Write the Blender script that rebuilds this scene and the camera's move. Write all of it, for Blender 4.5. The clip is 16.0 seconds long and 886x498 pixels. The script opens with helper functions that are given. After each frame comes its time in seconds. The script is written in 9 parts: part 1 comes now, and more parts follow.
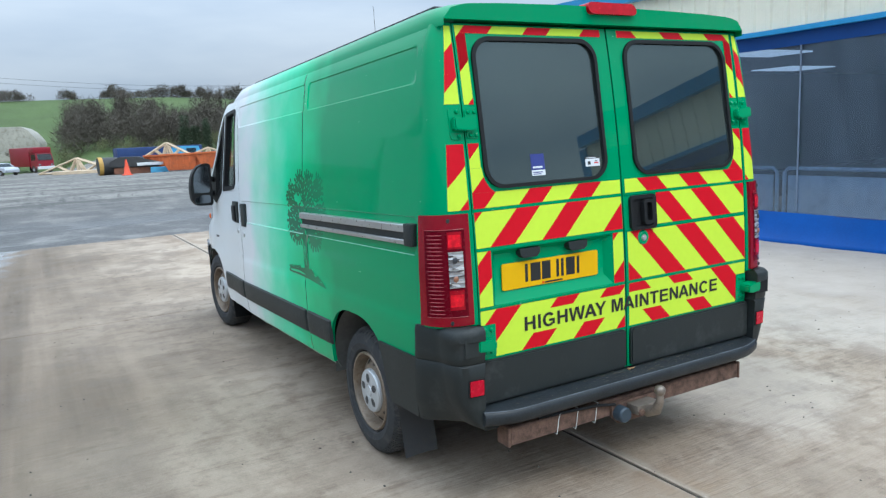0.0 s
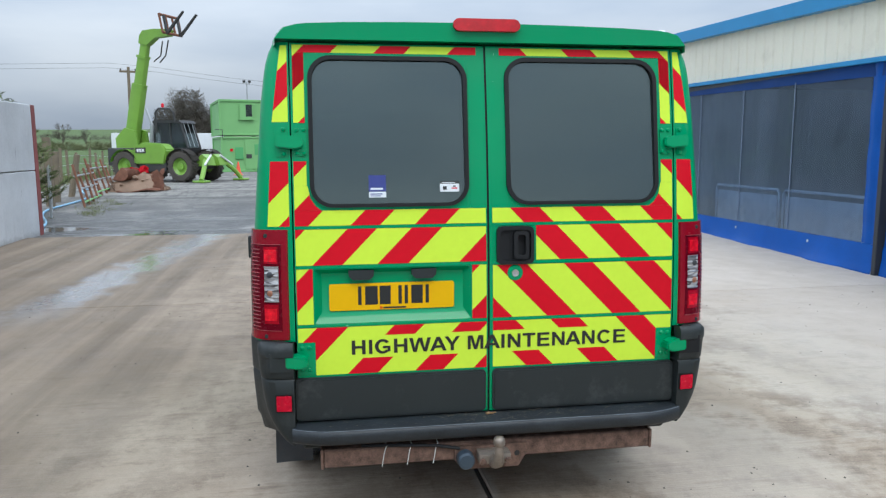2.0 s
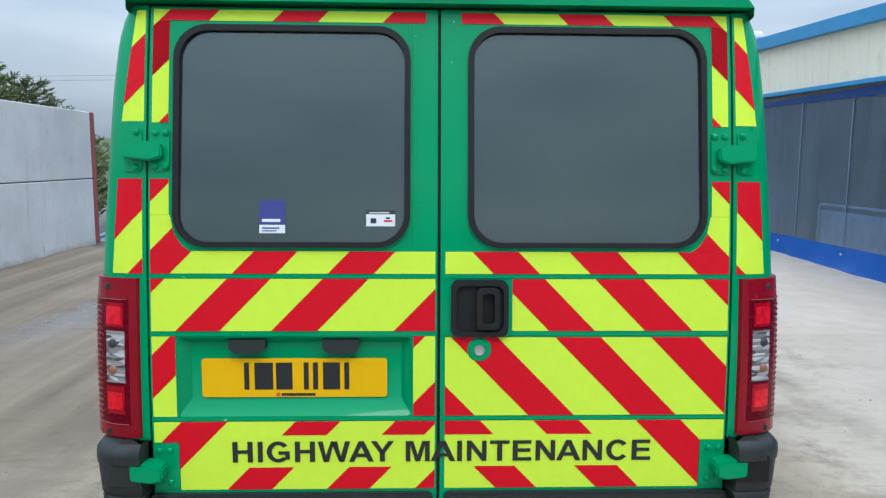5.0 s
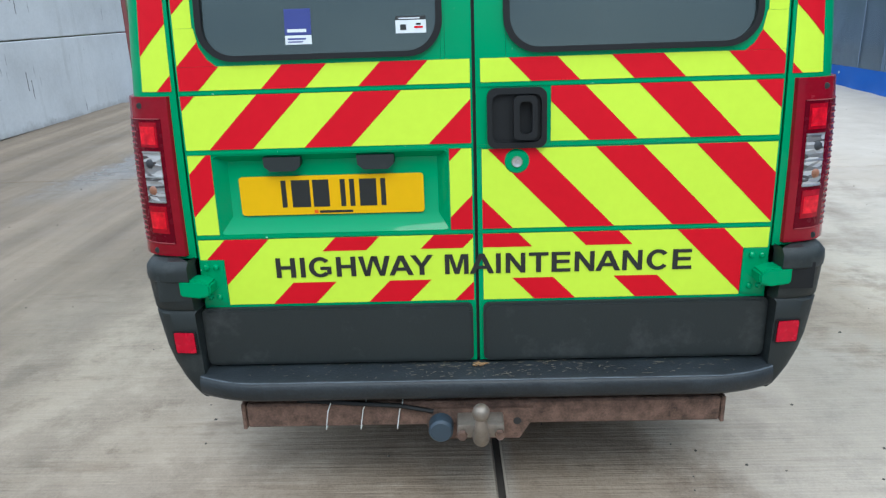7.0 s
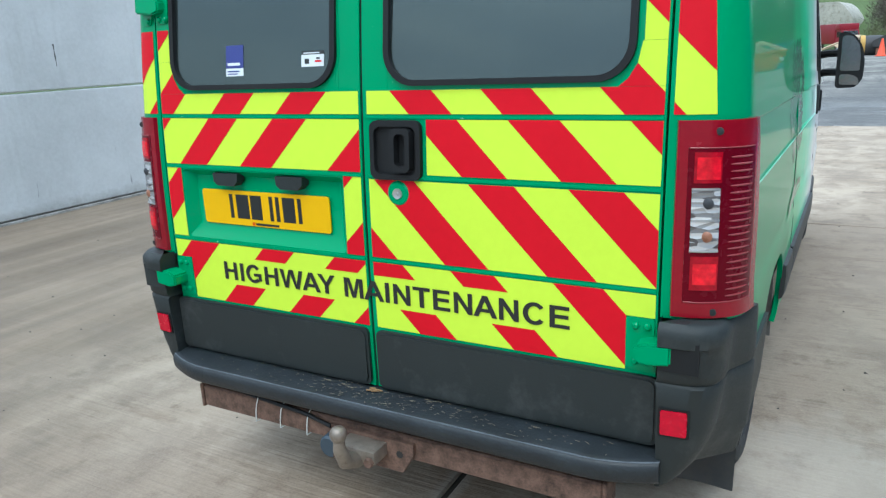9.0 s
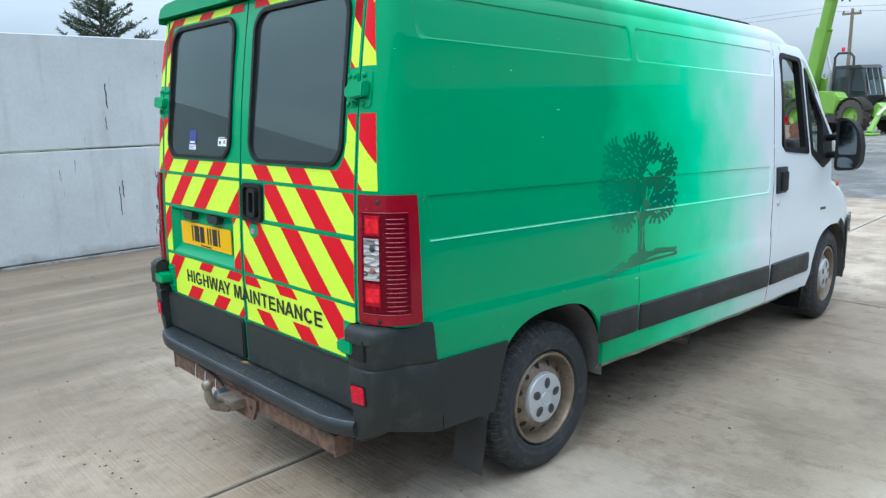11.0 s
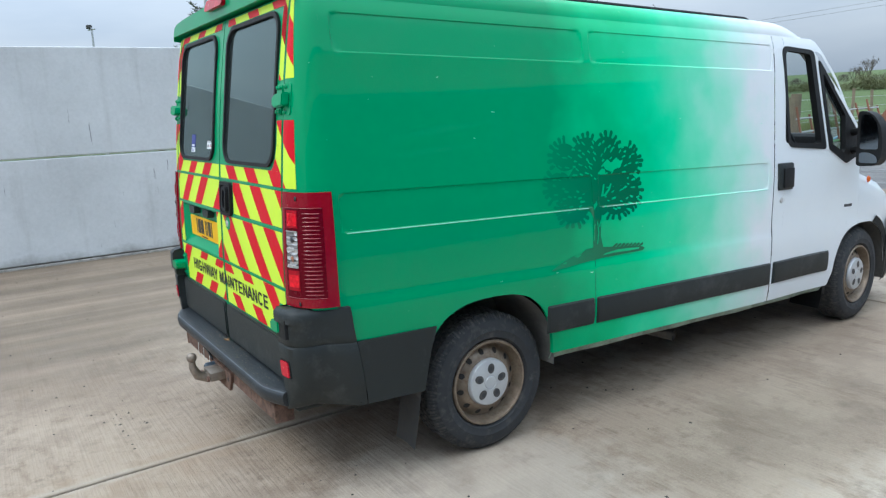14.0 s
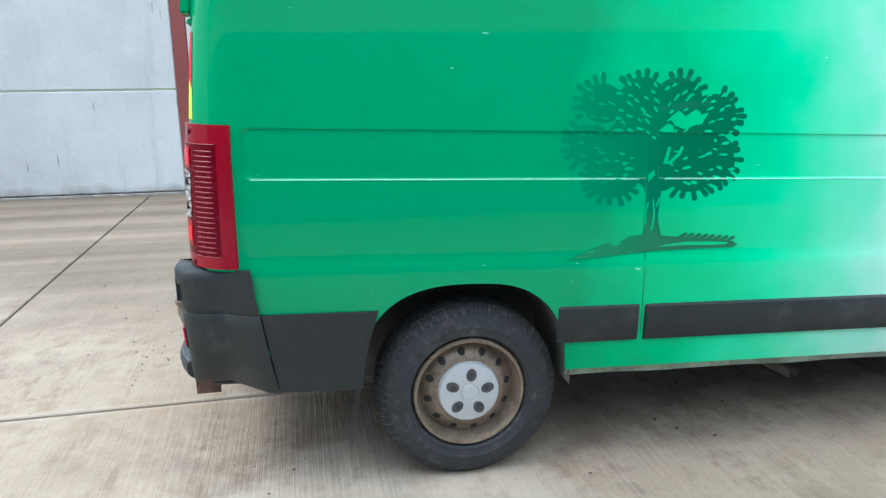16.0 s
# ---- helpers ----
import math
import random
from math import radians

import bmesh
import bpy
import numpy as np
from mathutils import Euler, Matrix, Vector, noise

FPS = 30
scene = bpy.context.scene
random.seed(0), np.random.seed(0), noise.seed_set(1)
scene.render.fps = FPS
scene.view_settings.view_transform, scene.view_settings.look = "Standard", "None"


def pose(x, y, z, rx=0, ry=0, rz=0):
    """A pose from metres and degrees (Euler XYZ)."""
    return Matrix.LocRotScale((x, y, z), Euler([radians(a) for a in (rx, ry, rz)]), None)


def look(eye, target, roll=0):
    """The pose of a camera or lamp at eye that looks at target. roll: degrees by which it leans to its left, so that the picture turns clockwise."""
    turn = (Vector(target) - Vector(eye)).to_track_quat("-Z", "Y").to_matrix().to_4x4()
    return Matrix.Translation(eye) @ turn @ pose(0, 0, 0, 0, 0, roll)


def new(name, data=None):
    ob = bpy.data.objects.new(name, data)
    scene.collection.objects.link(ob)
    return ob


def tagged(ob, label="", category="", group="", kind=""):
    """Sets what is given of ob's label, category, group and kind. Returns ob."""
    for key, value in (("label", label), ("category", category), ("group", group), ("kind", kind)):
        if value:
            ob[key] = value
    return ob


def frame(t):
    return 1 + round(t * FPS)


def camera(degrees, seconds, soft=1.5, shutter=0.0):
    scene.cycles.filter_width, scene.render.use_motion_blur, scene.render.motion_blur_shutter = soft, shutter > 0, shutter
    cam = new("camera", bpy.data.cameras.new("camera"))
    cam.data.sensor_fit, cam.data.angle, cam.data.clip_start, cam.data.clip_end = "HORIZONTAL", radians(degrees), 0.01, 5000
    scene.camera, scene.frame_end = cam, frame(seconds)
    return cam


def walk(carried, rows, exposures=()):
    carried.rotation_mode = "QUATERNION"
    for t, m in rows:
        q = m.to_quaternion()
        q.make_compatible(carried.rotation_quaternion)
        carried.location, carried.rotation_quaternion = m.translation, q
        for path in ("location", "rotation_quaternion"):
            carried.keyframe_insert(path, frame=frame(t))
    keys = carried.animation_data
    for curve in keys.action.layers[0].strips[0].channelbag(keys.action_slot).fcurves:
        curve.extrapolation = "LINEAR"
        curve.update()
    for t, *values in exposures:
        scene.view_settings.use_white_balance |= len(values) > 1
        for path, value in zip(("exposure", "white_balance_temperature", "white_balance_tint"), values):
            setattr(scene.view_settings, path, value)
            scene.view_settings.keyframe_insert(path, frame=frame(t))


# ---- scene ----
cam = camera(62.8, 16.0, soft=1.3)
PATH = [
    (0, (-2.337, -2.4, 1.645), (-1.364, -0.682, 1.328), -2.7),
    (0.5, (-1.906, -2.623, 1.649), (-1.123, -0.81, 1.331), -1.6),
    (1, (-1.479, -2.719, 1.652), (-0.851, -0.844, 1.355), -1.9),
    (1.5, (-1.068, -2.762, 1.679), (-0.539, -0.857, 1.382), -2.2),
    (2, (-0.662, -2.917, 1.643), (-0.359, -0.959, 1.37), -0.2),
    (2.5, (-0.381, -2.91, 1.629), (-0.204, -0.933, 1.379), -0.8),
    (3, (-0.224, -2.868, 1.652), (-0.157, -0.884, 1.405), -0.4),
    (3.2, (-0.16, -2.791, 1.654), (-0.112, -0.804, 1.432), -0.7),
    (5.3, (-0.065, -1.925, 1.65), (-0.004, 0.057, 1.394), 0.6),
    (5.5, (-0.064, -1.928, 1.629), (-0.013, 0.043, 1.295), 0.9),
    (6, (-0.078, -1.935, 1.587), (-0.035, 0.002, 1.091), 1.1),
    (6.5, (-0.084, -1.941, 1.559), (-0.048, -0.038, 0.943), 1.0),
    (7, (-0.048, -1.936, 1.532), (-0.106, -0.04, 0.898), -1.9),
    (7.5, (0.187, -1.928, 1.511), (-0.09, -0.04, 0.915), -1.3),
    (8, (0.502, -1.905, 1.513), (0.047, -0.052, 0.914), -0.2),
    (8.2, (0.612, -1.825, 1.497), (0.05, 0.003, 0.913), -0.2),
    (10.3, (2.285, -1.448, 1.555), (0.908, -0.09, 1.045), -1.7),
    (10.5, (2.448, -1.397, 1.573), (1.044, -0.07, 1.054), -0.1),
    (11, (2.846, -1.433, 1.598), (1.403, -0.1, 1.223), -1.5),
    (11.5, (3.182, -1.439, 1.652), (1.707, -0.111, 1.409), -2.6),
    (12, (3.452, -1.381, 1.659), (1.926, -0.117, 1.388), -1.5),
    (12.5, (3.607, -1.447, 1.652), (2.09, -0.17, 1.392), -1.4),
    (13, (3.73, -1.488, 1.661), (2.214, -0.202, 1.451), -2.0),
    (13.5, (3.647, -1.312, 1.63), (2.113, -0.059, 1.351), -2.9),
    (14, (3.533, -0.977, 1.606), (1.882, 0.088, 1.231), -2.6),
    (14.5, (3.35, -0.682, 1.539), (1.635, 0.263, 1.131), -2.4),
    (15, (3.263, -0.356, 1.524), (1.482, 0.427, 1.062), -3.3),
    (15.5, (3.36, 0.038, 1.524), (1.484, 0.557, 1.068), -1.3),
    (16, (3.286, 0.38, 1.479), (1.381, 0.752, 0.998), -0.5),
]
walk(cam, [(t, look(eye, target, roll)) for t, eye, target, roll in PATH], exposures=[(0, 0.24, 6100, 5), (1.5, 0.17, 6350, 8), (3, 0.1, 6300, 7), (5.5, 0.17, 6150, 6), (7, 0.27, 6100, 4), (8, 0.33, 6050, 2), (10.5, 0.43, 6000, 2), (11.25, 0.36, 6100, 4), (12, 0.22, 6150, 6), (13.25, 0.16, 6250, 7), (14, 0.32, 6250, 6), (15, 0.6, 6250, 6), (16, 0.8, 6250, 5)])

# ---- world and light ----
world = bpy.data.worlds.new("overcast_sky")
scene.world = world
world.use_nodes = True
wn, wl = world.node_tree.nodes, world.node_tree.links
wn.clear()
w_out = wn.new("ShaderNodeOutputWorld")
w_bg = wn.new("ShaderNodeBackground")
w_sky = wn.new("ShaderNodeTexSky")
w_sky.sky_type, w_sky.sun_disc = "NISHITA", False
w_sky.sun_elevation, w_sky.sun_rotation = radians(54), radians(168)
w_sky.air_density, w_sky.dust_density = 1.2, 4.0
w_tc = wn.new("ShaderNodeTexCoord")
w_map = wn.new("ShaderNodeMapping")
w_map.inputs["Scale"].default_value = (1.0, 1.0, 4.0)
w_noise = wn.new("ShaderNodeTexNoise")
w_noise.inputs["Scale"].default_value, w_noise.inputs["Detail"].default_value = 1.9, 7
w_ramp = wn.new("ShaderNodeValToRGB")
w_ramp.color_ramp.elements[0].position, w_ramp.color_ramp.elements[0].color = 0.30, (0.43, 0.53, 0.69, 1)
w_ramp.color_ramp.elements[1].position, w_ramp.color_ramp.elements[1].color = 0.72, (0.79, 0.86, 0.96, 1)
w_sep = wn.new("ShaderNodeSeparateXYZ")
w_grad = wn.new("ShaderNodeMapRange")
for k, v in (("From Min", 0.0), ("From Max", 1.0), ("To Min", 0.61), ("To Max", 3.35)):
    w_grad.inputs[k].default_value = v
w_mul = wn.new("ShaderNodeVectorMath")
w_mul.operation = "SCALE"
w_skys = wn.new("ShaderNodeVectorMath")
w_skys.operation = "SCALE"
w_skys.inputs["Scale"].default_value = 0.10
w_mix = wn.new("ShaderNodeMix")
w_mix.data_type = "RGBA"
w_mix.inputs["Factor"].default_value = 0.88
wl.new(w_tc.outputs["Generated"], w_map.inputs["Vector"])
wl.new(w_map.outputs["Vector"], w_noise.inputs["Vector"])
wl.new(w_noise.outputs["Fac"], w_ramp.inputs["Fac"])
wl.new(w_tc.outputs["Generated"], w_sep.inputs["Vector"])
wl.new(w_sep.outputs["Z"], w_grad.inputs["Value"])
wl.new(w_ramp.outputs["Color"], w_mul.inputs[0])
# thinner cloud, and so more light, round the hidden sun in the west
w_dot = wn.new("ShaderNodeVectorMath")
w_dot.operation = "DOT_PRODUCT"
w_dot.inputs[1].default_value = (-0.92, -0.38, 0.0)
w_side = wn.new("ShaderNodeMapRange")
w_side.interpolation_type = "SMOOTHSTEP"
for k, v in (("From Min", 0.0), ("From Max", 1.0), ("To Min", 1.0), ("To Max", 1.12)):
    w_side.inputs[k].default_value = v
w_both = wn.new("ShaderNodeMath")
w_both.operation = "MULTIPLY"
wl.new(w_tc.outputs["Generated"], w_dot.inputs[0])
wl.new(w_dot.outputs["Value"], w_side.inputs["Value"])
wl.new(w_grad.outputs["Result"], w_both.inputs[0])
wl.new(w_side.outputs["Result"], w_both.inputs[1])
wl.new(w_both.outputs["Value"], w_mul.inputs["Scale"])
wl.new(w_sky.outputs["Color"], w_skys.inputs[0])
wl.new(w_skys.outputs["Vector"], w_mix.inputs["A"])
wl.new(w_mul.outputs["Vector"], w_mix.inputs["B"])
wl.new(w_mix.outputs["Result"], w_bg.inputs["Color"])
w_bg.inputs["Strength"].default_value = 0.92
wl.new(w_bg.outputs["Background"], w_out.inputs["Surface"])

sun = new("sun", bpy.data.lights.new("sun", "SUN"))
sun.data.energy, sun.data.angle, sun.data.color = 0.9, radians(25), (1.0, 0.97, 0.92)
sun.matrix_world = look((4.5, -21, 30), (0, 0, 0))


# ---- building helpers ----
def link(bm, name, material, smooth=True, sharp=35):
    me = bpy.data.meshes.new(name)
    bmesh.ops.recalc_face_normals(bm, faces=bm.faces)
    bm.to_mesh(me)
    bm.free()
    for m in (material if isinstance(material, (list, tuple)) else [material]):
        me.materials.append(m)
    if smooth:
        me.shade_smooth()
        me.set_sharp_from_angle(angle=radians(sharp))
    return new(name, me)


def part(name, bm, material, parent, label="", smooth=True, sharp=35):
    ob = link(bm, name, material, smooth, sharp)
    ob.parent = parent
    return tagged(ob, label) if label else ob


def thing(name, label, category, group="", at=(0, 0, 0), turn=0.0):
    ob = new(name)
    ob.matrix_world = pose(*at, 0, 0, turn)
    return tagged(ob, label, category, group)


def box(bm, x0, x1, y0, y1, z0, z1, bevel=0.0, seg=2):
    v = [bm.verts.new((x, y, z)) for x in (x0, x1) for y in (y0, y1) for z in (z0, z1)]
    f = [bm.faces.new([v[i] for i in q]) for q in ((0, 1, 3, 2), (4, 6, 7, 5), (0, 4, 5, 1), (2, 3, 7, 6), (0, 2, 6, 4), (1, 5, 7, 3))]
    if bevel:
        edges = list({e for a in f for e in a.edges})
        bmesh.ops.bevel(bm, geom=edges, offset=bevel, segments=seg, affect="EDGES", profile=0.6)
    return bm


def box_bm(*a, **k):
    return box(bmesh.new(), *a, **k)


def grid(bm, nu, nv, f, close_u=False):
    """A sheet of nu x nv points f(i, j)."""
    v = [[bm.verts.new(f(i, j)) for j in range(nv)] for i in range(nu)]
    for i in range(nu if close_u else nu - 1):
        for j in range(nv - 1):
            a, b, c, d = v[i][j], v[(i + 1) % nu][j], v[(i + 1) % nu][j + 1], v[i][j + 1]
            try:
                bm.faces.new((a, b, c, d))
            except ValueError:
                pass
    return v


def clean(bm, dist=0.0004):
    bmesh.ops.remove_doubles(bm, verts=bm.verts, dist=dist)
    bmesh.ops.dissolve_degenerate(bm, edges=bm.edges, dist=dist)
    return bm


def prism(bm, poly, f, d0, d1):
    """A flat polygon of (u, v) pairs with depth, laid out by f(u, v, d)."""
    a = [bm.verts.new(f(u, v, d0)) for u, v in poly]
    b = [bm.verts.new(f(u, v, d1)) for u, v in poly]
    n = len(poly)
    bm.faces.new(a)
    bm.faces.new(b[::-1])
    for i in range(n):
        bm.faces.new((a[i], b[i], b[(i + 1) % n], a[(i + 1) % n]))
    return bm


def ring(bm, outer, inner, f, d0, d1):
    """A frame between two loops of the same count."""
    loops = [[bm.verts.new(f(u, v, d)) for u, v in lp] for lp, d in ((outer, d0), (outer, d1), (inner, d1), (inner, d0))]
    n = len(outer)
    for k in range(4):
        p, q = loops[k], loops[(k + 1) % 4]
        for i in range(n):
            bm.faces.new((p[i], p[(i + 1) % n], q[(i + 1) % n], q[i]))
    return bm


def rrect(u0, u1, v0, v1, r, n=7):
    out = []
    for cu, cv, a0 in ((u1 - r, v0 + r, -90), (u1 - r, v1 - r, 0), (u0 + r, v1 - r, 90), (u0 + r, v0 + r, 180)):
        for i in range(n):
            a = radians(a0 + 90 * i / (n - 1))
            out.append((cu + r * math.cos(a), cv + r * math.sin(a)))
    return out


def tube(bm, pts, r, seg=8, caps=True):
    pts = [Vector(p) for p in pts]
    rs = r if isinstance(r, (list, tuple)) else [r] * len(pts)
    loops, side = [], None
    for i, p in enumerate(pts):
        d = (pts[min(i + 1, len(pts) - 1)] - pts[max(i - 1, 0)]).normalized()
        ref = Vector((0, 0, 1)) if abs(d.z) < 0.95 else Vector((1, 0, 0))
        s = d.cross(ref).normalized() if side is None else (side - d * side.dot(d)).normalized()
        side = s
        t = d.cross(s)
        loops.append([bm.verts.new(p + rs[i] * (math.cos(2 * math.pi * k / seg) * s + math.sin(2 * math.pi * k / seg) * t)) for k in range(seg)])
    for a, b in zip(loops, loops[1:]):
        for k in range(seg):
            bm.faces.new((a[k], a[(k + 1) % seg], b[(k + 1) % seg], b[k]))
    if caps and seg > 2:
        bm.faces.new(loops[0][::-1])
        bm.faces.new(loops[-1])
    return bm


def lathe(bm, prof, centre, axis="x", seg=32, sgn=1):
    """A body of revolution; prof: (radius, distance along the axis)."""
    cx, cy, cz = centre

    def f(i, j):
        a, (r, d) = 2 * math.pi * i / seg, prof[j]
        u, v = r * math.cos(a), r * math.sin(a)
        if axis == "x":
            return (cx + sgn * d, cy + u, cz + v)
        if axis == "y":
            return (cx + u, cy + sgn * d, cz + v)
        return (cx + u, cy + v, cz + sgn * d)
    grid(bm, seg, len(prof), f, close_u=True)
    return clean(bm, 1e-5)


def clip_poly(poly, a, b, c):
    """The part of a polygon where a*u + b*v >= c."""
    out = []
    for i, p in enumerate(poly):
        q = poly[(i + 1) % len(poly)]
        dp, dq = a * p[0] + b * p[1] - c, a * q[0] + b * q[1] - c
        if dp >= 0:
            out.append(p)
        if dp * dq < 0:
            t = dp / (dp - dq)
            out.append((p[0] + t * (q[0] - p[0]), p[1] + t * (q[1] - p[1])))
    return out


# ---- materials ----
def nodes_of(name):
    m = bpy.data.materials.new(name)
    m.use_nodes = True
    nt = m.node_tree
    return m, nt, nt.nodes["Principled BSDF"]


def ramp(nt, fac, stops):
    r = nt.nodes.new("ShaderNodeValToRGB")
    e = r.color_ramp.elements
    while len(e) < len(stops):
        e.new(0.5)
    for el, (p, c) in zip(e, stops):
        el.position, el.color = p, (*c, 1) if len(c) == 3 else c
    nt.links.new(fac, r.inputs["Fac"])
    return r.outputs["Color"]


def noise_tex(nt, scale, detail=5, rough=0.55, vec=None, stretch=None):
    n = nt.nodes.new("ShaderNodeTexNoise")
    n.inputs["Scale"].default_value, n.inputs["Detail"].default_value, n.inputs["Roughness"].default_value = scale, detail, rough
    if vec is None:
        vec = nt.nodes.new("ShaderNodeTexCoord").outputs["Object"]
    if stretch:
        mp = nt.nodes.new("ShaderNodeMapping")
        mp.inputs["Scale"].default_value = stretch
        nt.links.new(vec, mp.inputs["Vector"])
        vec = mp.outputs["Vector"]
    nt.links.new(vec, n.inputs["Vector"])
    return n.outputs["Fac"]


def mix(nt, fac, a, b, mode="MIX"):
    m = nt.nodes.new("ShaderNodeMix")
    m.data_type, m.blend_type = "RGBA", mode
    for key, val in (("Factor", fac), ("A", a), ("B", b)):
        if hasattr(val, "is_linked"):
            nt.links.new(val, m.inputs[key])
        elif key == "Factor":
            m.inputs[key].default_value = val
        else:
            m.inputs[key].default_value = (*val, 1)
    return m.outputs["Result"]


def maths(nt, op, a, b=0.0, c=None):
    m = nt.nodes.new("ShaderNodeMath")
    m.operation = op
    for i, val in enumerate((a, b) if c is None else (a, b, c)):
        if hasattr(val, "is_linked"):
            nt.links.new(val, m.inputs[i])
        else:
            m.inputs[i].default_value = val
    return m.outputs["Value"]


def bump(nt, bsdf, height, strength=0.3, dist=0.01):
    b = nt.nodes.new("ShaderNodeBump")
    b.inputs["Strength"].default_value, b.inputs["Distance"].default_value = strength, dist
    nt.links.new(height, b.inputs["Height"])
    nt.links.new(b.outputs["Normal"], bsdf.inputs["Normal"])


def surface(name, base, rough=0.6, metal=0.0, vary=0.15, big=1.5, fine=40.0, relief=0.15, depth=0.003, dirt=None, dirt_amount=0.45, coat=0.0, spec=0.5):
    """A plain worn surface: colour that varies at two scales, roughness and relief."""
    m, nt, b = nodes_of(name)
    n1, n2 = noise_tex(nt, big, 5), noise_tex(nt, fine, 4)
    lo, hi = [max(0, c * (1 - vary)) for c in base], [min(1, c * (1 + vary)) for c in base]
    col = ramp(nt, n1, ((0.3, lo), (0.7, hi)))
    col = mix(nt, 0.35, col, ramp(nt, n2, ((0.3, lo), (0.7, hi))))
    if dirt:
        n3 = noise_tex(nt, big * 3.1, 8, 0.7)
        mask = ramp(nt, n3, ((dirt_amount, (0, 0, 0)), (min(1, dirt_amount + 0.25), (1, 1, 1))))
        col = mix(nt, mask, col, dirt)
    nt.links.new(col, b.inputs["Base Color"])
    b.inputs["Metallic"].default_value = metal
    nt.links.new(ramp(nt, n2, ((0.2, (max(0.02, rough - 0.1),) * 3), (0.8, (min(1, rough + 0.1),) * 3))), b.inputs["Roughness"])
    b.inputs["Coat Weight"].default_value = coat
    b.inputs["Specular IOR Level"].default_value = spec
    if relief:
        bump(nt, b, n2, relief, depth)
    return m


def schlick(nt, ior):
    """Share of light that a pane mirrors, growing towards grazing angles."""
    f0 = ((ior - 1) / (ior + 1)) ** 2
    lw = nt.nodes.new("ShaderNodeLayerWeight")
    lw.inputs["Blend"].default_value = 0.5
    return maths(nt, "ADD", maths(nt, "MULTIPLY", maths(nt, "POWER", lw.outputs["Facing"], 5.0), 1 - f0), f0)


def glass_mat(name, tint, ior=1.5, rough=0.02, haze=0.0, gloss=(1.0, 1.0, 1.0)):
    """Tinted pane: clear through, gloss by Fresnel."""
    m, nt, b = nodes_of(name)
    nt.nodes.remove(b)
    out = nt.nodes["Material Output"]
    tr, gl, mx = (nt.nodes.new("ShaderNode" + k) for k in ("BsdfTransparent", "BsdfGlossy", "MixShader"))
    tr.inputs["Color"].default_value = (*tint, 1)
    gl.inputs["Roughness"].default_value = rough
    gl.inputs["Color"].default_value = (*gloss, 1)
    nt.links.new(schlick(nt, ior), mx.inputs["Fac"])
    nt.links.new(tr.outputs["BSDF"], mx.inputs[1])
    nt.links.new(gl.outputs["BSDF"], mx.inputs[2])
    # pale haze over the pane stands in for part of the mirrored sky
    mx2, df = nt.nodes.new("ShaderNodeMixShader"), nt.nodes.new("ShaderNodeBsdfDiffuse")
    df.inputs["Color"].default_value = (0.33, 0.42, 0.43, 1)
    film_fac = maths(nt, "MULTIPLY", noise_tex(nt, 1.7, 6, 0.6), haze * 2)
    nt.links.new(film_fac, mx2.inputs["Fac"])
    nt.links.new(mx.outputs["Shader"], mx2.inputs[1])
    nt.links.new(df.outputs["BSDF"], mx2.inputs[2])
    nt.links.new(mx2.outputs["Shader"], out.inputs["Surface"])
    return m


def van_paint():
    """Green that is airbrushed over into white towards the cab."""
    m, nt, b = nodes_of("van_paint")
    tc = nt.nodes.new("ShaderNodeTexCoord").outputs["Object"]
    sep = nt.nodes.new("ShaderNodeSeparateXYZ")
    nt.links.new(tc, sep.inputs["Vector"])
    cloud = noise_tex(nt, 2.6, 4, 0.5, tc)
    y = maths(nt, "ADD", sep.outputs["Y"], maths(nt, "MULTIPLY", maths(nt, "SUBTRACT", cloud, 0.5), 0.75))
    y = maths(nt, "SUBTRACT", y, maths(nt, "ADD", maths(nt, "MULTIPLY", sep.outputs["X"], 0.06), 0.22))
    low = maths(nt, "MAXIMUM", maths(nt, "SUBTRACT", 1.75, sep.outputs["Z"]), 0.0)
    y = maths(nt, "ADD", y, maths(nt, "MULTIPLY", low, 0.06))
    y = maths(nt, "DIVIDE", y, 3.2)
    col = ramp(nt, y, ((0.0, (0.0, 0.285, 0.110)), (0.33, (0.0, 0.31, 0.120)), (0.44, (0.0, 0.52, 0.205)), (0.56, (0.02, 0.69, 0.335)), (0.67, (0.18, 0.76, 0.49)), (0.76, (0.45, 0.79, 0.66)), (0.855, (0.75, 0.79, 0.80))))
    grime = noise_tex(nt, 4.0, 8, 0.65, tc)
    col = mix(nt, ramp(nt, grime, ((0.5, (0, 0, 0)), (0.95, (0.06, 0.06, 0.06)))), col, (0.20, 0.22, 0.18))
    chip = noise_tex(nt, 60.0, 2, 0.5, tc, (1, 0.3, 1.4))
    col = mix(nt, ramp(nt, chip, ((0.775, (0, 0, 0)), (0.79, (0.8, 0.8, 0.8)))), col, (0.42, 0.80, 0.62))
    nt.links.new(col, b.inputs["Base Color"])
    b.inputs["Roughness"].default_value = 0.35
    b.inputs["Specular IOR Level"].default_value = 0.05
    b.inputs["Coat Weight"].default_value, b.inputs["Coat Roughness"].default_value, b.inputs["Coat IOR"].default_value = 0.45, 0.03, 1.5
    bump(nt, b, noise_tex(nt, 1.6, 1, 0.3, tc), 0.02, 0.02)
    return m


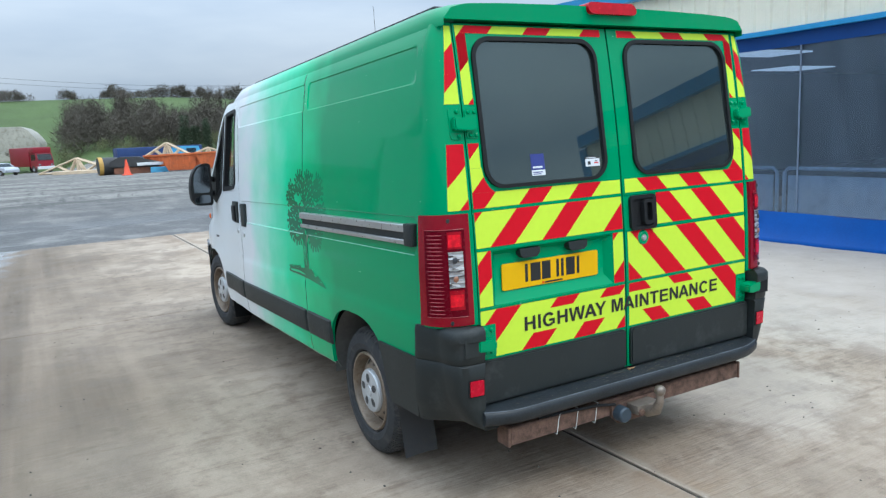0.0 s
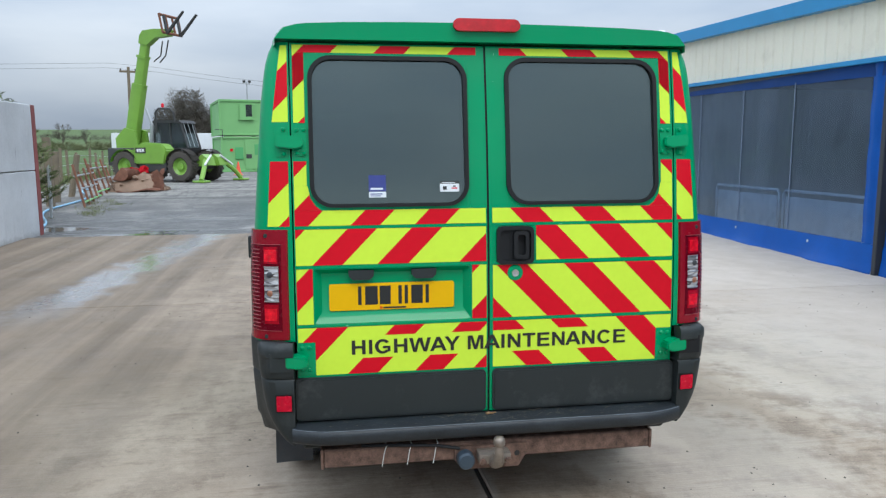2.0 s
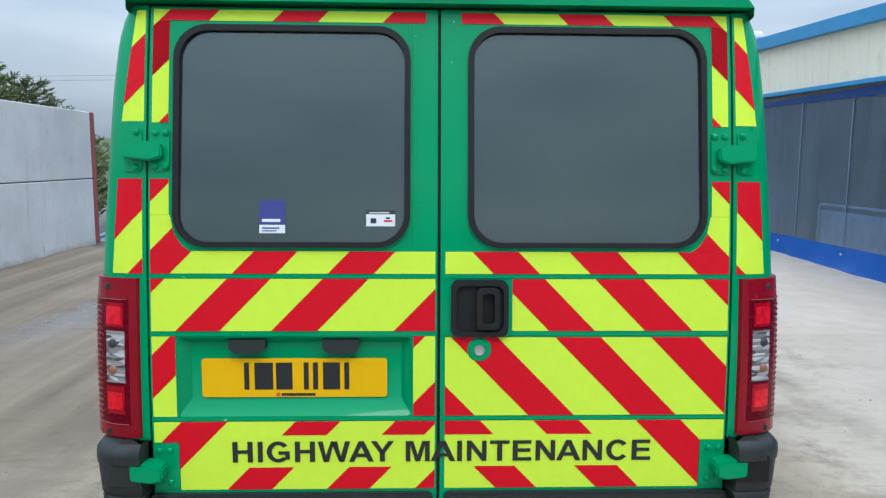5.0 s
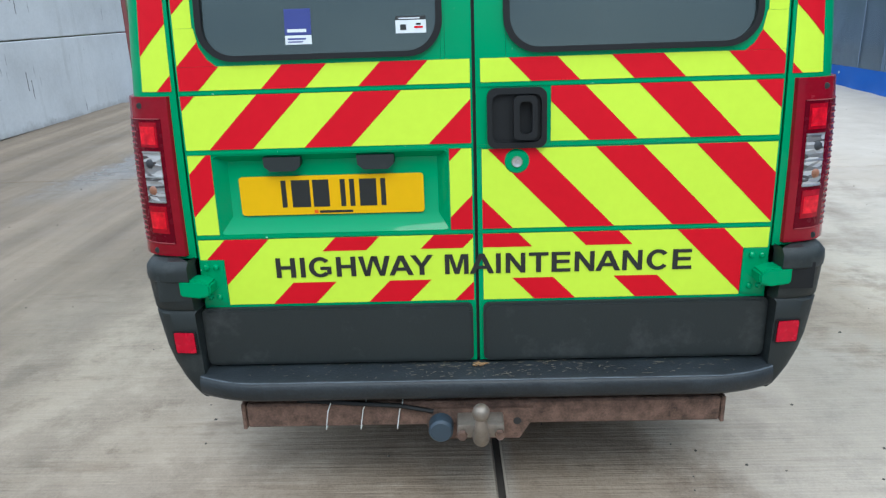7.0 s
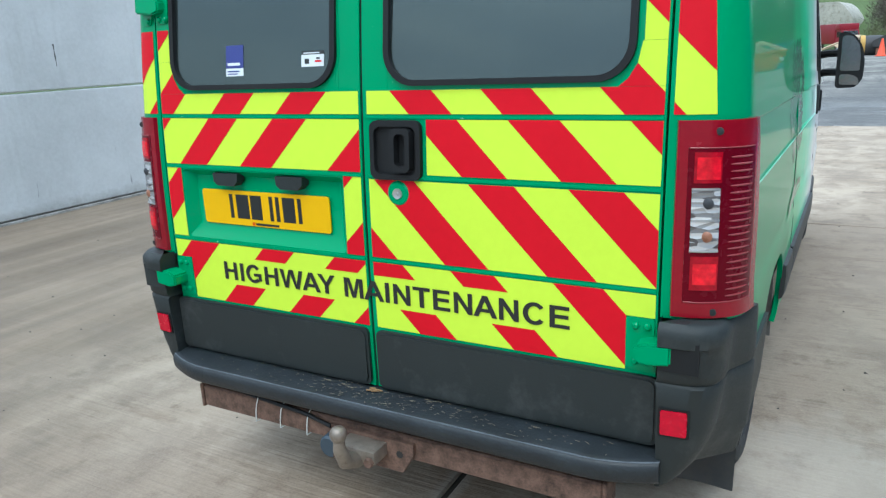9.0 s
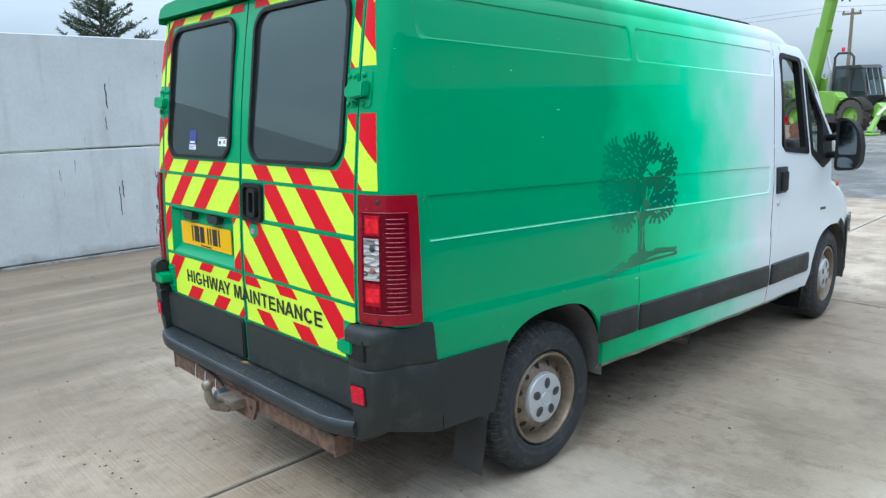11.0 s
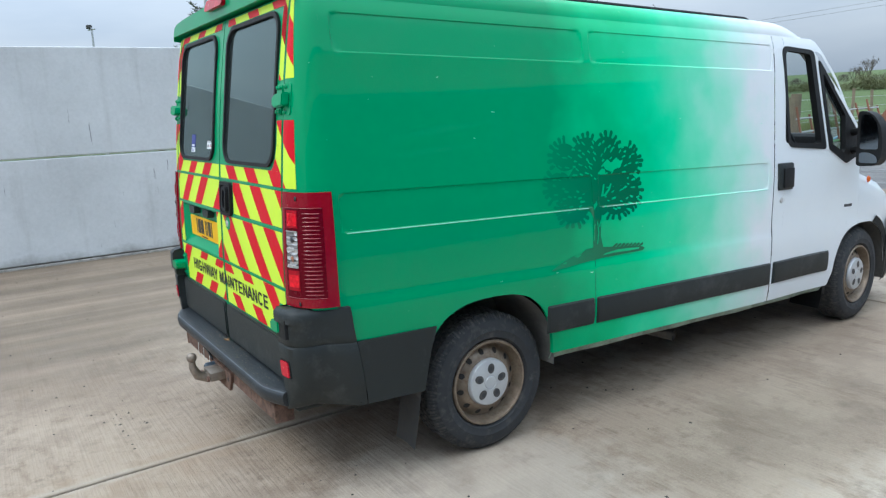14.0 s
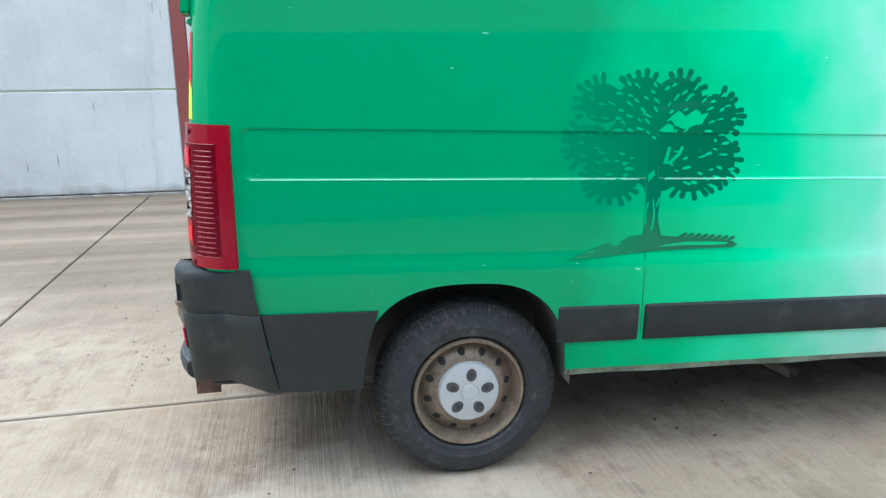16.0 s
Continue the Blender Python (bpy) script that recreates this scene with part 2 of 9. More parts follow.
def concrete_ground():
    """Tined concrete: fine ridges across the bay, damp stains, a trodden dirty lane, a wet run-off."""
    m, nt, b = nodes_of("tined_concrete")
    tc = nt.nodes.new("ShaderNodeTexCoord").outputs["Object"]
    sep = nt.nodes.new("ShaderNodeSeparateXYZ")
    nt.links.new(tc, sep.inputs["Vector"])
    X, Y = sep.outputs["X"], sep.outputs["Y"]
    info = nt.nodes.new("ShaderNodeObjectInfo").outputs["Random"]
    n_big, n_mid, n_fine = noise_tex(nt, 0.5, 7, 0.62, tc), noise_tex(nt, 2.1, 9, 0.70, tc), noise_tex(nt, 110, 3, 0.6, tc)
    ridge = noise_tex(nt, 1.0, 3, 0.55, tc, (2.0, 56, 1))
    worn = noise_tex(nt, 1.4, 6, 0.65, tc)
    col = ramp(nt, n_big, ((0.30, (0.29, 0.235, 0.175)), (0.48, (0.43, 0.37, 0.30)), (0.70, (0.56, 0.505, 0.43))))
    blot = ramp(nt, n_mid, ((0.46, (0, 0, 0)), (0.55, (0.60, 0.60, 0.60)), (0.70, (0.95, 0.95, 0.95))))
    col = mix(nt, blot, col, (0.180, 0.136, 0.098))
    spot = noise_tex(nt, 6.5, 6, 0.68, tc)
    col = mix(nt, ramp(nt, spot, ((0.53, (0, 0, 0)), (0.66, (0.65, 0.65, 0.65)))), col, (0.125, 0.094, 0.067))
    # pale worn tops of the ridges
    tops = maths(nt, "MULTIPLY", ramp(nt, ridge, ((0.44, (0, 0, 0)), (0.66, (1, 1, 1)))), ramp(nt, worn, ((0.40, (0.10, 0.10, 0.10)), (0.64, (0.75, 0.75, 0.75)))))
    tops = maths(nt, "MULTIPLY", tops, maths(nt, "SUBTRACT", 1.0, maths(nt, "MULTIPLY", blot, 0.75)))
    col = mix(nt, tops, col, (0.54, 0.48, 0.405))
    col = mix(nt, 0.22, col, ramp(nt, n_fine, ((0.3, (0.13, 0.115, 0.095)), (0.7, (0.50, 0.46, 0.41)))))
    scour = noise_tex(nt, 0.95, 7, 0.66, tc)
    col = mix(nt, ramp(nt, scour, ((0.47, (0, 0, 0)), (0.62, (0.40, 0.40, 0.40)))), col, (0.53, 0.47, 0.39))
    smear = noise_tex(nt, 1.0, 6, 0.68, tc, (1.6, 7.0, 1))
    col = mix(nt, ramp(nt, smear, ((0.56, (0, 0, 0)), (0.68, (0.55, 0.55, 0.55)))), col, (0.17, 0.125, 0.088))
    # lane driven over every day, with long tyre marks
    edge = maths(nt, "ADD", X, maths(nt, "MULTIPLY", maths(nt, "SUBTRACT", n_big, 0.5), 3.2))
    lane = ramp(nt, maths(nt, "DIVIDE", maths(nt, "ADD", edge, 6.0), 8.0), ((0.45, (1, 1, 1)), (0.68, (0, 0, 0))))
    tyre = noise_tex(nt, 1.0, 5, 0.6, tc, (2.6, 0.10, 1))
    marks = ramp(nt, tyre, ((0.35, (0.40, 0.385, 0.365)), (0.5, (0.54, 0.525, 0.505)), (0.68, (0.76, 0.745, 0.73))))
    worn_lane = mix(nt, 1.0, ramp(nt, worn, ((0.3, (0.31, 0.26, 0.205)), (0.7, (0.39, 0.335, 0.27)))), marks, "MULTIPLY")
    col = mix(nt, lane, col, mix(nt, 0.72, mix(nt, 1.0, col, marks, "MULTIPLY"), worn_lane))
    # clean trowelled strip before the shed
    apron = ramp(nt, maths(nt, "DIVIDE", maths(nt, "ADD", edge, 0.0), 8.0), ((0.30, (0, 0, 0)), (0.52, (0.85, 0.85, 0.85))))
    col = mix(nt, apron, col, ramp(nt, n_mid, ((0.3, (0.47, 0.445, 0.415)), (0.7, (0.60, 0.575, 0.545)))))
    tint = ramp(nt, info, ((0.0, (0.91, 0.83, 0.75)), (1.0, (1.0, 0.92, 0.84))))
    col = mix(nt, 1.0, col, tint, "MULTIPLY")
    def spot_at(cx, cy, rx, ry):
        dx, dy = maths(nt, "DIVIDE", maths(nt, "SUBTRACT", X, cx), rx), maths(nt, "DIVIDE", maths(nt, "SUBTRACT", Y, cy), ry)
        d = maths(nt, "ADD", maths(nt, "MULTIPLY", dx, dx), maths(nt, "MULTIPLY", dy, dy))
        d = maths(nt, "ADD", d, maths(nt, "MULTIPLY", maths(nt, "SUBTRACT", n_mid, 0.5), 3.0))
        return ramp(nt, d, ((0.35, (1, 1, 1)), (1.3, (0, 0, 0))))
    col = mix(nt, maths(nt, "MULTIPLY", spot_at(1.45, 2.9, 0.75, 2.7), 0.42), col, (0.150, 0.112, 0.082))
    col = mix(nt, maths(nt, "MULTIPLY", spot_at(2.9, 2.2, 0.9, 2.2), 0.34), col, (0.57, 0.52, 0.45))
    col = mix(nt, maths(nt, "MULTIPLY", spot_at(-0.6, -0.8, 1.9, 1.0), 0.34), col, (0.205, 0.152, 0.108))
    col = mix(nt, maths(nt, "MULTIPLY", spot_at(1.3, 0.5, 0.8, 0.9), 0.30), col, (0.55, 0.50, 0.43))
    # smooth trowelled margin along the middle joint, with brown stains just outside it
    off = maths(nt, "ABSOLUTE", maths(nt, "SUBTRACT", maths(nt, "ADD", X, maths(nt, "MULTIPLY", Y, 0.024)), 0.06))
    off = maths(nt, "ADD", off, maths(nt, "MULTIPLY", maths(nt, "SUBTRACT", worn, 0.5), 0.10))
    stain = maths(nt, "MULTIPLY", ramp(nt, off, ((0.10, (1, 1, 1)), (0.42, (0, 0, 0)))), ramp(nt, n_mid, ((0.45, (0, 0, 0)), (0.62, (0.45, 0.45, 0.45)))))
    col = mix(nt, stain, col, (0.30, 0.20, 0.12))
    col = mix(nt, ramp(nt, off, ((0.022, (0.42, 0.42, 0.42)), (0.060, (0, 0, 0)))), col, (0.48, 0.43, 0.36))
    # water running off towards the yard
    mid = maths(nt, "ADD", maths(nt, "MULTIPLY", maths(nt, "SUBTRACT", Y, 4.8), -0.13), maths(nt, "ADD", X, 3.65))
    mid = maths(nt, "ABSOLUTE", maths(nt, "ADD", mid, maths(nt, "MULTIPLY", maths(nt, "SUBTRACT", n_mid, 0.5), 1.3)))
    wet = maths(nt, "MULTIPLY", ramp(nt, mid, ((0.14, (1, 1, 1)), (0.42, (0, 0, 0)))), ramp(nt, maths(nt, "DIVIDE", Y, 12.0), ((0.33, (0, 0, 0)), (0.45, (1, 1, 1)))))
    col = mix(nt, maths(nt, "MULTIPLY", wet, 0.55), col, (0.12, 0.10, 0.085))
    nt.links.new(col, b.inputs["Base Color"])
    dry = ramp(nt, n_mid, ((0.40, (0.90, 0.90, 0.90)), (0.72, (0.60, 0.60, 0.60))))
    nt.links.new(maths(nt, "SUBTRACT", dry, maths(nt, "MULTIPLY", wet, 0.62)), b.inputs["Roughness"])
    b.inputs["Coat Roughness"].default_value = 0.16
    nt.links.new(wet, b.inputs["Coat Weight"])
    h = maths(nt, "ADD", maths(nt, "MULTIPLY", ridge, 0.9), maths(nt, "MULTIPLY", n_fine, 0.25))
    bump(nt, b, h, 0.75, 0.008)
    return m


def yard_ground():
    """Gravel yard with wet ruts and puddles; grass beyond it and on the hills."""
    m, nt, b = nodes_of("gravel_and_grass")
    tc = nt.nodes.new("ShaderNodeTexCoord").outputs["Object"]
    sep = nt.nodes.new("ShaderNodeSeparateXYZ")
    nt.links.new(tc, sep.inputs["Vector"])
    n_big, n_mid = noise_tex(nt, 0.13, 6, 0.6, tc), noise_tex(nt, 0.8, 8, 0.7, tc)
    vor = nt.nodes.new("ShaderNodeTexVoronoi")
    vor.inputs["Scale"].default_value = 14
    nt.links.new(tc, vor.inputs["Vector"])
    stone = ramp(nt, vor.outputs["Color"], ((0.1, (0.09, 0.087, 0.083)), (0.9, (0.46, 0.445, 0.42))))
    base = ramp(nt, n_mid, ((0.35, (0.115, 0.108, 0.092)), (0.65, (0.30, 0.282, 0.24))))
    patch = noise_tex(nt, 0.35, 7, 0.66, tc)
    gravel = mix(nt, 0.5, base, stone)
    gravel = mix(nt, ramp(nt, patch, ((0.48, (0, 0, 0)), (0.60, (0.7, 0.7, 0.7)))), gravel, (0.12, 0.115, 0.11))
    grain = noise_tex(nt, 1.0, 5, 0.7, tc, (5.0, 0.9, 1))
    gravel = mix(nt, ramp(nt, grain, ((0.42, (0, 0, 0)), (0.62, (0.85, 0.85, 0.85)))), gravel, (0.27, 0.255, 0.225))
    gravel = mix(nt, ramp(nt, grain, ((0.34, (0.8, 0.8, 0.8)), (0.46, (0, 0, 0)))), gravel, (0.085, 0.08, 0.072))
    rut = noise_tex(nt, 1.0, 6, 0.62, tc, (0.10, 0.75, 1))
    gravel = mix(nt, ramp(nt, rut, ((0.46, (0, 0, 0)), (0.60, (0.70, 0.70, 0.70)))), gravel, (0.098, 0.092, 0.085))
    # narrow dark tyre tracks and lines of loose stone across the yard
    track = noise_tex(nt, 1.0, 7, 0.72, tc, (0.22, 1.7, 1))
    gravel = mix(nt, ramp(nt, track, ((0.53, (0, 0, 0)), (0.60, (0.75, 0.75, 0.75)))), gravel, (0.075, 0.07, 0.062))
    gravel = mix(nt, ramp(nt, track, ((0.37, (0.6, 0.6, 0.6)), (0.45, (0, 0, 0)))), gravel, (0.36, 0.345, 0.305))
    # damp tarmac strip along the slab's edge
    near = maths(nt, "ADD", sep.outputs["Y"], maths(nt, "MULTIPLY", maths(nt, "SUBTRACT", n_mid, 0.5), 9.0))
    damp = ramp(nt, maths(nt, "DIVIDE", near, 40.0), ((0.36, (1, 1, 1)), (0.52, (0, 0, 0))))
    gravel = mix(nt, damp, gravel, ramp(nt, n_mid, ((0.32, (0.055, 0.053, 0.05)), (0.52, (0.10, 0.096, 0.09)), (0.66, (0.23, 0.22, 0.20)))))
    pud = noise_tex(nt, 0.33, 4, 0.55, tc, (0.55, 1.35, 1))
    wet = ramp(nt, pud, ((0.50, (0, 0, 0)), (0.56, (1, 1, 1))))
    wet = mix(nt, 1.0, wet, ramp(nt, maths(nt, "DIVIDE", sep.outputs["Y"], 100.0), ((0.128, (1, 1, 1)), (0.152, (0, 0, 0)))), "MULTIPLY")
    gravel = mix(nt, wet, gravel, (0.06, 0.058, 0.055))
    grass = ramp(nt, noise_tex(nt, 0.09, 8, 0.65, tc), ((0.3, (0.052, 0.082, 0.024)), (0.55, (0.075, 0.122, 0.033)), (0.75, (0.11, 0.145, 0.05))))
    grass = mix(nt, 0.3, grass, ramp(nt, noise_tex(nt, 3.0, 6, 0.7, tc), ((0.3, (0.04, 0.075, 0.02)), (0.7, (0.14, 0.19, 0.06)))))
    # the yard: right of the fence line and short of the hill
    left = maths(nt, "ADD", sep.outputs["X"], maths(nt, "MULTIPLY", sep.outputs["Y"], 0.16))
    left = maths(nt, "ADD", left, maths(nt, "MULTIPLY", maths(nt, "SUBTRACT", n_mid, 0.5), 2.0))
    m1 = maths(nt, "LESS_THAN", left, -6.3)
    m2 = maths(nt, "GREATER_THAN", maths(nt, "ADD", sep.outputs["Y"], maths(nt, "MULTIPLY", maths(nt, "SUBTRACT", n_big, 0.5), 16.0)), 101.0)
    gmask = maths(nt, "MAXIMUM", m1, m2)
    col = mix(nt, gmask, gravel, grass)
    nt.links.new(col, b.inputs["Base Color"])
    dry = maths(nt, "SUBTRACT", 1.0, maths(nt, "MULTIPLY", wet, 0.80))
    dry = maths(nt, "MULTIPLY", dry, maths(nt, "SUBTRACT", 1.0, maths(nt, "MULTIPLY", damp, 0.45)))
    nt.links.new(maths(nt, "MAXIMUM", dry, maths(nt, "MULTIPLY", gmask, 0.95)), b.inputs["Roughness"])
    hh = maths(nt, "MULTIPLY", maths(nt, "ADD", maths(nt, "MULTIPLY", vor.outputs["Distance"], 0.6), n_mid), maths(nt, "SUBTRACT", 1.0, wet))
    bump(nt, b, hh, 0.9, 0.05)
    return m


def faceted_lens():
    """Clear lens over a silver reflector; the bright and dark glints of its small facets are put into the colour."""
    m, nt, b = nodes_of("clear_lamp_lens")
    tc = nt.nodes.new("ShaderNodeTexCoord").outputs["Object"]
    v = nt.nodes.new("ShaderNodeTexVoronoi")
    v.inputs["Scale"].default_value = 95
    mp = nt.nodes.new("ShaderNodeMapping")
    mp.inputs["Scale"].default_value = (0.28, 0.28, 1.0)
    nt.links.new(tc, mp.inputs["Vector"])
    nt.links.new(mp.outputs["Vector"], v.inputs["Vector"])
    nt.links.new(ramp(nt, v.outputs["Color"], ((0.15, (0.11, 0.10, 0.10)), (0.5, (0.36, 0.36, 0.36)), (0.85, (0.74, 0.75, 0.76)))), b.inputs["Base Color"])
    b.inputs["Metallic"].default_value, b.inputs["Roughness"].default_value = 0.45, 0.18
    bump(nt, b, v.outputs["Distance"], 0.6, 0.004)
    return m


def art_paint():
    """Printed dark green that thins out towards the rear of the van."""
    m, nt, b = nodes_of("dark_green_artwork")
    tc = nt.nodes.new("ShaderNodeTexCoord").outputs["Object"]
    sep = nt.nodes.new("ShaderNodeSeparateXYZ")
    nt.links.new(tc, sep.inputs["Vector"])
    n = noise_tex(nt, 7, 4, 0.5, tc)
    y = maths(nt, "ADD", maths(nt, "SUBTRACT", sep.outputs["Y"], 1.2), maths(nt, "MULTIPLY", n, 0.12))
    nt.links.new(ramp(nt, y, ((0.08, (0.0, 0.245, 0.104)), (0.30, (0.0, 0.205, 0.088)), (0.52, (0.0, 0.150, 0.063)))), b.inputs["Base Color"])
    b.inputs["Roughness"].default_value, b.inputs["Specular IOR Level"].default_value = 0.35, 0.05
    b.inputs["Coat Weight"].default_value, b.inputs["Coat Roughness"].default_value = 0.6, 0.03
    return m


def panel_face():
    """Whitewashed precast concrete: faint clouds, dark vertical scratches, chips, splash at the foot."""
    m, nt, b = nodes_of("whitewashed_concrete")
    tc = nt.nodes.new("ShaderNodeTexCoord").outputs["Object"]
    sep = nt.nodes.new("ShaderNodeSeparateXYZ")
    nt.links.new(tc, sep.inputs["Vector"])
    n1, n2 = noise_tex(nt, 0.8, 6, 0.6, tc), noise_tex(nt, 30, 4, 0.6, tc)
    col = ramp(nt, n1, ((0.32, (0.47, 0.48, 0.485)), (0.55, (0.57, 0.582, 0.59)), (0.72, (0.63, 0.64, 0.645))))
    drip = noise_tex(nt, 1.0, 5, 0.6, tc, (1, 5.0, 0.45))
    col = mix(nt, ramp(nt, drip, ((0.55, (0, 0, 0)), (0.78, (0.45, 0.45, 0.45)))), col, (0.30, 0.30, 0.29))
    mark = noise_tex(nt, 1.0, 4, 0.55, tc, (1, 17, 1.6))
    col = mix(nt, ramp(nt, mark, ((0.69, (0, 0, 0)), (0.72, (0.9, 0.9, 0.9)))), col, (0.10, 0.105, 0.11))
    foot = maths(nt, "ADD", sep.outputs["Z"], maths(nt, "MULTIPLY", maths(nt, "SUBTRACT", noise_tex(nt, 3.0, 6, 0.7, tc), 0.5), 0.35))
    col = mix(nt, ramp(nt, foot, ((0.02, (0.75, 0.75, 0.75)), (0.16, (0, 0, 0)))), col, (0.20, 0.185, 0.165))
    col = mix(nt, 0.15, col, ramp(nt, n2, ((0.3, (0.28, 0.285, 0.285)), (0.7, (0.62, 0.625, 0.63)))))
    nt.links.new(col, b.inputs["Base Color"])
    b.inputs["Roughness"].default_value = 0.85
    bump(nt, b, n2, 0.25, 0.003)
    return m


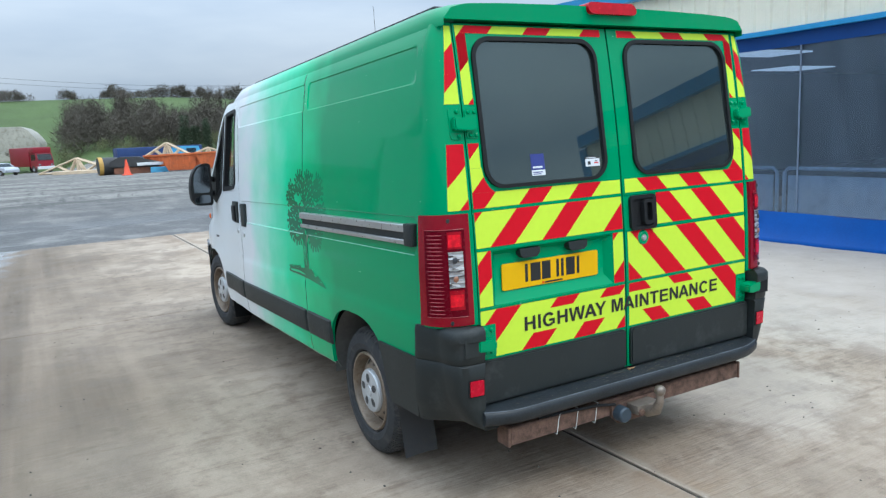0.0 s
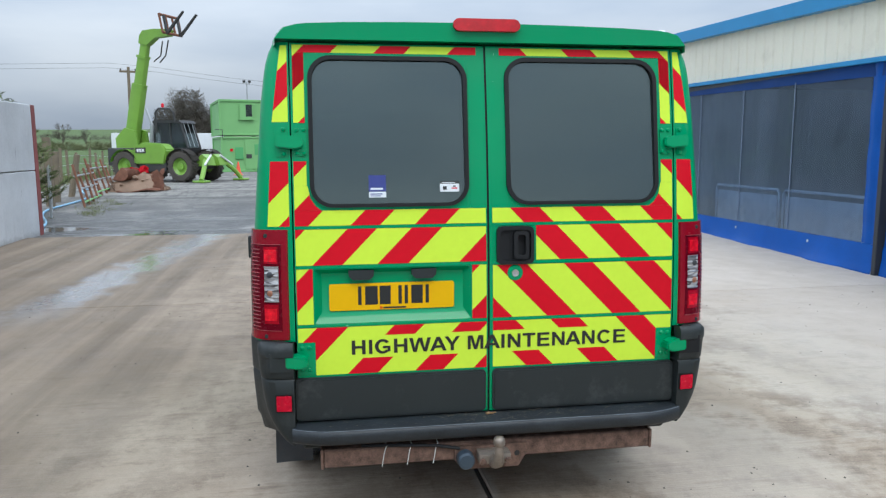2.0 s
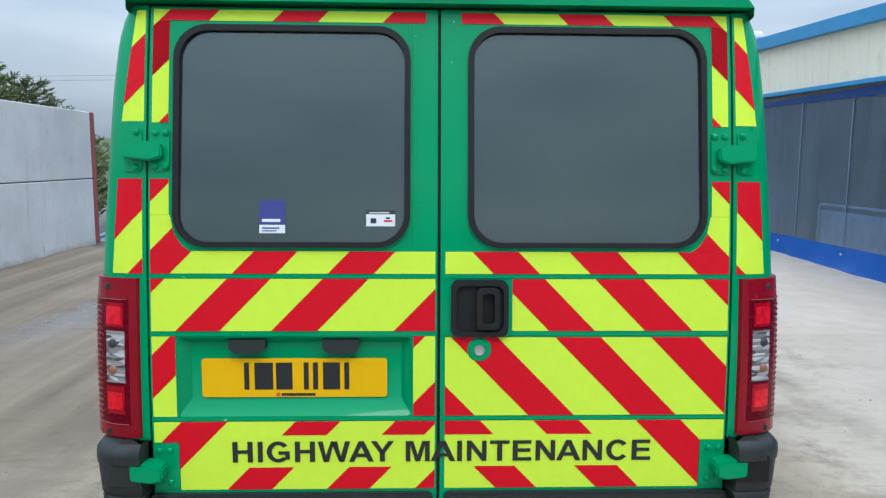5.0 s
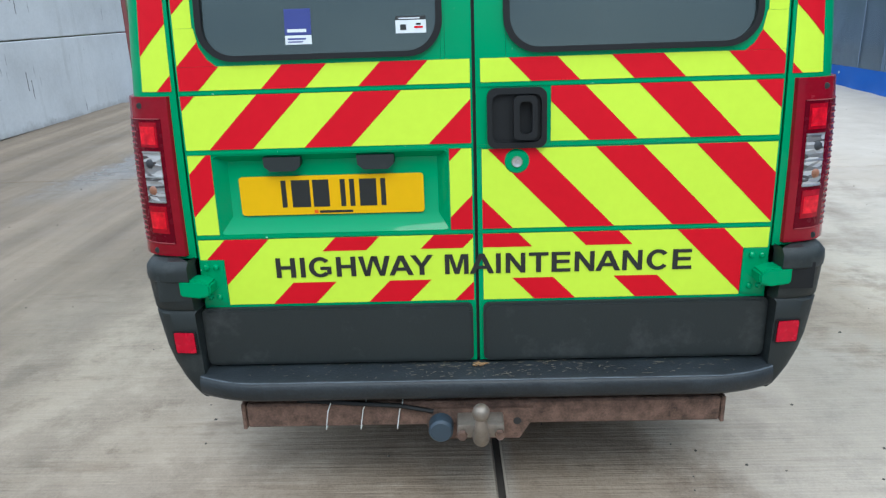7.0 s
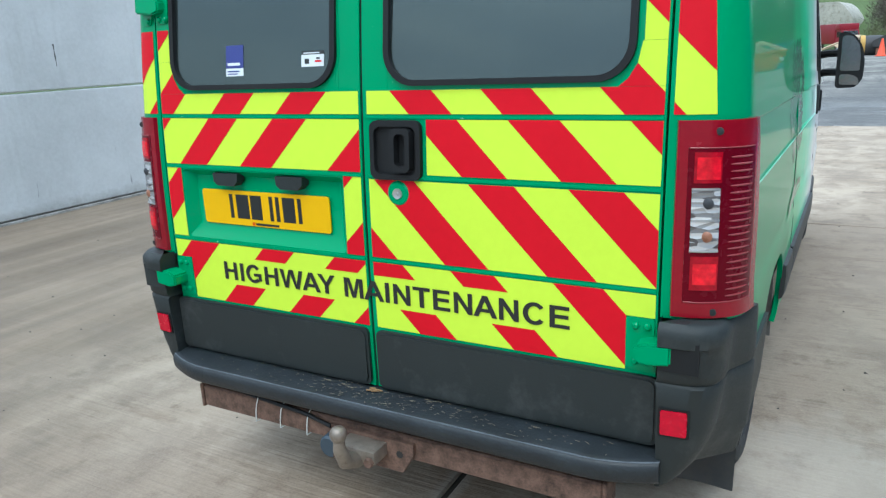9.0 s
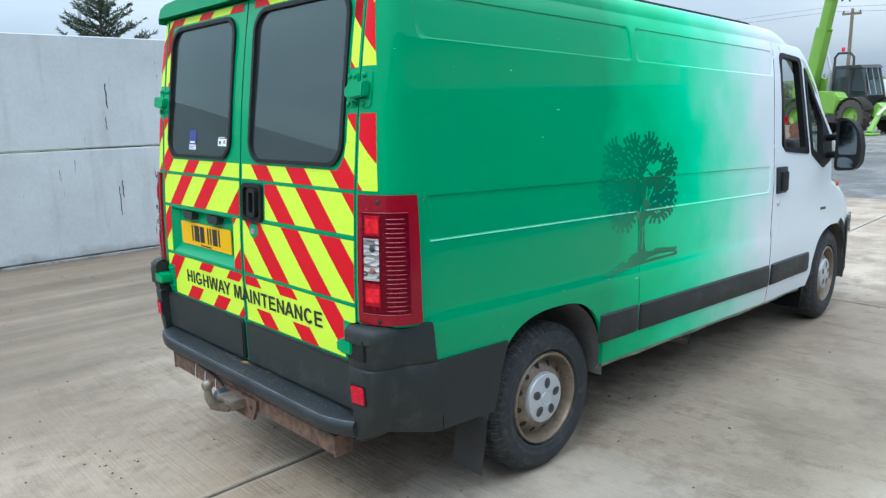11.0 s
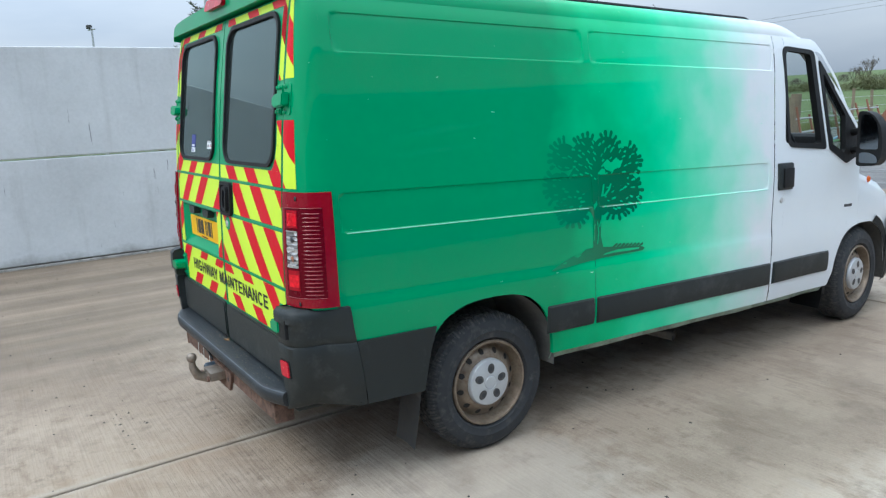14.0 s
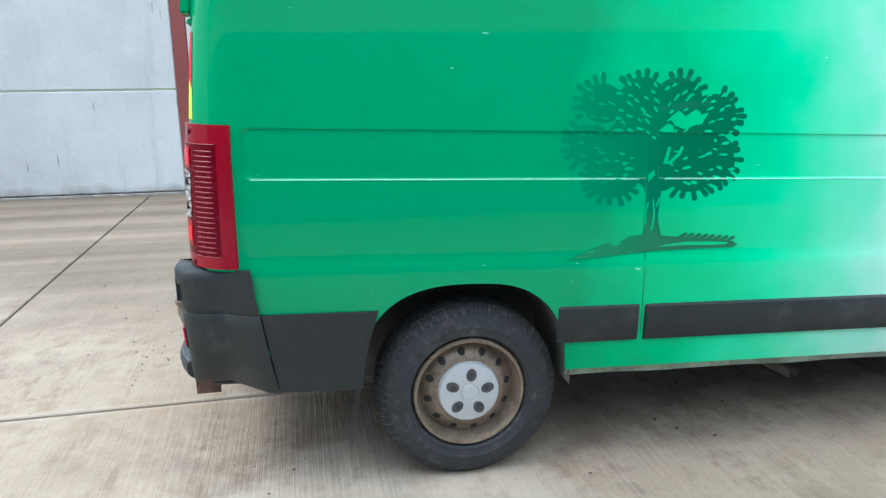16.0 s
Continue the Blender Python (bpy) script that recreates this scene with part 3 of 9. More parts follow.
M = dict(
    paint=van_paint(),
    yellow=surface("reflective_yellow", (0.60, 0.83, 0.055), 0.45, vary=0.05, relief=0.03, spec=0.2),
    red=surface("reflective_red", (0.62, 0.004, 0.016), 0.45, vary=0.08, relief=0.03, spec=0.15),
    plastic=surface("grey_bumper_plastic", (0.020, 0.0255, 0.0255), 0.52, vary=0.25, fine=160, relief=0.2, dirt=(0.066, 0.07, 0.07), dirt_amount=0.55, spec=0.35),
    step=surface("scuffed_step_plastic", (0.020, 0.025, 0.029), 0.45, vary=0.45, big=9, fine=120, relief=0.4, dirt=(0.105, 0.10, 0.088), dirt_amount=0.72, spec=0.4),
    rubber=surface("black_rubber", (0.011, 0.012, 0.013), 0.6, vary=0.2, relief=0.1, spec=0.28),
    tyre=surface("tyre_rubber", (0.025, 0.028, 0.031), 0.75, vary=0.3, big=6, relief=0.3, dirt=(0.085, 0.08, 0.072), dirt_amount=0.52),
    tread=surface("dusty_tread_rubber", (0.034, 0.036, 0.038), 0.8, vary=0.4, big=12, relief=0.3, dirt=(0.11, 0.10, 0.088), dirt_amount=0.46),
    dark=surface("dark_interior", (0.02, 0.021, 0.023), 0.7, vary=0.2, relief=0.1),
    well=surface("shaded_nut_well", (0.075, 0.075, 0.073), 0.5, 0.2, vary=0.3, big=40, relief=0.05),
    sill_dirt=surface("dirty_sill_edge", (0.27, 0.35, 0.28), 0.7, vary=0.5, big=9, relief=0.4, dirt=(0.10, 0.085, 0.065), dirt_amount=0.52),
    lip_pale=surface("pale_lip_plastic", (0.085, 0.10, 0.115), 0.5, vary=0.35, big=14, relief=0.1),
    liner=surface("dusty_arch_liner", (0.11, 0.108, 0.10), 0.85, vary=0.4, big=5, relief=0.3, dirt=(0.10, 0.095, 0.085), dirt_amount=0.5),
    under=surface("underbody_black", (0.024, 0.023, 0.021), 0.85, vary=0.4, relief=0.3),
    seat=surface("grey_seat_cloth", (0.05, 0.052, 0.058), 0.9, vary=0.2, fine=200, relief=0.3),
    rim=surface("rusty_steel_wheel", (0.215, 0.17, 0.125), 0.38, 0.35, vary=0.35, big=16, relief=0.2, dirt=(0.13, 0.075, 0.042), dirt_amount=0.50),
    cap=surface("silver_wheel_trim", (0.52, 0.54, 0.55), 0.38, 0.35, vary=0.08, relief=0.05),
    rust=surface("rusty_towbar", (0.135, 0.080, 0.058), 0.85, 0.1, vary=0.75, big=26, fine=150, relief=0.8, dirt=(0.045, 0.026, 0.022), dirt_amount=0.7),
    steel=surface("worn_bare_steel", (0.27, 0.23, 0.19), 0.5, 0.6, vary=0.25, big=20, relief=0.3, dirt=(0.16, 0.10, 0.06), dirt_amount=0.55),
    alloy=surface("satin_aluminium", (0.55, 0.56, 0.56), 0.32, 0.85, vary=0.1, relief=0.05),
    tail=surface("red_lamp_housing", (0.235, 0.002, 0.011), 0.2, vary=0.15, big=6, relief=0.0, coat=0.1, spec=0.3),
    tail_rib=surface("ribbed_red_lens", (0.115, 0.001, 0.008), 0.25, vary=0.10, relief=0.0, spec=0.12),
    # paler red than the lens behind: the ribs' sheen is put into their colour
    rib=surface("raised_lens_rib", (0.28, 0.03, 0.04), 0.2, vary=0.10, relief=0.0, spec=0.4),
    edge_light=surface("pale_edge_highlight", (0.30, 0.72, 0.55), 0.35, vary=0.25, big=8, relief=0.0, spec=0.4),
    brake=surface("high_brake_lens", (0.40, 0.003, 0.012), 0.22, vary=0.25, big=20, relief=0.1, spec=0.12),
    reflector=surface("red_reflector", (0.52, 0.001, 0.022), 0.25, vary=0.2, big=60, relief=0.1, spec=0.3),
    tail_hot=surface("red_lamp_lens", (0.72, 0.003, 0.016), 0.2, vary=0.5, big=38, fine=80, relief=0.3, coat=0.2, spec=0.35),
    tail_red=surface("deep_red_lens", (0.33, 0.001, 0.011), 0.2, vary=0.35, big=50, fine=90, relief=0.2, spec=0.3),
    bulb=surface("amber_bulb", (0.28, 0.12, 0.07), 0.3, vary=0.2, big=60, relief=0.0),
    tail_clear=faceted_lens(),
    plate=surface("yellow_plate", (0.82, 0.46, 0.0), 0.4, vary=0.04, relief=0.02, spec=0.2),
    black=surface("black_print", (0.014, 0.016, 0.016), 0.5, vary=0.15, relief=0.0),
    white=surface("white_print", (0.70, 0.74, 0.76), 0.5, vary=0.05, relief=0.0),
    blue_st=surface("blue_print", (0.03, 0.045, 0.22), 0.45, vary=0.08, relief=0.0),
    tree_art=art_paint(),
    orange=surface("orange_lens", (0.75, 0.12, 0.01), 0.2, vary=0.05, relief=0.0),
    flap=surface("grey_mudflap_rubber", (0.095, 0.098, 0.10), 0.7, vary=0.2, relief=0.1, dirt=(0.14, 0.125, 0.105), dirt_amount=0.5),
    rear_glass=glass_mat("tinted_rear_glass", (0.12, 0.155, 0.16), 2.05, haze=0.058, gloss=(0.70, 0.86, 0.83)),
    mirror=surface("mirror_silver", (0.20, 0.22, 0.24), 0.12, 1.0, vary=0.02, relief=0.0),
    cab_glass=glass_mat("clear_cab_glass", (0.80, 0.85, 0.84), 1.45, haze=0.01),
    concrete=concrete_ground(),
    yard=yard_ground(),
    footing=surface("mortar_footing", (0.30, 0.29, 0.27), 0.9, vary=0.3, big=3, fine=60, relief=0.5, dirt=(0.12, 0.11, 0.095), dirt_amount=0.48),
    joint=surface("joint_sealant", (0.060, 0.052, 0.044), 0.85, vary=0.3, relief=0.3),
    panel=panel_face(),
    post_red=surface("red_oxide_steel", (0.23, 0.055, 0.05), 0.6, vary=0.2, relief=0.15),
    clad=surface("cream_cladding", (0.80, 0.765, 0.63), 0.5, vary=0.05, big=0.7, relief=0.03, dirt=(0.68, 0.64, 0.52), dirt_amount=0.55),
    fascia=surface("light_blue_trim", (0.02, 0.25, 0.52), 0.4, vary=0.08, relief=0.02),
    tarp=surface("blue_pvc_curtain", (0.002, 0.080, 0.36), 0.38, vary=0.15, big=2.5, relief=0.05, spec=0.25),
    tarp_dark=surface("dark_blue_pvc", (0.003, 0.045, 0.20), 0.45, vary=0.15, relief=0.05, spec=0.25),
    post_grey=surface("dark_grey_steel", (0.045, 0.048, 0.055), 0.5, 0.2, vary=0.2, relief=0.05),
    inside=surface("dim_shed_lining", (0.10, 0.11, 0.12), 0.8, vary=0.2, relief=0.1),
    barrier=surface("pale_barrier", (0.72, 0.74, 0.72), 0.7, vary=0.12, relief=0.1, dirt=(0.50, 0.51, 0.48), dirt_amount=0.5),
    seam=surface("cloudy_weld_seam", (0.13, 0.17, 0.24), 0.5, vary=0.3, big=3, relief=0.0),
)
# the green of the telehandler and the cabins, timber, and so on, are made where they are used


def pvc_window():
    """Clear PVC sheet, dusty and slightly creased."""
    m, nt, b = nodes_of("clear_pvc_sheet")
    tc = nt.nodes.new("ShaderNodeTexCoord").outputs["Object"]
    out = nt.nodes["Material Output"]
    tr, gl, mx, mx2 = (nt.nodes.new("ShaderNode" + k) for k in ("BsdfTransparent", "BsdfGlossy", "MixShader", "MixShader"))
    tr.inputs["Color"].default_value = (0.50, 0.62, 0.80, 1)
    gl.inputs["Roughness"].default_value = 0.07
    gl.inputs["Color"].default_value = (0.66, 0.80, 1.0, 1)
    haze = noise_tex(nt, 1.2, 6, 0.6, tc, (1, 2.0, 0.5))
    nt.links.new(ramp(nt, haze, ((0.3, (0.22, 0.22, 0.22)), (0.8, (0.44, 0.44, 0.44)))), mx2.inputs["Fac"])
    sep = nt.nodes.new("ShaderNodeSeparateXYZ")
    nt.links.new(tc, sep.inputs["Vector"])
    edge = maths(nt, "ADD", sep.outputs["Z"], maths(nt, "MULTIPLY", maths(nt, "SUBTRACT", noise_tex(nt, 2.2, 6, 0.65, tc, (1, 1.6, 0.6)), 0.5), 0.30))
    splash = ramp(nt, edge, ((0.66, (1, 1, 1)), (0.82, (0, 0, 0))))
    nt.links.new(mix(nt, maths(nt, "MULTIPLY", splash, 0.7), (0.175, 0.235, 0.315), (0.29, 0.32, 0.335)), b.inputs["Base Color"])
    b.inputs["Roughness"].default_value, b.inputs["Specular IOR Level"].default_value = 0.5, 0.2
    nt.links.new(maths(nt, "MULTIPLY", schlick(nt, 1.5), 0.85), mx.inputs["Fac"])
    nt.links.new(tr.outputs["BSDF"], mx.inputs[1])
    nt.links.new(gl.outputs["BSDF"], mx.inputs[2])
    nt.links.new(mx.outputs["Shader"], mx2.inputs[1])
    nt.links.new(b.outputs["BSDF"], mx2.inputs[2])
    nt.links.new(mx2.outputs["Shader"], out.inputs["Surface"])
    return m


M["pvc"] = pvc_window()


# ---- ground ----
def ease(v):
    v = min(1.0, max(0.0, v))
    return v * v * (3 - 2 * v)


def climb(y):
    """The slabs lie level under the van and climb a little towards the yard."""
    return 0.012 + 0.013 * min(max(0.0, y - 5.0), 7.0)


def rise(x, y):
    """Height of the land: a yard that swells a little, fields that climb behind it."""
    h = climb(y) + 0.30 * ease((y - 12) / 10) - 0.30 * ease((y - 30) / 20) - 1.0 * ease((y - 50) / 50)
    s = ease((x + 46) / 38)
    t = max(0.0, (y - 60) / 140)
    start = 108 - 15 * ease((x - 1) / 5)
    r = max(0.0, (y - start) / (200 - start))
    hill = 14.6 * min(r, 1.0) ** 0.95 - max(0.0, r - 1.0) * 5
    h += 4.4 * t * (1 - s) + hill * s * (1 - 0.12 * ease((x - 30) / 50))
    return h + 0.3 * math.sin(x * 0.05) * min(1, t * 2) - 0.03 - 0.03 * (y < 10.9)


def build_ground():
    xs = [-900, -600, -400, -280, -200, -150, -120, -100, -80, -65, -50, -40, -32, -25, -18, -12, -8, -4, 0, 2, 4, 6, 9, 12, 18, 25, 32, 40, 50, 65, 80, 100, 130, 180, 260, 400, 600, 900]
    ys = [-900, -400, -150, -60, -25, -10, 0, 5, 10.95, 12.5, 14, 15.5, 17, 18.5, 20, 22, 25, 30, 37, 44, 50, 56, 62, 68, 74, 80, 86, 92, 97, 101, 105, 115, 126, 138, 150, 164, 178, 190, 200, 212, 226, 245, 270, 310, 380, 500, 900]
    bm = bmesh.new()
    grid(bm, len(xs), len(ys), lambda i, j: (xs[i], ys[j], rise(xs[i], ys[j])))
    return tagged(link(bm, "ground", M["yard"], sharp=180), "grey gravel yard with puddles, grass fields beyond", "ground", kind="structure")


build_ground()
pavement = tagged(new("pavement"), "tined concrete slabs with sealed joints, stained and dusty", "pavement", kind="structure")


def joint_x(y):
    """The middle joint, which runs a little askew under the van."""
    return 0.06 - 0.024 * y


def slab(left, right, y0, y1, g0=0.008, g1=0.008):
    """One slab between two edges that are functions of y."""
    bm = bmesh.new()
    a, b = y0 + g0, y1 - g1
    box(bm, 0, 1, a, b, -0.16, 0.0)
    for v in bm.verts:
        x = left(v.co.y) + 0.013 if v.co.x < 0.5 else right(v.co.y) - 0.013
        v.co = Vector((x, v.co.y, v.co.z + climb(v.co.y)))
    bmesh.ops.bevel(bm, geom=bm.edges[:], offset=0.006, segments=1, affect="EDGES")
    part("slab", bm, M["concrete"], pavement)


west, east = (lambda y: -6.2), (lambda y: 6.45)
for left, right, ys in ((west, joint_x, (-26, -20, -13.9, -7.6, -1.44, 5.0, 11.0)), (joint_x, east, (-26, -20, -14, -7.9, -1.6, 4.74, 11.0))):
    for a, b in zip(ys, ys[1:]):
        slab(left, right, a, b)
bm = bmesh.new()
fy = [-26, 0, 5.0, 11.0]
grid(bm, 2, 4, lambda i, j: (-6.2 + 12.65 * i, fy[j], climb(fy[j]) - 0.014))
part("joint_filler", bm, M["joint"], pavement, "dark sealant in the joints")


# ---- concrete panel wall ----
WALL_X = -6.05
wall = tagged(new("wall_west"), "whitewashed concrete panel wall with red steel posts", "wall", kind="structure")
posts = [11.68, 5.35, -0.945, -7.24, -13.54, -19.84, -25.9]
for a, b in zip(posts[1:], posts):
    for k, (z0, z1) in enumerate(((0.036, 1.254), (1.264, 2.46))):
        top = 0.055 if k and a < 0 < b else 0.0
        bm = box_bm(WALL_X - 0.15, WALL_X, a + 0.083, b - 0.083, z0 + climb(a), z1 + 0.6 * climb(a) + top, 0.012, 1)
        part("panel", bm, M["panel"], wall)
    part("bedding_gap", box_bm(WALL_X - 0.14, WALL_X - 0.006, a + 0.085, b - 0.085, 0.0, 0.034), M["joint"], wall)
    bm = box_bm(WALL_X - 0.17, WALL_X + 0.016, a + 0.085, b - 0.085, -0.06, 0.026 + climb(a), 0.006, 1)
    part("footing", bm, M["footing"], wall, "grey mortar footing")
for y in posts:
    bm = bmesh.new()
    box(bm, WALL_X - 0.17, WALL_X + 0.006, y - 0.079, y + 0.079, -0.02, 2.47, 0.004, 1)
    part("post", bm, M["post_red"], wall, "red oxide steel post")
for y, z, w, h in ((1.56, 1.86, 0.017, 0.28), (1.53, 1.55, 0.010, 0.14), (1.64, 0.78, 0.015, 0.20), (1.60, 0.64, 0.012, 0.34), (7.29, 1.92, 0.012, 0.34), (7.40, 1.72, 0.012, 0.28), (7.62, 1.80, 0.010, 0.20), (8.21, 1.95, 0.014, 0.36), (8.30, 1.72, 0.012, 0.22), (8.24, 0.72, 0.014, 0.26), (8.34, 0.60, 0.012, 0.26), (7.50, 0.70, 0.010, 0.30), (7.1, 0.42, 0.03, 0.08), (3.2, 1.62, 0.012, 0.22)):
    jag = [(y + w * math.sin(k * 2.3 + y) * 0.35 + (w / 2 if k < 6 else -w / 2) * (0.4 + 0.6 * abs(math.sin(k * 1.7))), z + h * (k if k < 6 else 11 - k) / 5 - h / 2) for k in range(12)]
    part("chip", prism(bmesh.new(), jag, lambda u, v, q: (WALL_X + q, u, v), 0.0005, 0.0022), M["joint"], wall, smooth=False)
# added wall, never in view: closes the yard behind the viewpoint and in reflections
south = tagged(link(box_bm(-6, 14, -26.4, -26.0, -0.1, 4.2), "wall_south", M["panel"]), "plain pale concrete wall added out of view to close the yard", "wall", kind="structure")


# ---- building with curtained bays ----
BX = 6.235
build = tagged(new("building"), "cream clad shed with light blue trim and blue curtained bays", "building", kind="structure")
Y0, Y1 = -7.1, 11.85


def eaves(y):
    """Height of the trim above the bays, and of the roof's edge, which climbs faster."""
    return 2.685 + 0.018 * max(0.0, y - 4.0)


def roof_edge(y):
    return 3.46 + 0.034 * max(0.0, y - 5.0)


# ribbed cladding above the bays
bm = bmesh.new()
ribs, y = [], Y0
while y < Y1 - 0.05:
    ribs += [(y, 0.0), (y + 0.16, 0.0), (y + 0.18, 0.022), (y + 0.225, 0.022), (y + 0.245, 0.0)]
    y += 0.245
ribs = [(min(a, Y1), d) for a, d in ribs] + [(Y1, 0.0)]
grid(bm, len(ribs), 2, lambda i, j: (BX - 0.02 - ribs[i][1], ribs[i][0], (eaves(ribs[i][0]) + 0.04, roof_edge(ribs[i][0]) + 0.02)[j]))
bmesh.ops.remove_doubles(bm, verts=bm.verts, dist=1e-4)
part("cladding", bm, M["clad"], build, "cream ribbed sheet", smooth=False)
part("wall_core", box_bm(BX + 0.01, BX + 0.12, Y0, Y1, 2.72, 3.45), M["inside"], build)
def long_bar(x0, x1, y1, low, high):
    bm = bmesh.new()
    ys = [Y0, 4.0, 5.0, y1]
    grid(bm, 4, 5, lambda i, j: ((x0, x1, x1, x0, x0)[j], ys[i], (low, low, high, high, low)[j](ys[i])))
    for k in (0, 3):
        bm.faces.new([bm.verts.new(p) for p in ((x0, ys[k], low(ys[k])), (x1, ys[k], low(ys[k])), (x1, ys[k], high(ys[k])), (x0, ys[k], high(ys[k])))])
    bmesh.ops.remove_doubles(bm, verts=bm.verts, dist=0.001)
    return bm


part("fascia", long_bar(BX - 0.17, BX + 0.10, Y1 + 0.06, roof_edge, lambda y: roof_edge(y) + 0.20), M["fascia"], build, "light blue fascia")
part("eaves_trim", long_bar(BX - 0.07, BX + 0.02, Y1 + 0.02, eaves, lambda y: eaves(y) + 0.06), M["fascia"], build, "light blue drip trim")
part("corner_post", box_bm(BX - 0.05, BX + 0.22, Y1 - 0.02, Y1 + 0.17, 0, 3.72, 0.01, 1), M["fascia"], build, "light blue corner post")
part("end_wall", box_bm(BX + 0.05, 26, Y1 - 0.05, Y1 + 0.10, 0, 3.72), M["clad"], build)
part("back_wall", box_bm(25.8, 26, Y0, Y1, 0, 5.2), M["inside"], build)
part("near_end_wall", box_bm(BX + 0.05, 26, Y0 - 0.1, Y0, 0, 3.44), M["clad"], build)
part("corner_post", box_bm(BX - 0.05, BX + 0.22, Y0 - 0.17, Y0 + 0.02, 0, 3.45, 0.01, 1), M["fascia"], build, "light blue corner post")
part("shed_floor", box_bm(BX + 0.15, 26, Y0, Y1, -0.1, -0.006), M["concrete"], build)
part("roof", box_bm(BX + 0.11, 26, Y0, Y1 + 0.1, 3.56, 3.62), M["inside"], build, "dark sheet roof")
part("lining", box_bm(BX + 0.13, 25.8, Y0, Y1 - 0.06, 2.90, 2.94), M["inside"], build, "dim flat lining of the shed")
# the roof above is closed, so the rooflights' daylight is given as emission
rooflight = bpy.data.materials.new("glowing_rooflight")
rooflight.use_nodes = True
rooflight.node_tree.nodes["Principled BSDF"].inputs["Emission Color"].default_value = (0.80, 0.90, 1.0, 1)
rooflight.node_tree.nodes["Principled BSDF"].inputs["Emission Strength"].default_value = 0.7
for x0, x1, y0, y1 in ((9.9, 11.4, 6.7, 7.7), (14.8, 16.6, 9.5, 10.7), (7.1, 7.9, 4.9, 5.4)):
    part("rooflight", box_bm(x0, x1, y0, y1, 2.872, 2.896), rooflight, build, "pale rooflight panel, its daylight put in as a glow", smooth=False)
part("security_lamp", lathe(bmesh.new(), [(0.0, 0.0), (0.10, 0.0), (0.13, 0.05), (0.12, 0.11), (0.06, 0.16), (0.0, 0.17)], (BX - 0.05, Y1 - 0.15, roof_edge(Y1) + 0.20), "z", 16), M["white"], build, "white dome lamp")

bays = [(5.37, 11.72), (-1.13, 5.25), (-6.95, -1.26)]


def curtain(y0, y1, first):
    top = eaves(y1)
    c = tagged(new("curtain"), "blue PVC curtain with a large clear window, hanging to the ground", "curtain", "curtains of the shed bays")
    w0, w1 = y0 + (0.29 if first else 0.14), y1 - (0.14 if first else 0.20)
    fx = lambda u, v, d: (BX + 0.03 + d + 0.012 * math.sin(u * 3.1) * (1 - v / 2.6), u, v)
    n = 40

    def skirt(i, j):
        u, v = y0 + (y1 - y0) * i / n, (0.0, 0.015, 0.06, 0.14, 0.24, 0.33, 0.40)[j]
        out = (0.10, 0.11, 0.085, 0.05, 0.03, 0.012, 0.0)[j]
        wob = 0.5 + 0.5 * math.sin(u * 2.3 + 1.3 * math.sin(u * 0.9)) + 0.25 * math.sin(u * 7.1)
        x, yy, z = fx(u, v, 0.0)
        return (x - out * (0.5 + 0.7 * wob) + 0.006 * math.sin(u * 23 + v * 30), yy, z)
    bm = bmesh.new()
    grid(bm, n + 1, 7, skirt)
    part("skirt", bm, M["tarp"], c, "loose blue skirt", sharp=180)
    for name, a, b in (("edge_strip", y0, w0), ("edge_strip", w1, y1)):
        bm = bmesh.new()
        grid(bm, 8, 20, lambda i, j: (BX + 0.025 + 0.012 * math.sin(9 * i / 7 + a) + 0.006 * math.sin(j * 1.3), a + (b - a) * i / 7, 0.40 + (top - 0.42) * j / 19))
        part(name, bm, M["tarp"], c, sharp=180)
    bm = bmesh.new()
    grid(bm, n + 1, 4, lambda i, j: (BX + 0.02 + 0.008 * math.sin(i * 0.8), y0 + (y1 - y0) * i / n, eaves(y0 + (y1 - y0) * i / n) - 0.17 + 0.06 * j))
    part("header", bm, M["tarp_dark"], c, "dark blue header strip", sharp=180)
    bm = bmesh.new()
    grid(bm, 50, 24, lambda i, j: (BX + 0.035 + 0.0025 * math.sin(i * 0.37 + 0.8 * math.sin(j * 0.3)), w0 + (w1 - w0) * i / 49, 0.39 + (eaves(w0 + (w1 - w0) * i / 49) - 0.54) * j / 23))
    win = part("clear_window", bm, M["pvc"], c, "clear dusty PVC window", sharp=180)
    for k in range(1, 4):
        u = w0 + (w1 - w0) * k / 4 + 0.1 * math.sin(k * 2.1 + y0)
        part("weld_seam", box_bm(BX + 0.016, BX + 0.024, u - 0.012, u + 0.012, 0.42, eaves(u) - 0.14), M["seam"], c, "cloudy welded seam")
    for k in range(3):
        u = y0 + (y1 - y0) * (0.2 + 0.3 * k)
        part("eyelet", lathe(bmesh.new(), [(0.0, 0.006), (0.018, 0.006), (0.022, 0.0)], (BX - 0.045, u, 0.30), "x", 10, -1), M["alloy"], c)
    return c


for i, (a, b) in enumerate(bays):
    curtain(a, b, i == 0)
for a, b in zip(bays[1:], bays):
    part("bay_post", box_bm(BX - 0.06, BX + 0.14, a[1] + 0.02, b[0] - 0.03, 0, eaves(b[0]) + 0.01, 0.008, 1), M["post_grey"], build, "dark grey steel post")


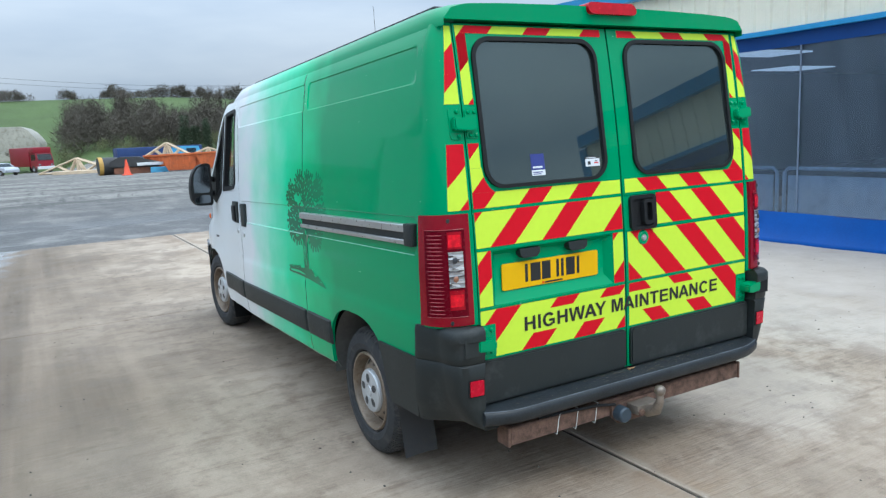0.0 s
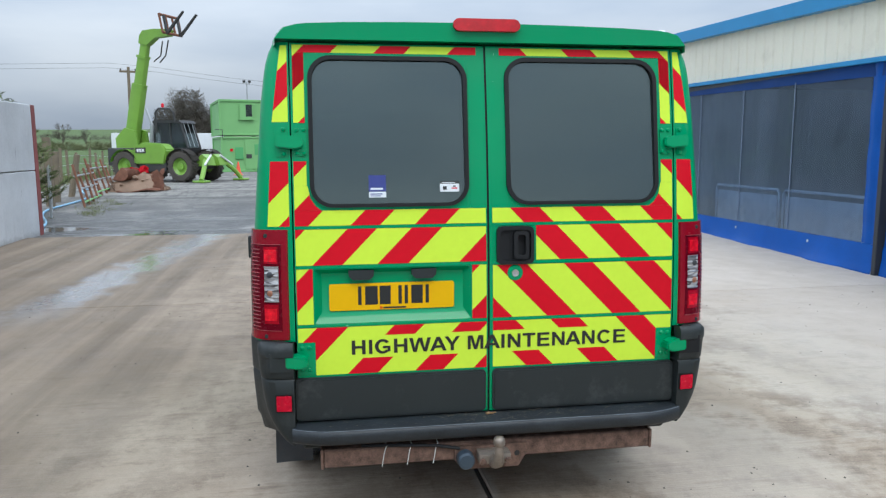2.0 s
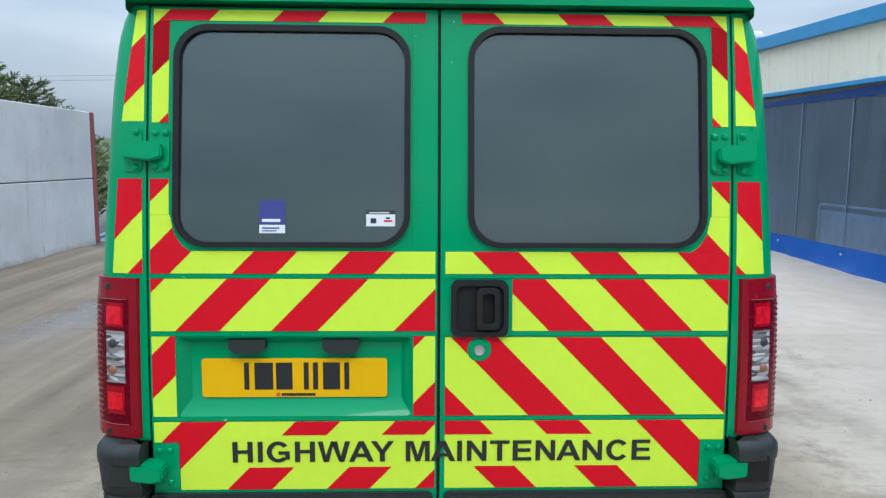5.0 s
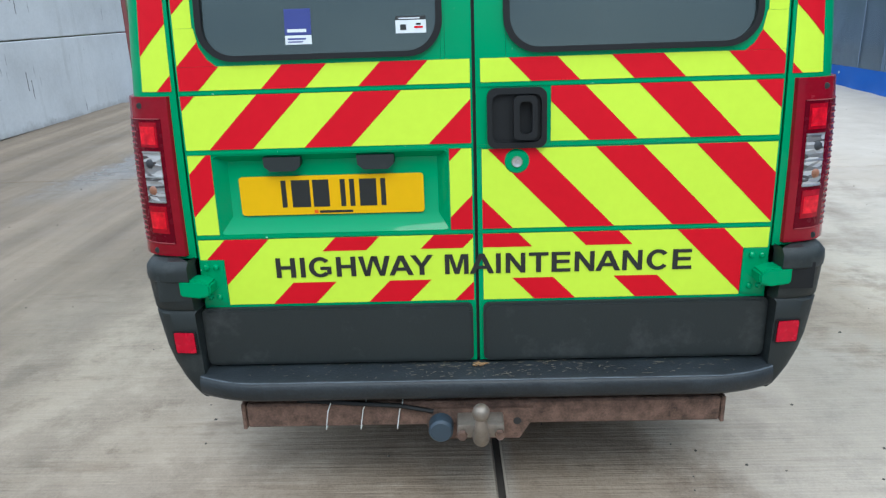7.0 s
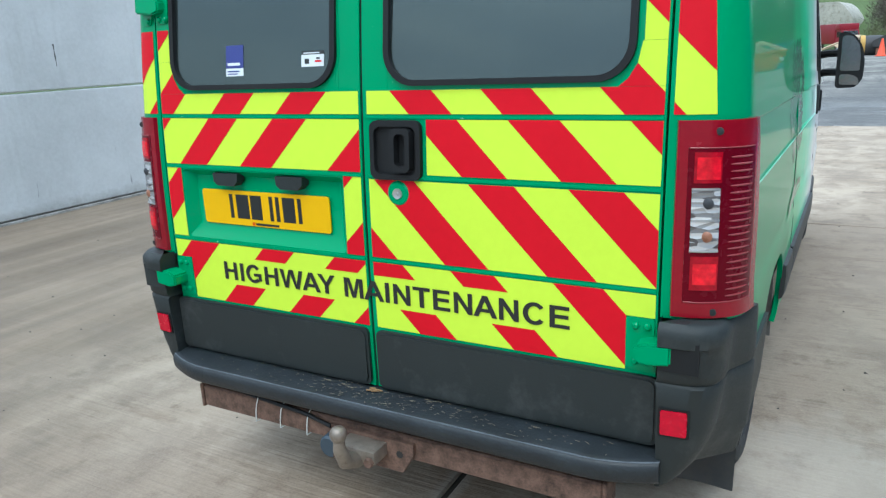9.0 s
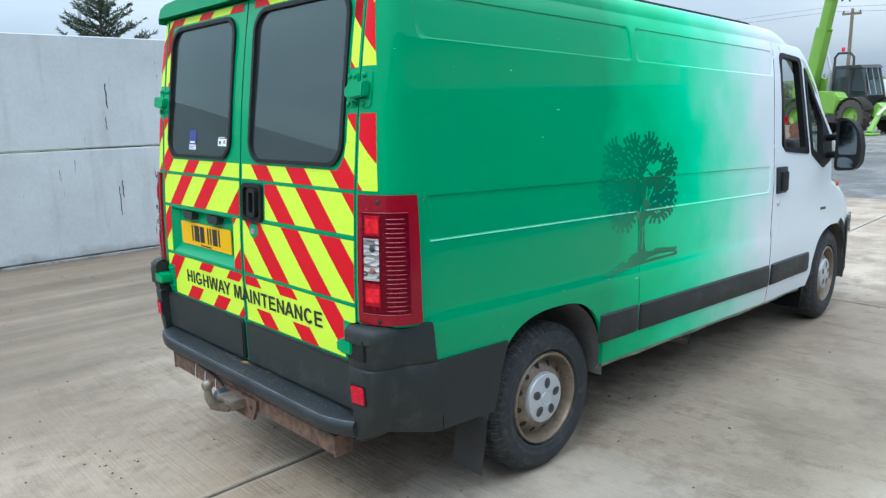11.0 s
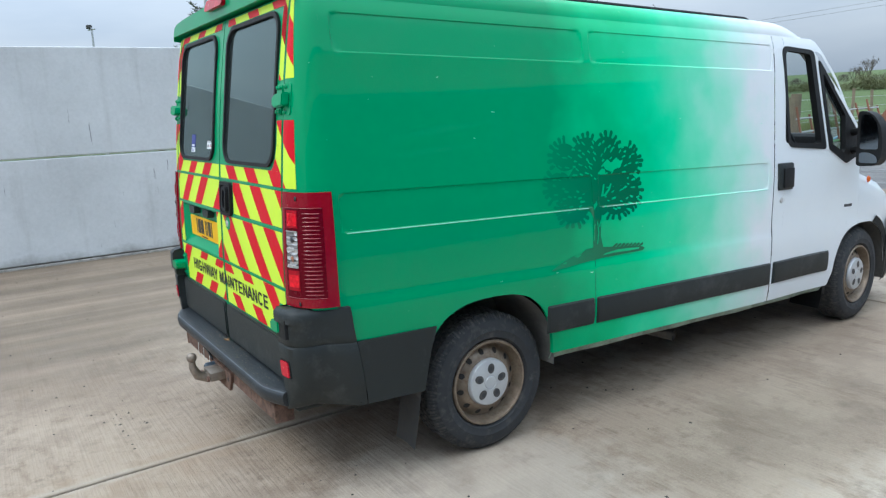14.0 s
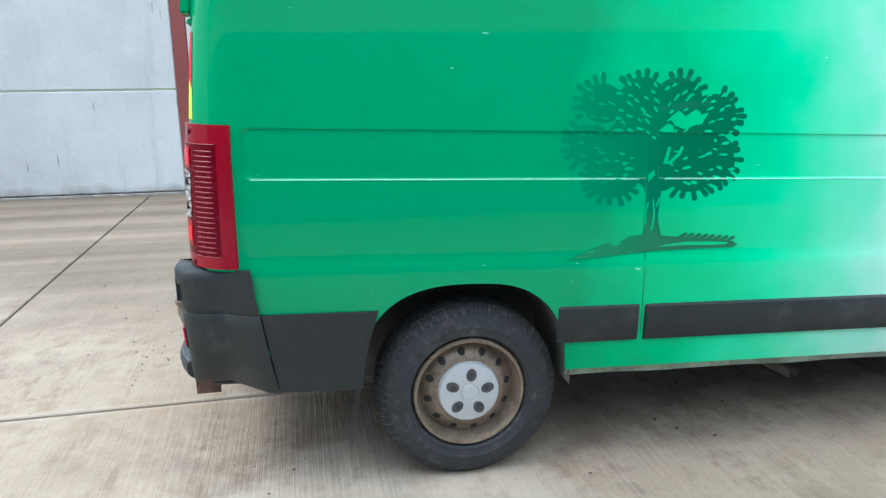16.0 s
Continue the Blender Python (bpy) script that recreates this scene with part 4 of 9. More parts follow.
def pale_barrier(y0, y1):
    t = tagged(new("crowd_barrier"), "pale grey barrier standing inside the shed bays", "barrier", "barriers inside the shed")
    bm = bmesh.new()
    tube(bm, [(7.25, y0, 0.03), (7.25, y0, 0.84), (7.25, y0 + 0.06, 0.90), (7.25, y1 - 0.06, 0.90), (7.25, y1, 0.84), (7.25, y1, 0.03)], 0.028, 8)
    part("frame", bm, M["barrier"], t)
    part("board", box_bm(7.24, 7.26, y0 + 0.06, y1 - 0.06, 0.12, 0.80, 0.004, 1), M["barrier"], t, "pale board")
    for yy in (y0 + 0.25, y1 - 0.25):
        part("foot", box_bm(7.0, 7.5, yy - 0.025, yy + 0.025, 0, 0.035, 0.004, 1), M["barrier"], t)


for k in range(8):
    pale_barrier(11.2 - 2.25 * (k + 1), 11.2 - 2.25 * k - 0.12)

# ---- the van ----
RAKE = 0.034
van = thing("van", "green panel van fading to white, chevrons on its rear doors", "van")


def raked(bm):
    """Nose-down stance, and a cab that narrows forwards."""
    for v in bm.verts:
        v.co.z -= RAKE * v.co.y
        v.co.x *= 1 - 0.026 * ease((v.co.y - 2.9) / 0.7) - 0.026 * ease((v.co.y - 3.9) / 0.9)
    return bm


def vpart(name, bm, material, parent=None, label="", sharp=35, rake=True):
    return part(name, raked(bm) if rake else bm, material, parent or van, label, sharp=sharp)


SIDE = [(0.40, 0.962), (0.52, 0.985), (0.70, 0.994), (0.86, 0.996), (0.90, 0.990), (1.10, 0.989), (1.25, 0.984), (1.50, 0.964), (1.85, 0.934), (1.98, 0.916), (2.03, 0.902), (2.07, 0.885), (2.10, 0.86), (2.20, 0.80)]


def hw(z):
    """Half the body's width at height z."""
    for (a, x0), (b, x1) in zip(SIDE, SIDE[1:]):
        if z <= b:
            t = max(0.0, (z - a) / (b - a))
            return x0 + (x1 - x0) * t
    return SIDE[-1][1]


def rear_y(z):
    return 0.02 + 0.125 * (max(0.0, z - 0.8) / 1.28) ** 2


DOOR_X, CORNER_Y = 0.817, 0.20


def corner_y(x, z):
    """The rear corner's plan between the door's edge and the flank."""
    if abs(x) <= DOOR_X:
        return rear_y(z)
    u = min(1.0, (abs(x) - DOOR_X) / (hw(z) - DOOR_X))
    return rear_y(z) + (CORNER_Y - rear_y(z)) * (1 - (1 - u ** 2.6) ** (1 / 2.6))


def corner_point(s, u, z, off=0.0):
    """Point on a corner, u from 0 (door's edge) to 1 (flank), moved out by off; s: side."""
    a = u * math.pi / 2
    w, d = hw(z) - DOOR_X, CORNER_Y - rear_y(z)
    su, cu = max(0.0, math.sin(a)) ** (2 / 2.6), max(0.0, math.cos(a)) ** (2 / 2.6)
    x, y = DOOR_X + w * su, rear_y(z) + d * (1 - cu)
    nx, ny = su ** 1.6 / w, -cu ** 1.6 / d
    n = math.hypot(nx, ny)
    return (s * (x + off * nx / n), y + off * ny / n, z)


def in_rrect(u, v, u0, u1, v0, v1, r, soft):
    """1 inside a rounded rectangle, 0 outside, with a soft edge."""
    du, dv = max(u0 + r - u, u - u1 + r, 0), max(v0 + r - v, v - v1 + r, 0)
    d = math.hypot(du, dv) - r
    if du == 0 and dv == 0:
        d = max(u0 - u, u - u1, v0 - v, v - v1)
    return min(1.0, max(0.0, -d / soft))


RECESS = [(0.20, 1.545, 1.160, 1.318), (1.585, 2.945, 1.160, 1.318), (0.24, 1.545, 1.852, 2.002), (1.585, 2.975, 1.852, 2.002)]


def flank(s, y, z, off=0.0):
    x = hw(z) + off
    for y0, y1, z0, z1 in RECESS:
        x -= 0.0055 * in_rrect(y, z, y0, y1, z0, z1, 0.03, 0.004)
    lean = (0.036 + 0.07 * max(0.0, z - 1.0)) * ease((y - 2.3) / 0.65) * ease((4.06 - y) / 0.4)
    return (s * x, y + lean, z)


def arch(yc, half, top, base, more=0.018):
    def low(y):
        u = abs(y - yc) / (half + (more if y < yc else 0.0))
        return base if u >= 1 else max(base, 0.40 + (top - 0.40) * (1 - u ** 2.7) ** (1 / 2.7))
    return low


def sill(y):
    return max(0.58 if y < 0.5 else 0.0, arch(0.935, 0.345, 0.805, 0.465, 0.055)(y), arch(4.16, 0.40, 0.86, 0.465)(y))


def merged(*lists):
    out = []
    for v in sorted(x for l in lists for x in l):
        if not out or v - out[-1] > 0.0015:
            out.append(v)
    return out


def span(a, b, n):
    return [a + (b - a) * i / n for i in range(n + 1)]


Z_ROWS = merged(span(0.40, 0.86, 9), [0.872, 0.885, 0.90, 0.92], span(0.96, 1.14, 4), [1.150, 1.159, 1.161, 1.1645, 1.18], span(1.20, 1.29, 4), [1.300, 1.3135, 1.317, 1.319, 1.33], span(1.40, 1.82, 8), [1.842, 1.851, 1.853, 1.8565, 1.866], span(1.89, 1.97, 4), [1.988, 1.9975, 2.001, 2.003, 2.012], [2.03, 2.05, 2.062])


def flank_skin(s, y0, y1, low, high=lambda y: 2.062, extra=()):
    ends = []
    for a in (0.20, 0.24, 1.545, 1.585, 2.945, 2.975):
        ends += [a - 0.001, a + 0.001, a + 0.0045, a - 0.0045, a + 0.015, a - 0.015, a + 0.03, a - 0.03]
    archy = [c + h * math.cos(math.pi * k / 26) for c, h in ((0.935, 0.400), (0.935, 0.345), (4.16, 0.418), (4.16, 0.40)) for k in range(27)]
    ys = merged([y0, y1], span(y0, y1, max(2, int((y1 - y0) / 0.09))), [e for e in ends + archy + list(extra) if y0 < e < y1])
    bm = bmesh.new()
    grid(bm, len(ys), len(Z_ROWS), lambda i, j: flank(s, ys[i], min(max(Z_ROWS[j], low(ys[i])), high(ys[i]))))
    clean(bm)
    # turned-in edge round the wheel arch and along the sill
    lip = [(y, low(y)) for y in ys]
    grid(bm, len(lip), 2, lambda i, j: (s * (hw(lip[i][1]) - 0.018 * j), lip[i][0], lip[i][1] + 0.004 * j))
    return clean(bm, 0.0003)


def slope(y):
    """Upper edge of the cab doors: roof line, then the windscreen pillar."""
    return min(2.062, 2.062 - (y - 3.47) * 1.0)


def cab_glass_low(y):
    return 1.42 - max(0.0, y - 3.2) * 0.075 - max(0.0, y - 3.7) * 0.2


def cab_glass_high(y):
    return min(1.985, slope(y) - 0.035)


def round_poly(pts, radii, n=5):
    """A polygon with its corners rounded."""
    out, m = [], len(pts)
    for i, (p, r) in enumerate(zip(pts, radii)):
        p, a, c = Vector(p), Vector(pts[i - 1]), Vector(pts[(i + 1) % m])
        u, v = (a - p).normalized(), (c - p).normalized()
        half = u.angle(v) / 2
        t = min(r / math.tan(half), 0.45 * (a - p).length, 0.45 * (c - p).length)
        q0, q1 = p + u * t, p + v * t
        for k in range(n):
            f = k / (n - 1)
            w = q0 * (1 - f) ** 2 + p * 2 * f * (1 - f) + q1 * f * f
            out.append((w.x, w.y))
    return out


def cab_door(s, label):
    y0, y1 = 2.998, 4.06
    ys = merged(span(y0, y1, 24), [3.098, 3.106, 3.115, 3.13, 3.16, 3.995], [4.16 + 0.40 * math.cos(math.pi * k / 26) for k in range(14, 27) if y0 < 4.16 + 0.40 * math.cos(math.pi * k / 26) < y1])
    gy0, gy1 = 3.11, 3.92

    def hole(y):
        if not gy0 <= y <= gy1:
            return None
        k = min(1.0, (y - gy0) / 0.05)
        r = 0.05 * (1 - math.sqrt(max(0.0, 1 - (1 - k) ** 2)))
        a, b = cab_glass_low(y) + r, cab_glass_high(y) - r
        return (a, b) if b > a + 0.01 else None
    bm = bmesh.new()
    nlow, nhigh = 14, 5
    for a, b in zip(ys, ys[1:]):
        ha, hb = hole(a), hole(b)
        if ha and hb:
            lo = lambda i, j: flank(s, (a, b)[i], max(sill((a, b)[i]), 0.465) + ((ha, hb)[i][0] - max(sill((a, b)[i]), 0.465)) * j / nlow)
            hi = lambda i, j: flank(s, (a, b)[i], (ha, hb)[i][1] + (slope((a, b)[i]) - (ha, hb)[i][1]) * j / nhigh)
            grid(bm, 2, nlow + 1, lo)
            grid(bm, 2, nhigh + 1, hi)
            for k in (0, 1):
                grid(bm, 2, 2, lambda i, j: (flank(s, (a, b)[i], (ha, hb)[i][k])[0] - s * 0.05 * j, (a, b)[i], (ha, hb)[i][k]))
        else:
            full = lambda i, j: flank(s, (a, b)[i], sill((a, b)[i]) + (slope((a, b)[i]) - sill((a, b)[i])) * j / 24)
            grid(bm, 2, 25, full)
    bmesh.ops.remove_doubles(bm, verts=bm.verts, dist=0.0004)
    door = vpart("cab_door", bm, M["paint"], None, label, sharp=40)
    # rubber round the glass, quarter light, glass
    f = lambda u, v, d: (s * (hw(v) + d), u, v)
    side_o, side_i = [(3.187, 2.006), (3.548, 1.992), (3.655, 1.376), (3.213, 1.402)], [(3.218, 1.980), (3.503, 1.966), (3.596, 1.412), (3.236, 1.430)]
    quart_o = [(3.588, 1.950), (4.055, 1.480), (4.045, 1.330), (3.885, 1.277), (3.685, 1.376)]
    quart_i = [(3.625, 1.865), (3.880, 1.590), (3.872, 1.370), (3.860, 1.345), (3.715, 1.408)]
    vpart("window_rubber", ring(bmesh.new(), round_poly(side_o, (0.06, 0.05, 0.025, 0.05)), round_poly(side_i, (0.05, 0.04, 0.02, 0.05)), f, -0.035, 0.005), M["rubber"], door, "black window rubber")
    vpart("quarter_trim", ring(bmesh.new(), round_poly(quart_o, (0.015, 0.02, 0.05, 0.03, 0.02)), round_poly(quart_i, (0.012, 0.02, 0.01, 0.02, 0.02)), f, -0.03, 0.007), M["rubber"], door, "black quarter-light trim")
    vpart("divider", prism(bmesh.new(), [(3.540, 1.992), (3.592, 1.955), (3.692, 1.370), (3.648, 1.370)], f, -0.03, 0.002), M["paint"], door)
    vpart("sash", prism(bmesh.new(), [(3.185, 2.0), (3.225, 2.0), (3.240, 1.40), (3.205, 1.40)], f, -0.04, -0.012), M["rubber"], door)
    pane = vpart("pane", prism(bmesh.new(), quart_i, f, -0.022, -0.018), M["cab_glass"], door, "clear quarter light")
    pane.visible_shadow = False
    if s < 0:
        pane = vpart("pane", prism(bmesh.new(), side_i, f, -0.022, -0.018), M["cab_glass"], door, "clear door glass")
        pane.visible_shadow = False
    # handle and lock
    bm = box_bm(hw(1.2) - 0.012, hw(1.2) + 0.014, 3.085, 3.245, 1.145, 1.310, 0.012, 2)
    h = vpart("door_handle", bm if s > 0 else mirror(bm), M["plastic"], door, "black pull handle")
    bm = box_bm(hw(1.2) + 0.010, hw(1.2) + 0.026, 3.125, 3.235, 1.16, 1.28, 0.01, 2)
    vpart("grip", bm if s > 0 else mirror(bm), M["rubber"], h)
    vpart("door_lock", lathe(bmesh.new(), [(0, 0.006), (0.014, 0.006), (0.018, 0.0)], (s * hw(1.08), 3.125, 1.085), "x", 14, s), M["alloy"], door)
    strip(s, 3.052, 3.705, door)
    return door


def mirror(bm):
    for v in bm.verts:
        v.co.x = -v.co.x
    bmesh.ops.reverse_faces(bm, faces=bm.faces)
    return bm


def strip(s, y0, y1, parent=None, front=0.0):
    """Dark protective moulding along the lower flank."""
    bm = bmesh.new()
    prof = [(0.572, 0.0), (0.578, 0.014), (0.60, 0.020), (0.665, 0.020), (0.704, 0.015), (0.711, 0.0)]
    ys = [y0, y0 + 0.008] + span(y0 + 0.03, y1 - 0.03, 6) + [y1 - 0.008, y1]
    sink = lambda i: 0.0 if i in (0, len(ys) - 1) else (0.8 if i in (1, len(ys) - 2) else 1.0)
    grid(bm, len(ys), 6, lambda i, j: (s * (hw(prof[j][0]) - 0.002 + prof[j][1] * sink(i)), ys[i], prof[j][0]))
    return vpart("side_moulding", bm, M["plastic"], parent, "dark grey moulding")


# flanks
vpart("side_panel", flank_skin(1, CORNER_Y, 2.990, sill), M["paint"], None, "green to white long side panel", sharp=30)
vpart("side_panel", flank_skin(-1, CORNER_Y, 1.612, sill), M["paint"], None, "green rear quarter", sharp=30)
slider = vpart("sliding_door", flank_skin(-1, 1.620, 2.990, sill), M["paint"], None, "sliding door fading to white", sharp=30)
strip(1, 1.237, 1.545)
strip(1, 1.562, 3.018)
strip(-1, 1.237, 1.605)
strip(-1, 1.628, 3.018, slider)
cab_door(1, "white driver's door, its window open")
cab_door(-1, "white passenger door")
# pale lines: a highlight painted along the lower edges of the pressed panels
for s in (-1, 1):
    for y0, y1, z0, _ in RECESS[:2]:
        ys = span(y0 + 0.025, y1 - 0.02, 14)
        vpart("rubbed_edge", tube(bmesh.new(), [flank(s, y, z0 - 0.0012, -0.0006) for y in ys], 0.0021, 6), M["edge_light"], None)

# upright seam in the right flank below the tree
vpart("panel_seam", tube(bmesh.new(), [flank(1, 1.5535, z, 0.0001) for z in span(0.60, 1.15, 12)], 0.0011, 5), M["rubber"], None)
# sliding-door rail
bm = bmesh.new()
for z0, z1, d in ((1.200, 1.220, 0.020), (1.252, 1.285, 0.022)):
    box(bm, -hw(1.24) - d, -hw(1.24) + 0.012, 0.275, 1.600, z0, z1, 0.003, 1)
rail = vpart("slide_rail", bm, M["alloy"], None, "bright aluminium sliding rail")
vpart("slot", box_bm(-hw(1.24) - 0.007, -hw(1.24) + 0.012, 0.275, 1.598, 1.219, 1.253), M["plastic"], rail, "dark slot of the rail")
vpart("rail_end", box_bm(-hw(1.24) - 0.026, -hw(1.24) + 0.01, 0.205, 0.275, 1.195, 1.29, 0.008, 2), M["plastic"], None, "dark rail end cap")
bm = mirror(box_bm(hw(1.2) - 0.012, hw(1.2) + 0.016, 2.86, 2.965, 1.13, 1.30, 0.012, 2))
vpart("door_handle", bm, M["plastic"], slider, "black pull handle")
vpart("door_lock", lathe(bmesh.new(), [(0, 0.006), (0.014, 0.006), (0.018, 0.0)], (-hw(1.08), 2.94, 1.07), "x", 14, -1), M["alloy"], slider)

# rear corners
for s in (-1, 1):
    bm = bmesh.new()
    zs = merged(span(0.868, 2.075, 30))
    us = [0, 0.06, 0.12] + span(0.18, 0.9, 14) + [0.95, 1.0]
    grid(bm, len(us), len(zs), lambda i, j: corner_point(s, us[i], zs[j]))
    grid(bm, 2, len(zs), lambda i, j: (s * (DOOR_X + 0.0), rear_y(zs[j]) + 0.06 * i, zs[j]))
    clean(bm)
    pillar = vpart("rear_pillar", bm, M["paint"], None, "green rear corner pillar", sharp=40)

# roof
ROOF = [(0.885, 2.058), (0.884, 2.085), (0.870, 2.118), (0.848, 2.142), (0.80, 2.155), (0.76, 2.160), (0.60, 2.167), (0.35, 2.172), (0.0, 2.175)]
roof_prof = ROOF + [(-x, z) for x, z in ROOF[-2::-1]]
ys = [0.108, 0.114, 0.126, 0.145, 0.165, 0.185, 0.21, 0.235, 0.26, 0.30, 0.34] + span(0.38, 3.2, 12) + [3.28, 3.35, 3.42, 3.47, 3.51, 3.555]


def roof_point(i, j):
    (x, z), y = roof_prof[j], ys[i]
    if y < 0.26:
        k = (0.26 - y) / 0.125
        x *= 1 - 0.014 * k ** 2
    if y < 0.36:
        z = max(z - 0.015 * ((0.36 - y) / 0.25) ** 3, min(z, 2.098))
    if y > 3.12:
        z -= 0.50 * (y - 3.12) ** 2
    return (x, y, z)


bm = bmesh.new()
grid(bm, len(ys), len(roof_prof), roof_point)
edge = [roof_point(0, j) for j in range(len(roof_prof))]
grid(bm, len(edge), 3, lambda i, j: (edge[i][0], edge[i][1] + (0, 0.0, 0.06)[j], (edge[i][2], 2.083, 2.083)[j]))
clean(bm)
vpart("roof", bm, M["paint"], None, "green roof fading to white", sharp=50)
for s in (-1, 1):
    bm = bmesh.new()
    tube(bm, [(s * 0.795, 0.235, 2.142), (s * 0.795, 0.30, 2.157), (s * 0.795, 2.97, 2.157), (s * 0.795, 3.03, 2.142)], 0.012, 8)
    vpart("roof_gutter_strip", bm, M["rubber"], None, "black rubber roof strip")

# rear doors
RW = {-1: (-0.749, -0.086, 1.403, 2.030), 1: (0.062, 0.746, 1.403, 2.033)}
RECESS_P = (-0.737, -0.087, 0.936, 1.160)


def door_skin(x0, x1, z0, z1, holes):
    """A door's outer skin with rounded holes (x0, x1, z0, z1, r)."""
    xs = span(x0, x1, 8)
    for a, b, _, _, r in holes:
        xs += [a + r * (1 - math.cos(radians(q))) for q in range(0, 91, 10)] + [b - r * (1 - math.cos(radians(q))) for q in range(0, 91, 10)]
        xs += [a - 0.0005, b + 0.0005]
    xs = [x for x in sorted(set(round(x, 5) for x in xs)) if x0 <= x <= x1]

    def solid(x):
        cuts = [z0]
        for a, b, c, d, r in sorted(holes, key=lambda h: h[2]):
            if a <= x <= b:
                e = min(x - a, b - x)
                k = r - math.sqrt(max(0.0, r * r - (r - e) ** 2)) if e < r else 0.0
                cuts += [c + k, d - k]
        return cuts + [z1]
    bm = bmesh.new()
    for a, b in zip(xs, xs[1:]):
        m = solid((a + b) / 2)
        ca, cb = solid(a), solid(b)
        ca, cb = (ca if len(ca) == len(m) else m), (cb if len(cb) == len(m) else m)
        for k in range(0, len(m), 2):
            n = max(1, int((m[k + 1] - m[k]) / 0.12))
            za = [ca[k] + (ca[k + 1] - ca[k]) * t / n for t in range(n + 1)]
            zb = [cb[k] + (cb[k + 1] - cb[k]) * t / n for t in range(n + 1)]
            grid(bm, 2, n + 1, lambda i, j: ((a, b)[i], rear_y((za, zb)[i][j]), (za, zb)[i][j]))
    bmesh.ops.remove_doubles(bm, verts=bm.verts, dist=0.0006)
    bmesh.ops.dissolve_degenerate(bm, edges=bm.edges, dist=0.0003)
    rim = [e for e in bm.edges if e.is_boundary]
    ext = bmesh.ops.extrude_edge_only(bm, edges=rim)
    for v in (g for g in ext["geom"] if isinstance(g, bmesh.types.BMVert)):
        v.co.y += 0.035
    return bm


def rear(u, v, d):
    """Place on the rear doors: x, height, and d metres out of the surface."""
    return (u, corner_y(u, v) - d, v)


def pane_at(u, v, d):
    """Place on the flat rear glass, which leans a little more than the doors."""
    return (u, rear_y(1.717) + 0.004 + 0.150 * (v - 1.717) - d, v)


doors = {}
for s, x0, x1 in ((-1, -0.811, -0.0165), (1, -0.0075, 0.811)):
    a, b, c, d = RW[s]
    holes = [(a + 0.012, b - 0.012, c + 0.012, d - 0.012, 0.085)]
    if s < 0:
        holes.append((*RECESS_P, 0.015))
    doors[s] = vpart("rear_door", door_skin(x0, x1, 0.528, 2.073, holes), M["paint"], None, "green rear door with reflective chevrons", sharp=40)
    seal = ring(bmesh.new(), rrect(a + 0.006, b - 0.006, c + 0.008, d - 0.006, 0.092, 9), rrect(a + 0.023, b - 0.023, c + 0.023, d - 0.023, 0.078, 9), rear, -0.01, 0.012)
    vpart("window_rubber", seal, M["rubber"], doors[s], "black rubber window seal")
    pane = vpart("pane", prism(bmesh.new(), rrect(a + 0.02, b - 0.02, c + 0.02, d - 0.02, 0.08, 9), pane_at, -0.004, 0.0), M["rear_glass"], doors[s], "dark tinted rear glass")
    bm = bmesh.new()
    g0, g1 = (-0.821, -0.026) if s < 0 else (0.004, 0.821)
    prism(bm, rrect(g0, g1, 0.532, 0.714, 0.018, 4), rear, 0.0, 0.012)
    prism(bm, rrect(g0 + 0.008, g1 - 0.008, 0.541, 0.706, 0.018, 4), rear, 0.012, 0.017)
    vpart("lower_cladding", bm, M["plastic"], doors[s], "dark grey plastic lower cladding")
    for z in (1.3305, 1.169, 0.9285):
        if s < 0 and 0.93 < z < 1.2:
            spans = ((x0 + 0.004, x1 - 0.004),)
        else:
            spans = ((x0 + 0.004, x1 - 0.004),)
        for p, q in spans:
            vpart("crease", prism(bmesh.new(), [(p, z - 0.004), (q, z - 0.004), (q, z + 0.004), (p, z + 0.004)], rear, 0.0, 0.003), M["paint"], doors[s])

# dark strip set behind the gap of the doors in place of its shade
bm = bmesh.new()
strip_z = span(0.53, 2.07, 16)
grid(bm, 2, 17, lambda i, j: (-0.024 + 0.024 * i, rear_y(strip_z[j]) + 0.007, strip_z[j]))
vpart("door_seal", bm, M["rubber"], doors[1], "dark strip behind the door gap, its shade put in as colour")
# number-plate recess, lamps, plate
a, b, c, d = RECESS_P
bm = bmesh.new()
lo = [(a, c), (b, c), (b, d), (a, d)]
li = [(a + 0.03, c + 0.045), (b - 0.03, c + 0.045), (b - 0.03, d - 0.02), (a + 0.03, d - 0.02)]
A = [bm.verts.new(rear(u, v, 0.0)) for u, v in lo]
B = [bm.verts.new((u, rear_y(v) + 0.032, v)) for u, v in li]
bm.faces.new(B)
for i in range(4):
    bm.faces.new((A[i], A[(i + 1) % 4], B[(i + 1) % 4], B[i]))
vpart("plate_recess", bm, M["paint"], doors[-1], "green pressed plate recess")
plate_y = lambda u, v, d: (u, 0.052 - d, v)
plate = vpart("number_plate", prism(bmesh.new(), rrect(-0.677, -0.157, 0.984, 1.096, 0.008, 3), plate_y, 0.0, 0.005), M["plate"], doors[-1], "yellow rear plate with dark character bars")
for k, (p, q) in enumerate(((-0.559, -0.545), (-0.530, -0.478), (-0.470, -0.424), (-0.392, -0.378), (-0.366, -0.352), (-0.338, -0.290), (-0.278, -0.264))):
    vpart("character_bar", prism(bmesh.new(), [(p, 1.006), (q, 1.006), (q, 1.084), (p, 1.084)], plate_y, 0.005, 0.006), M["black"], plate)
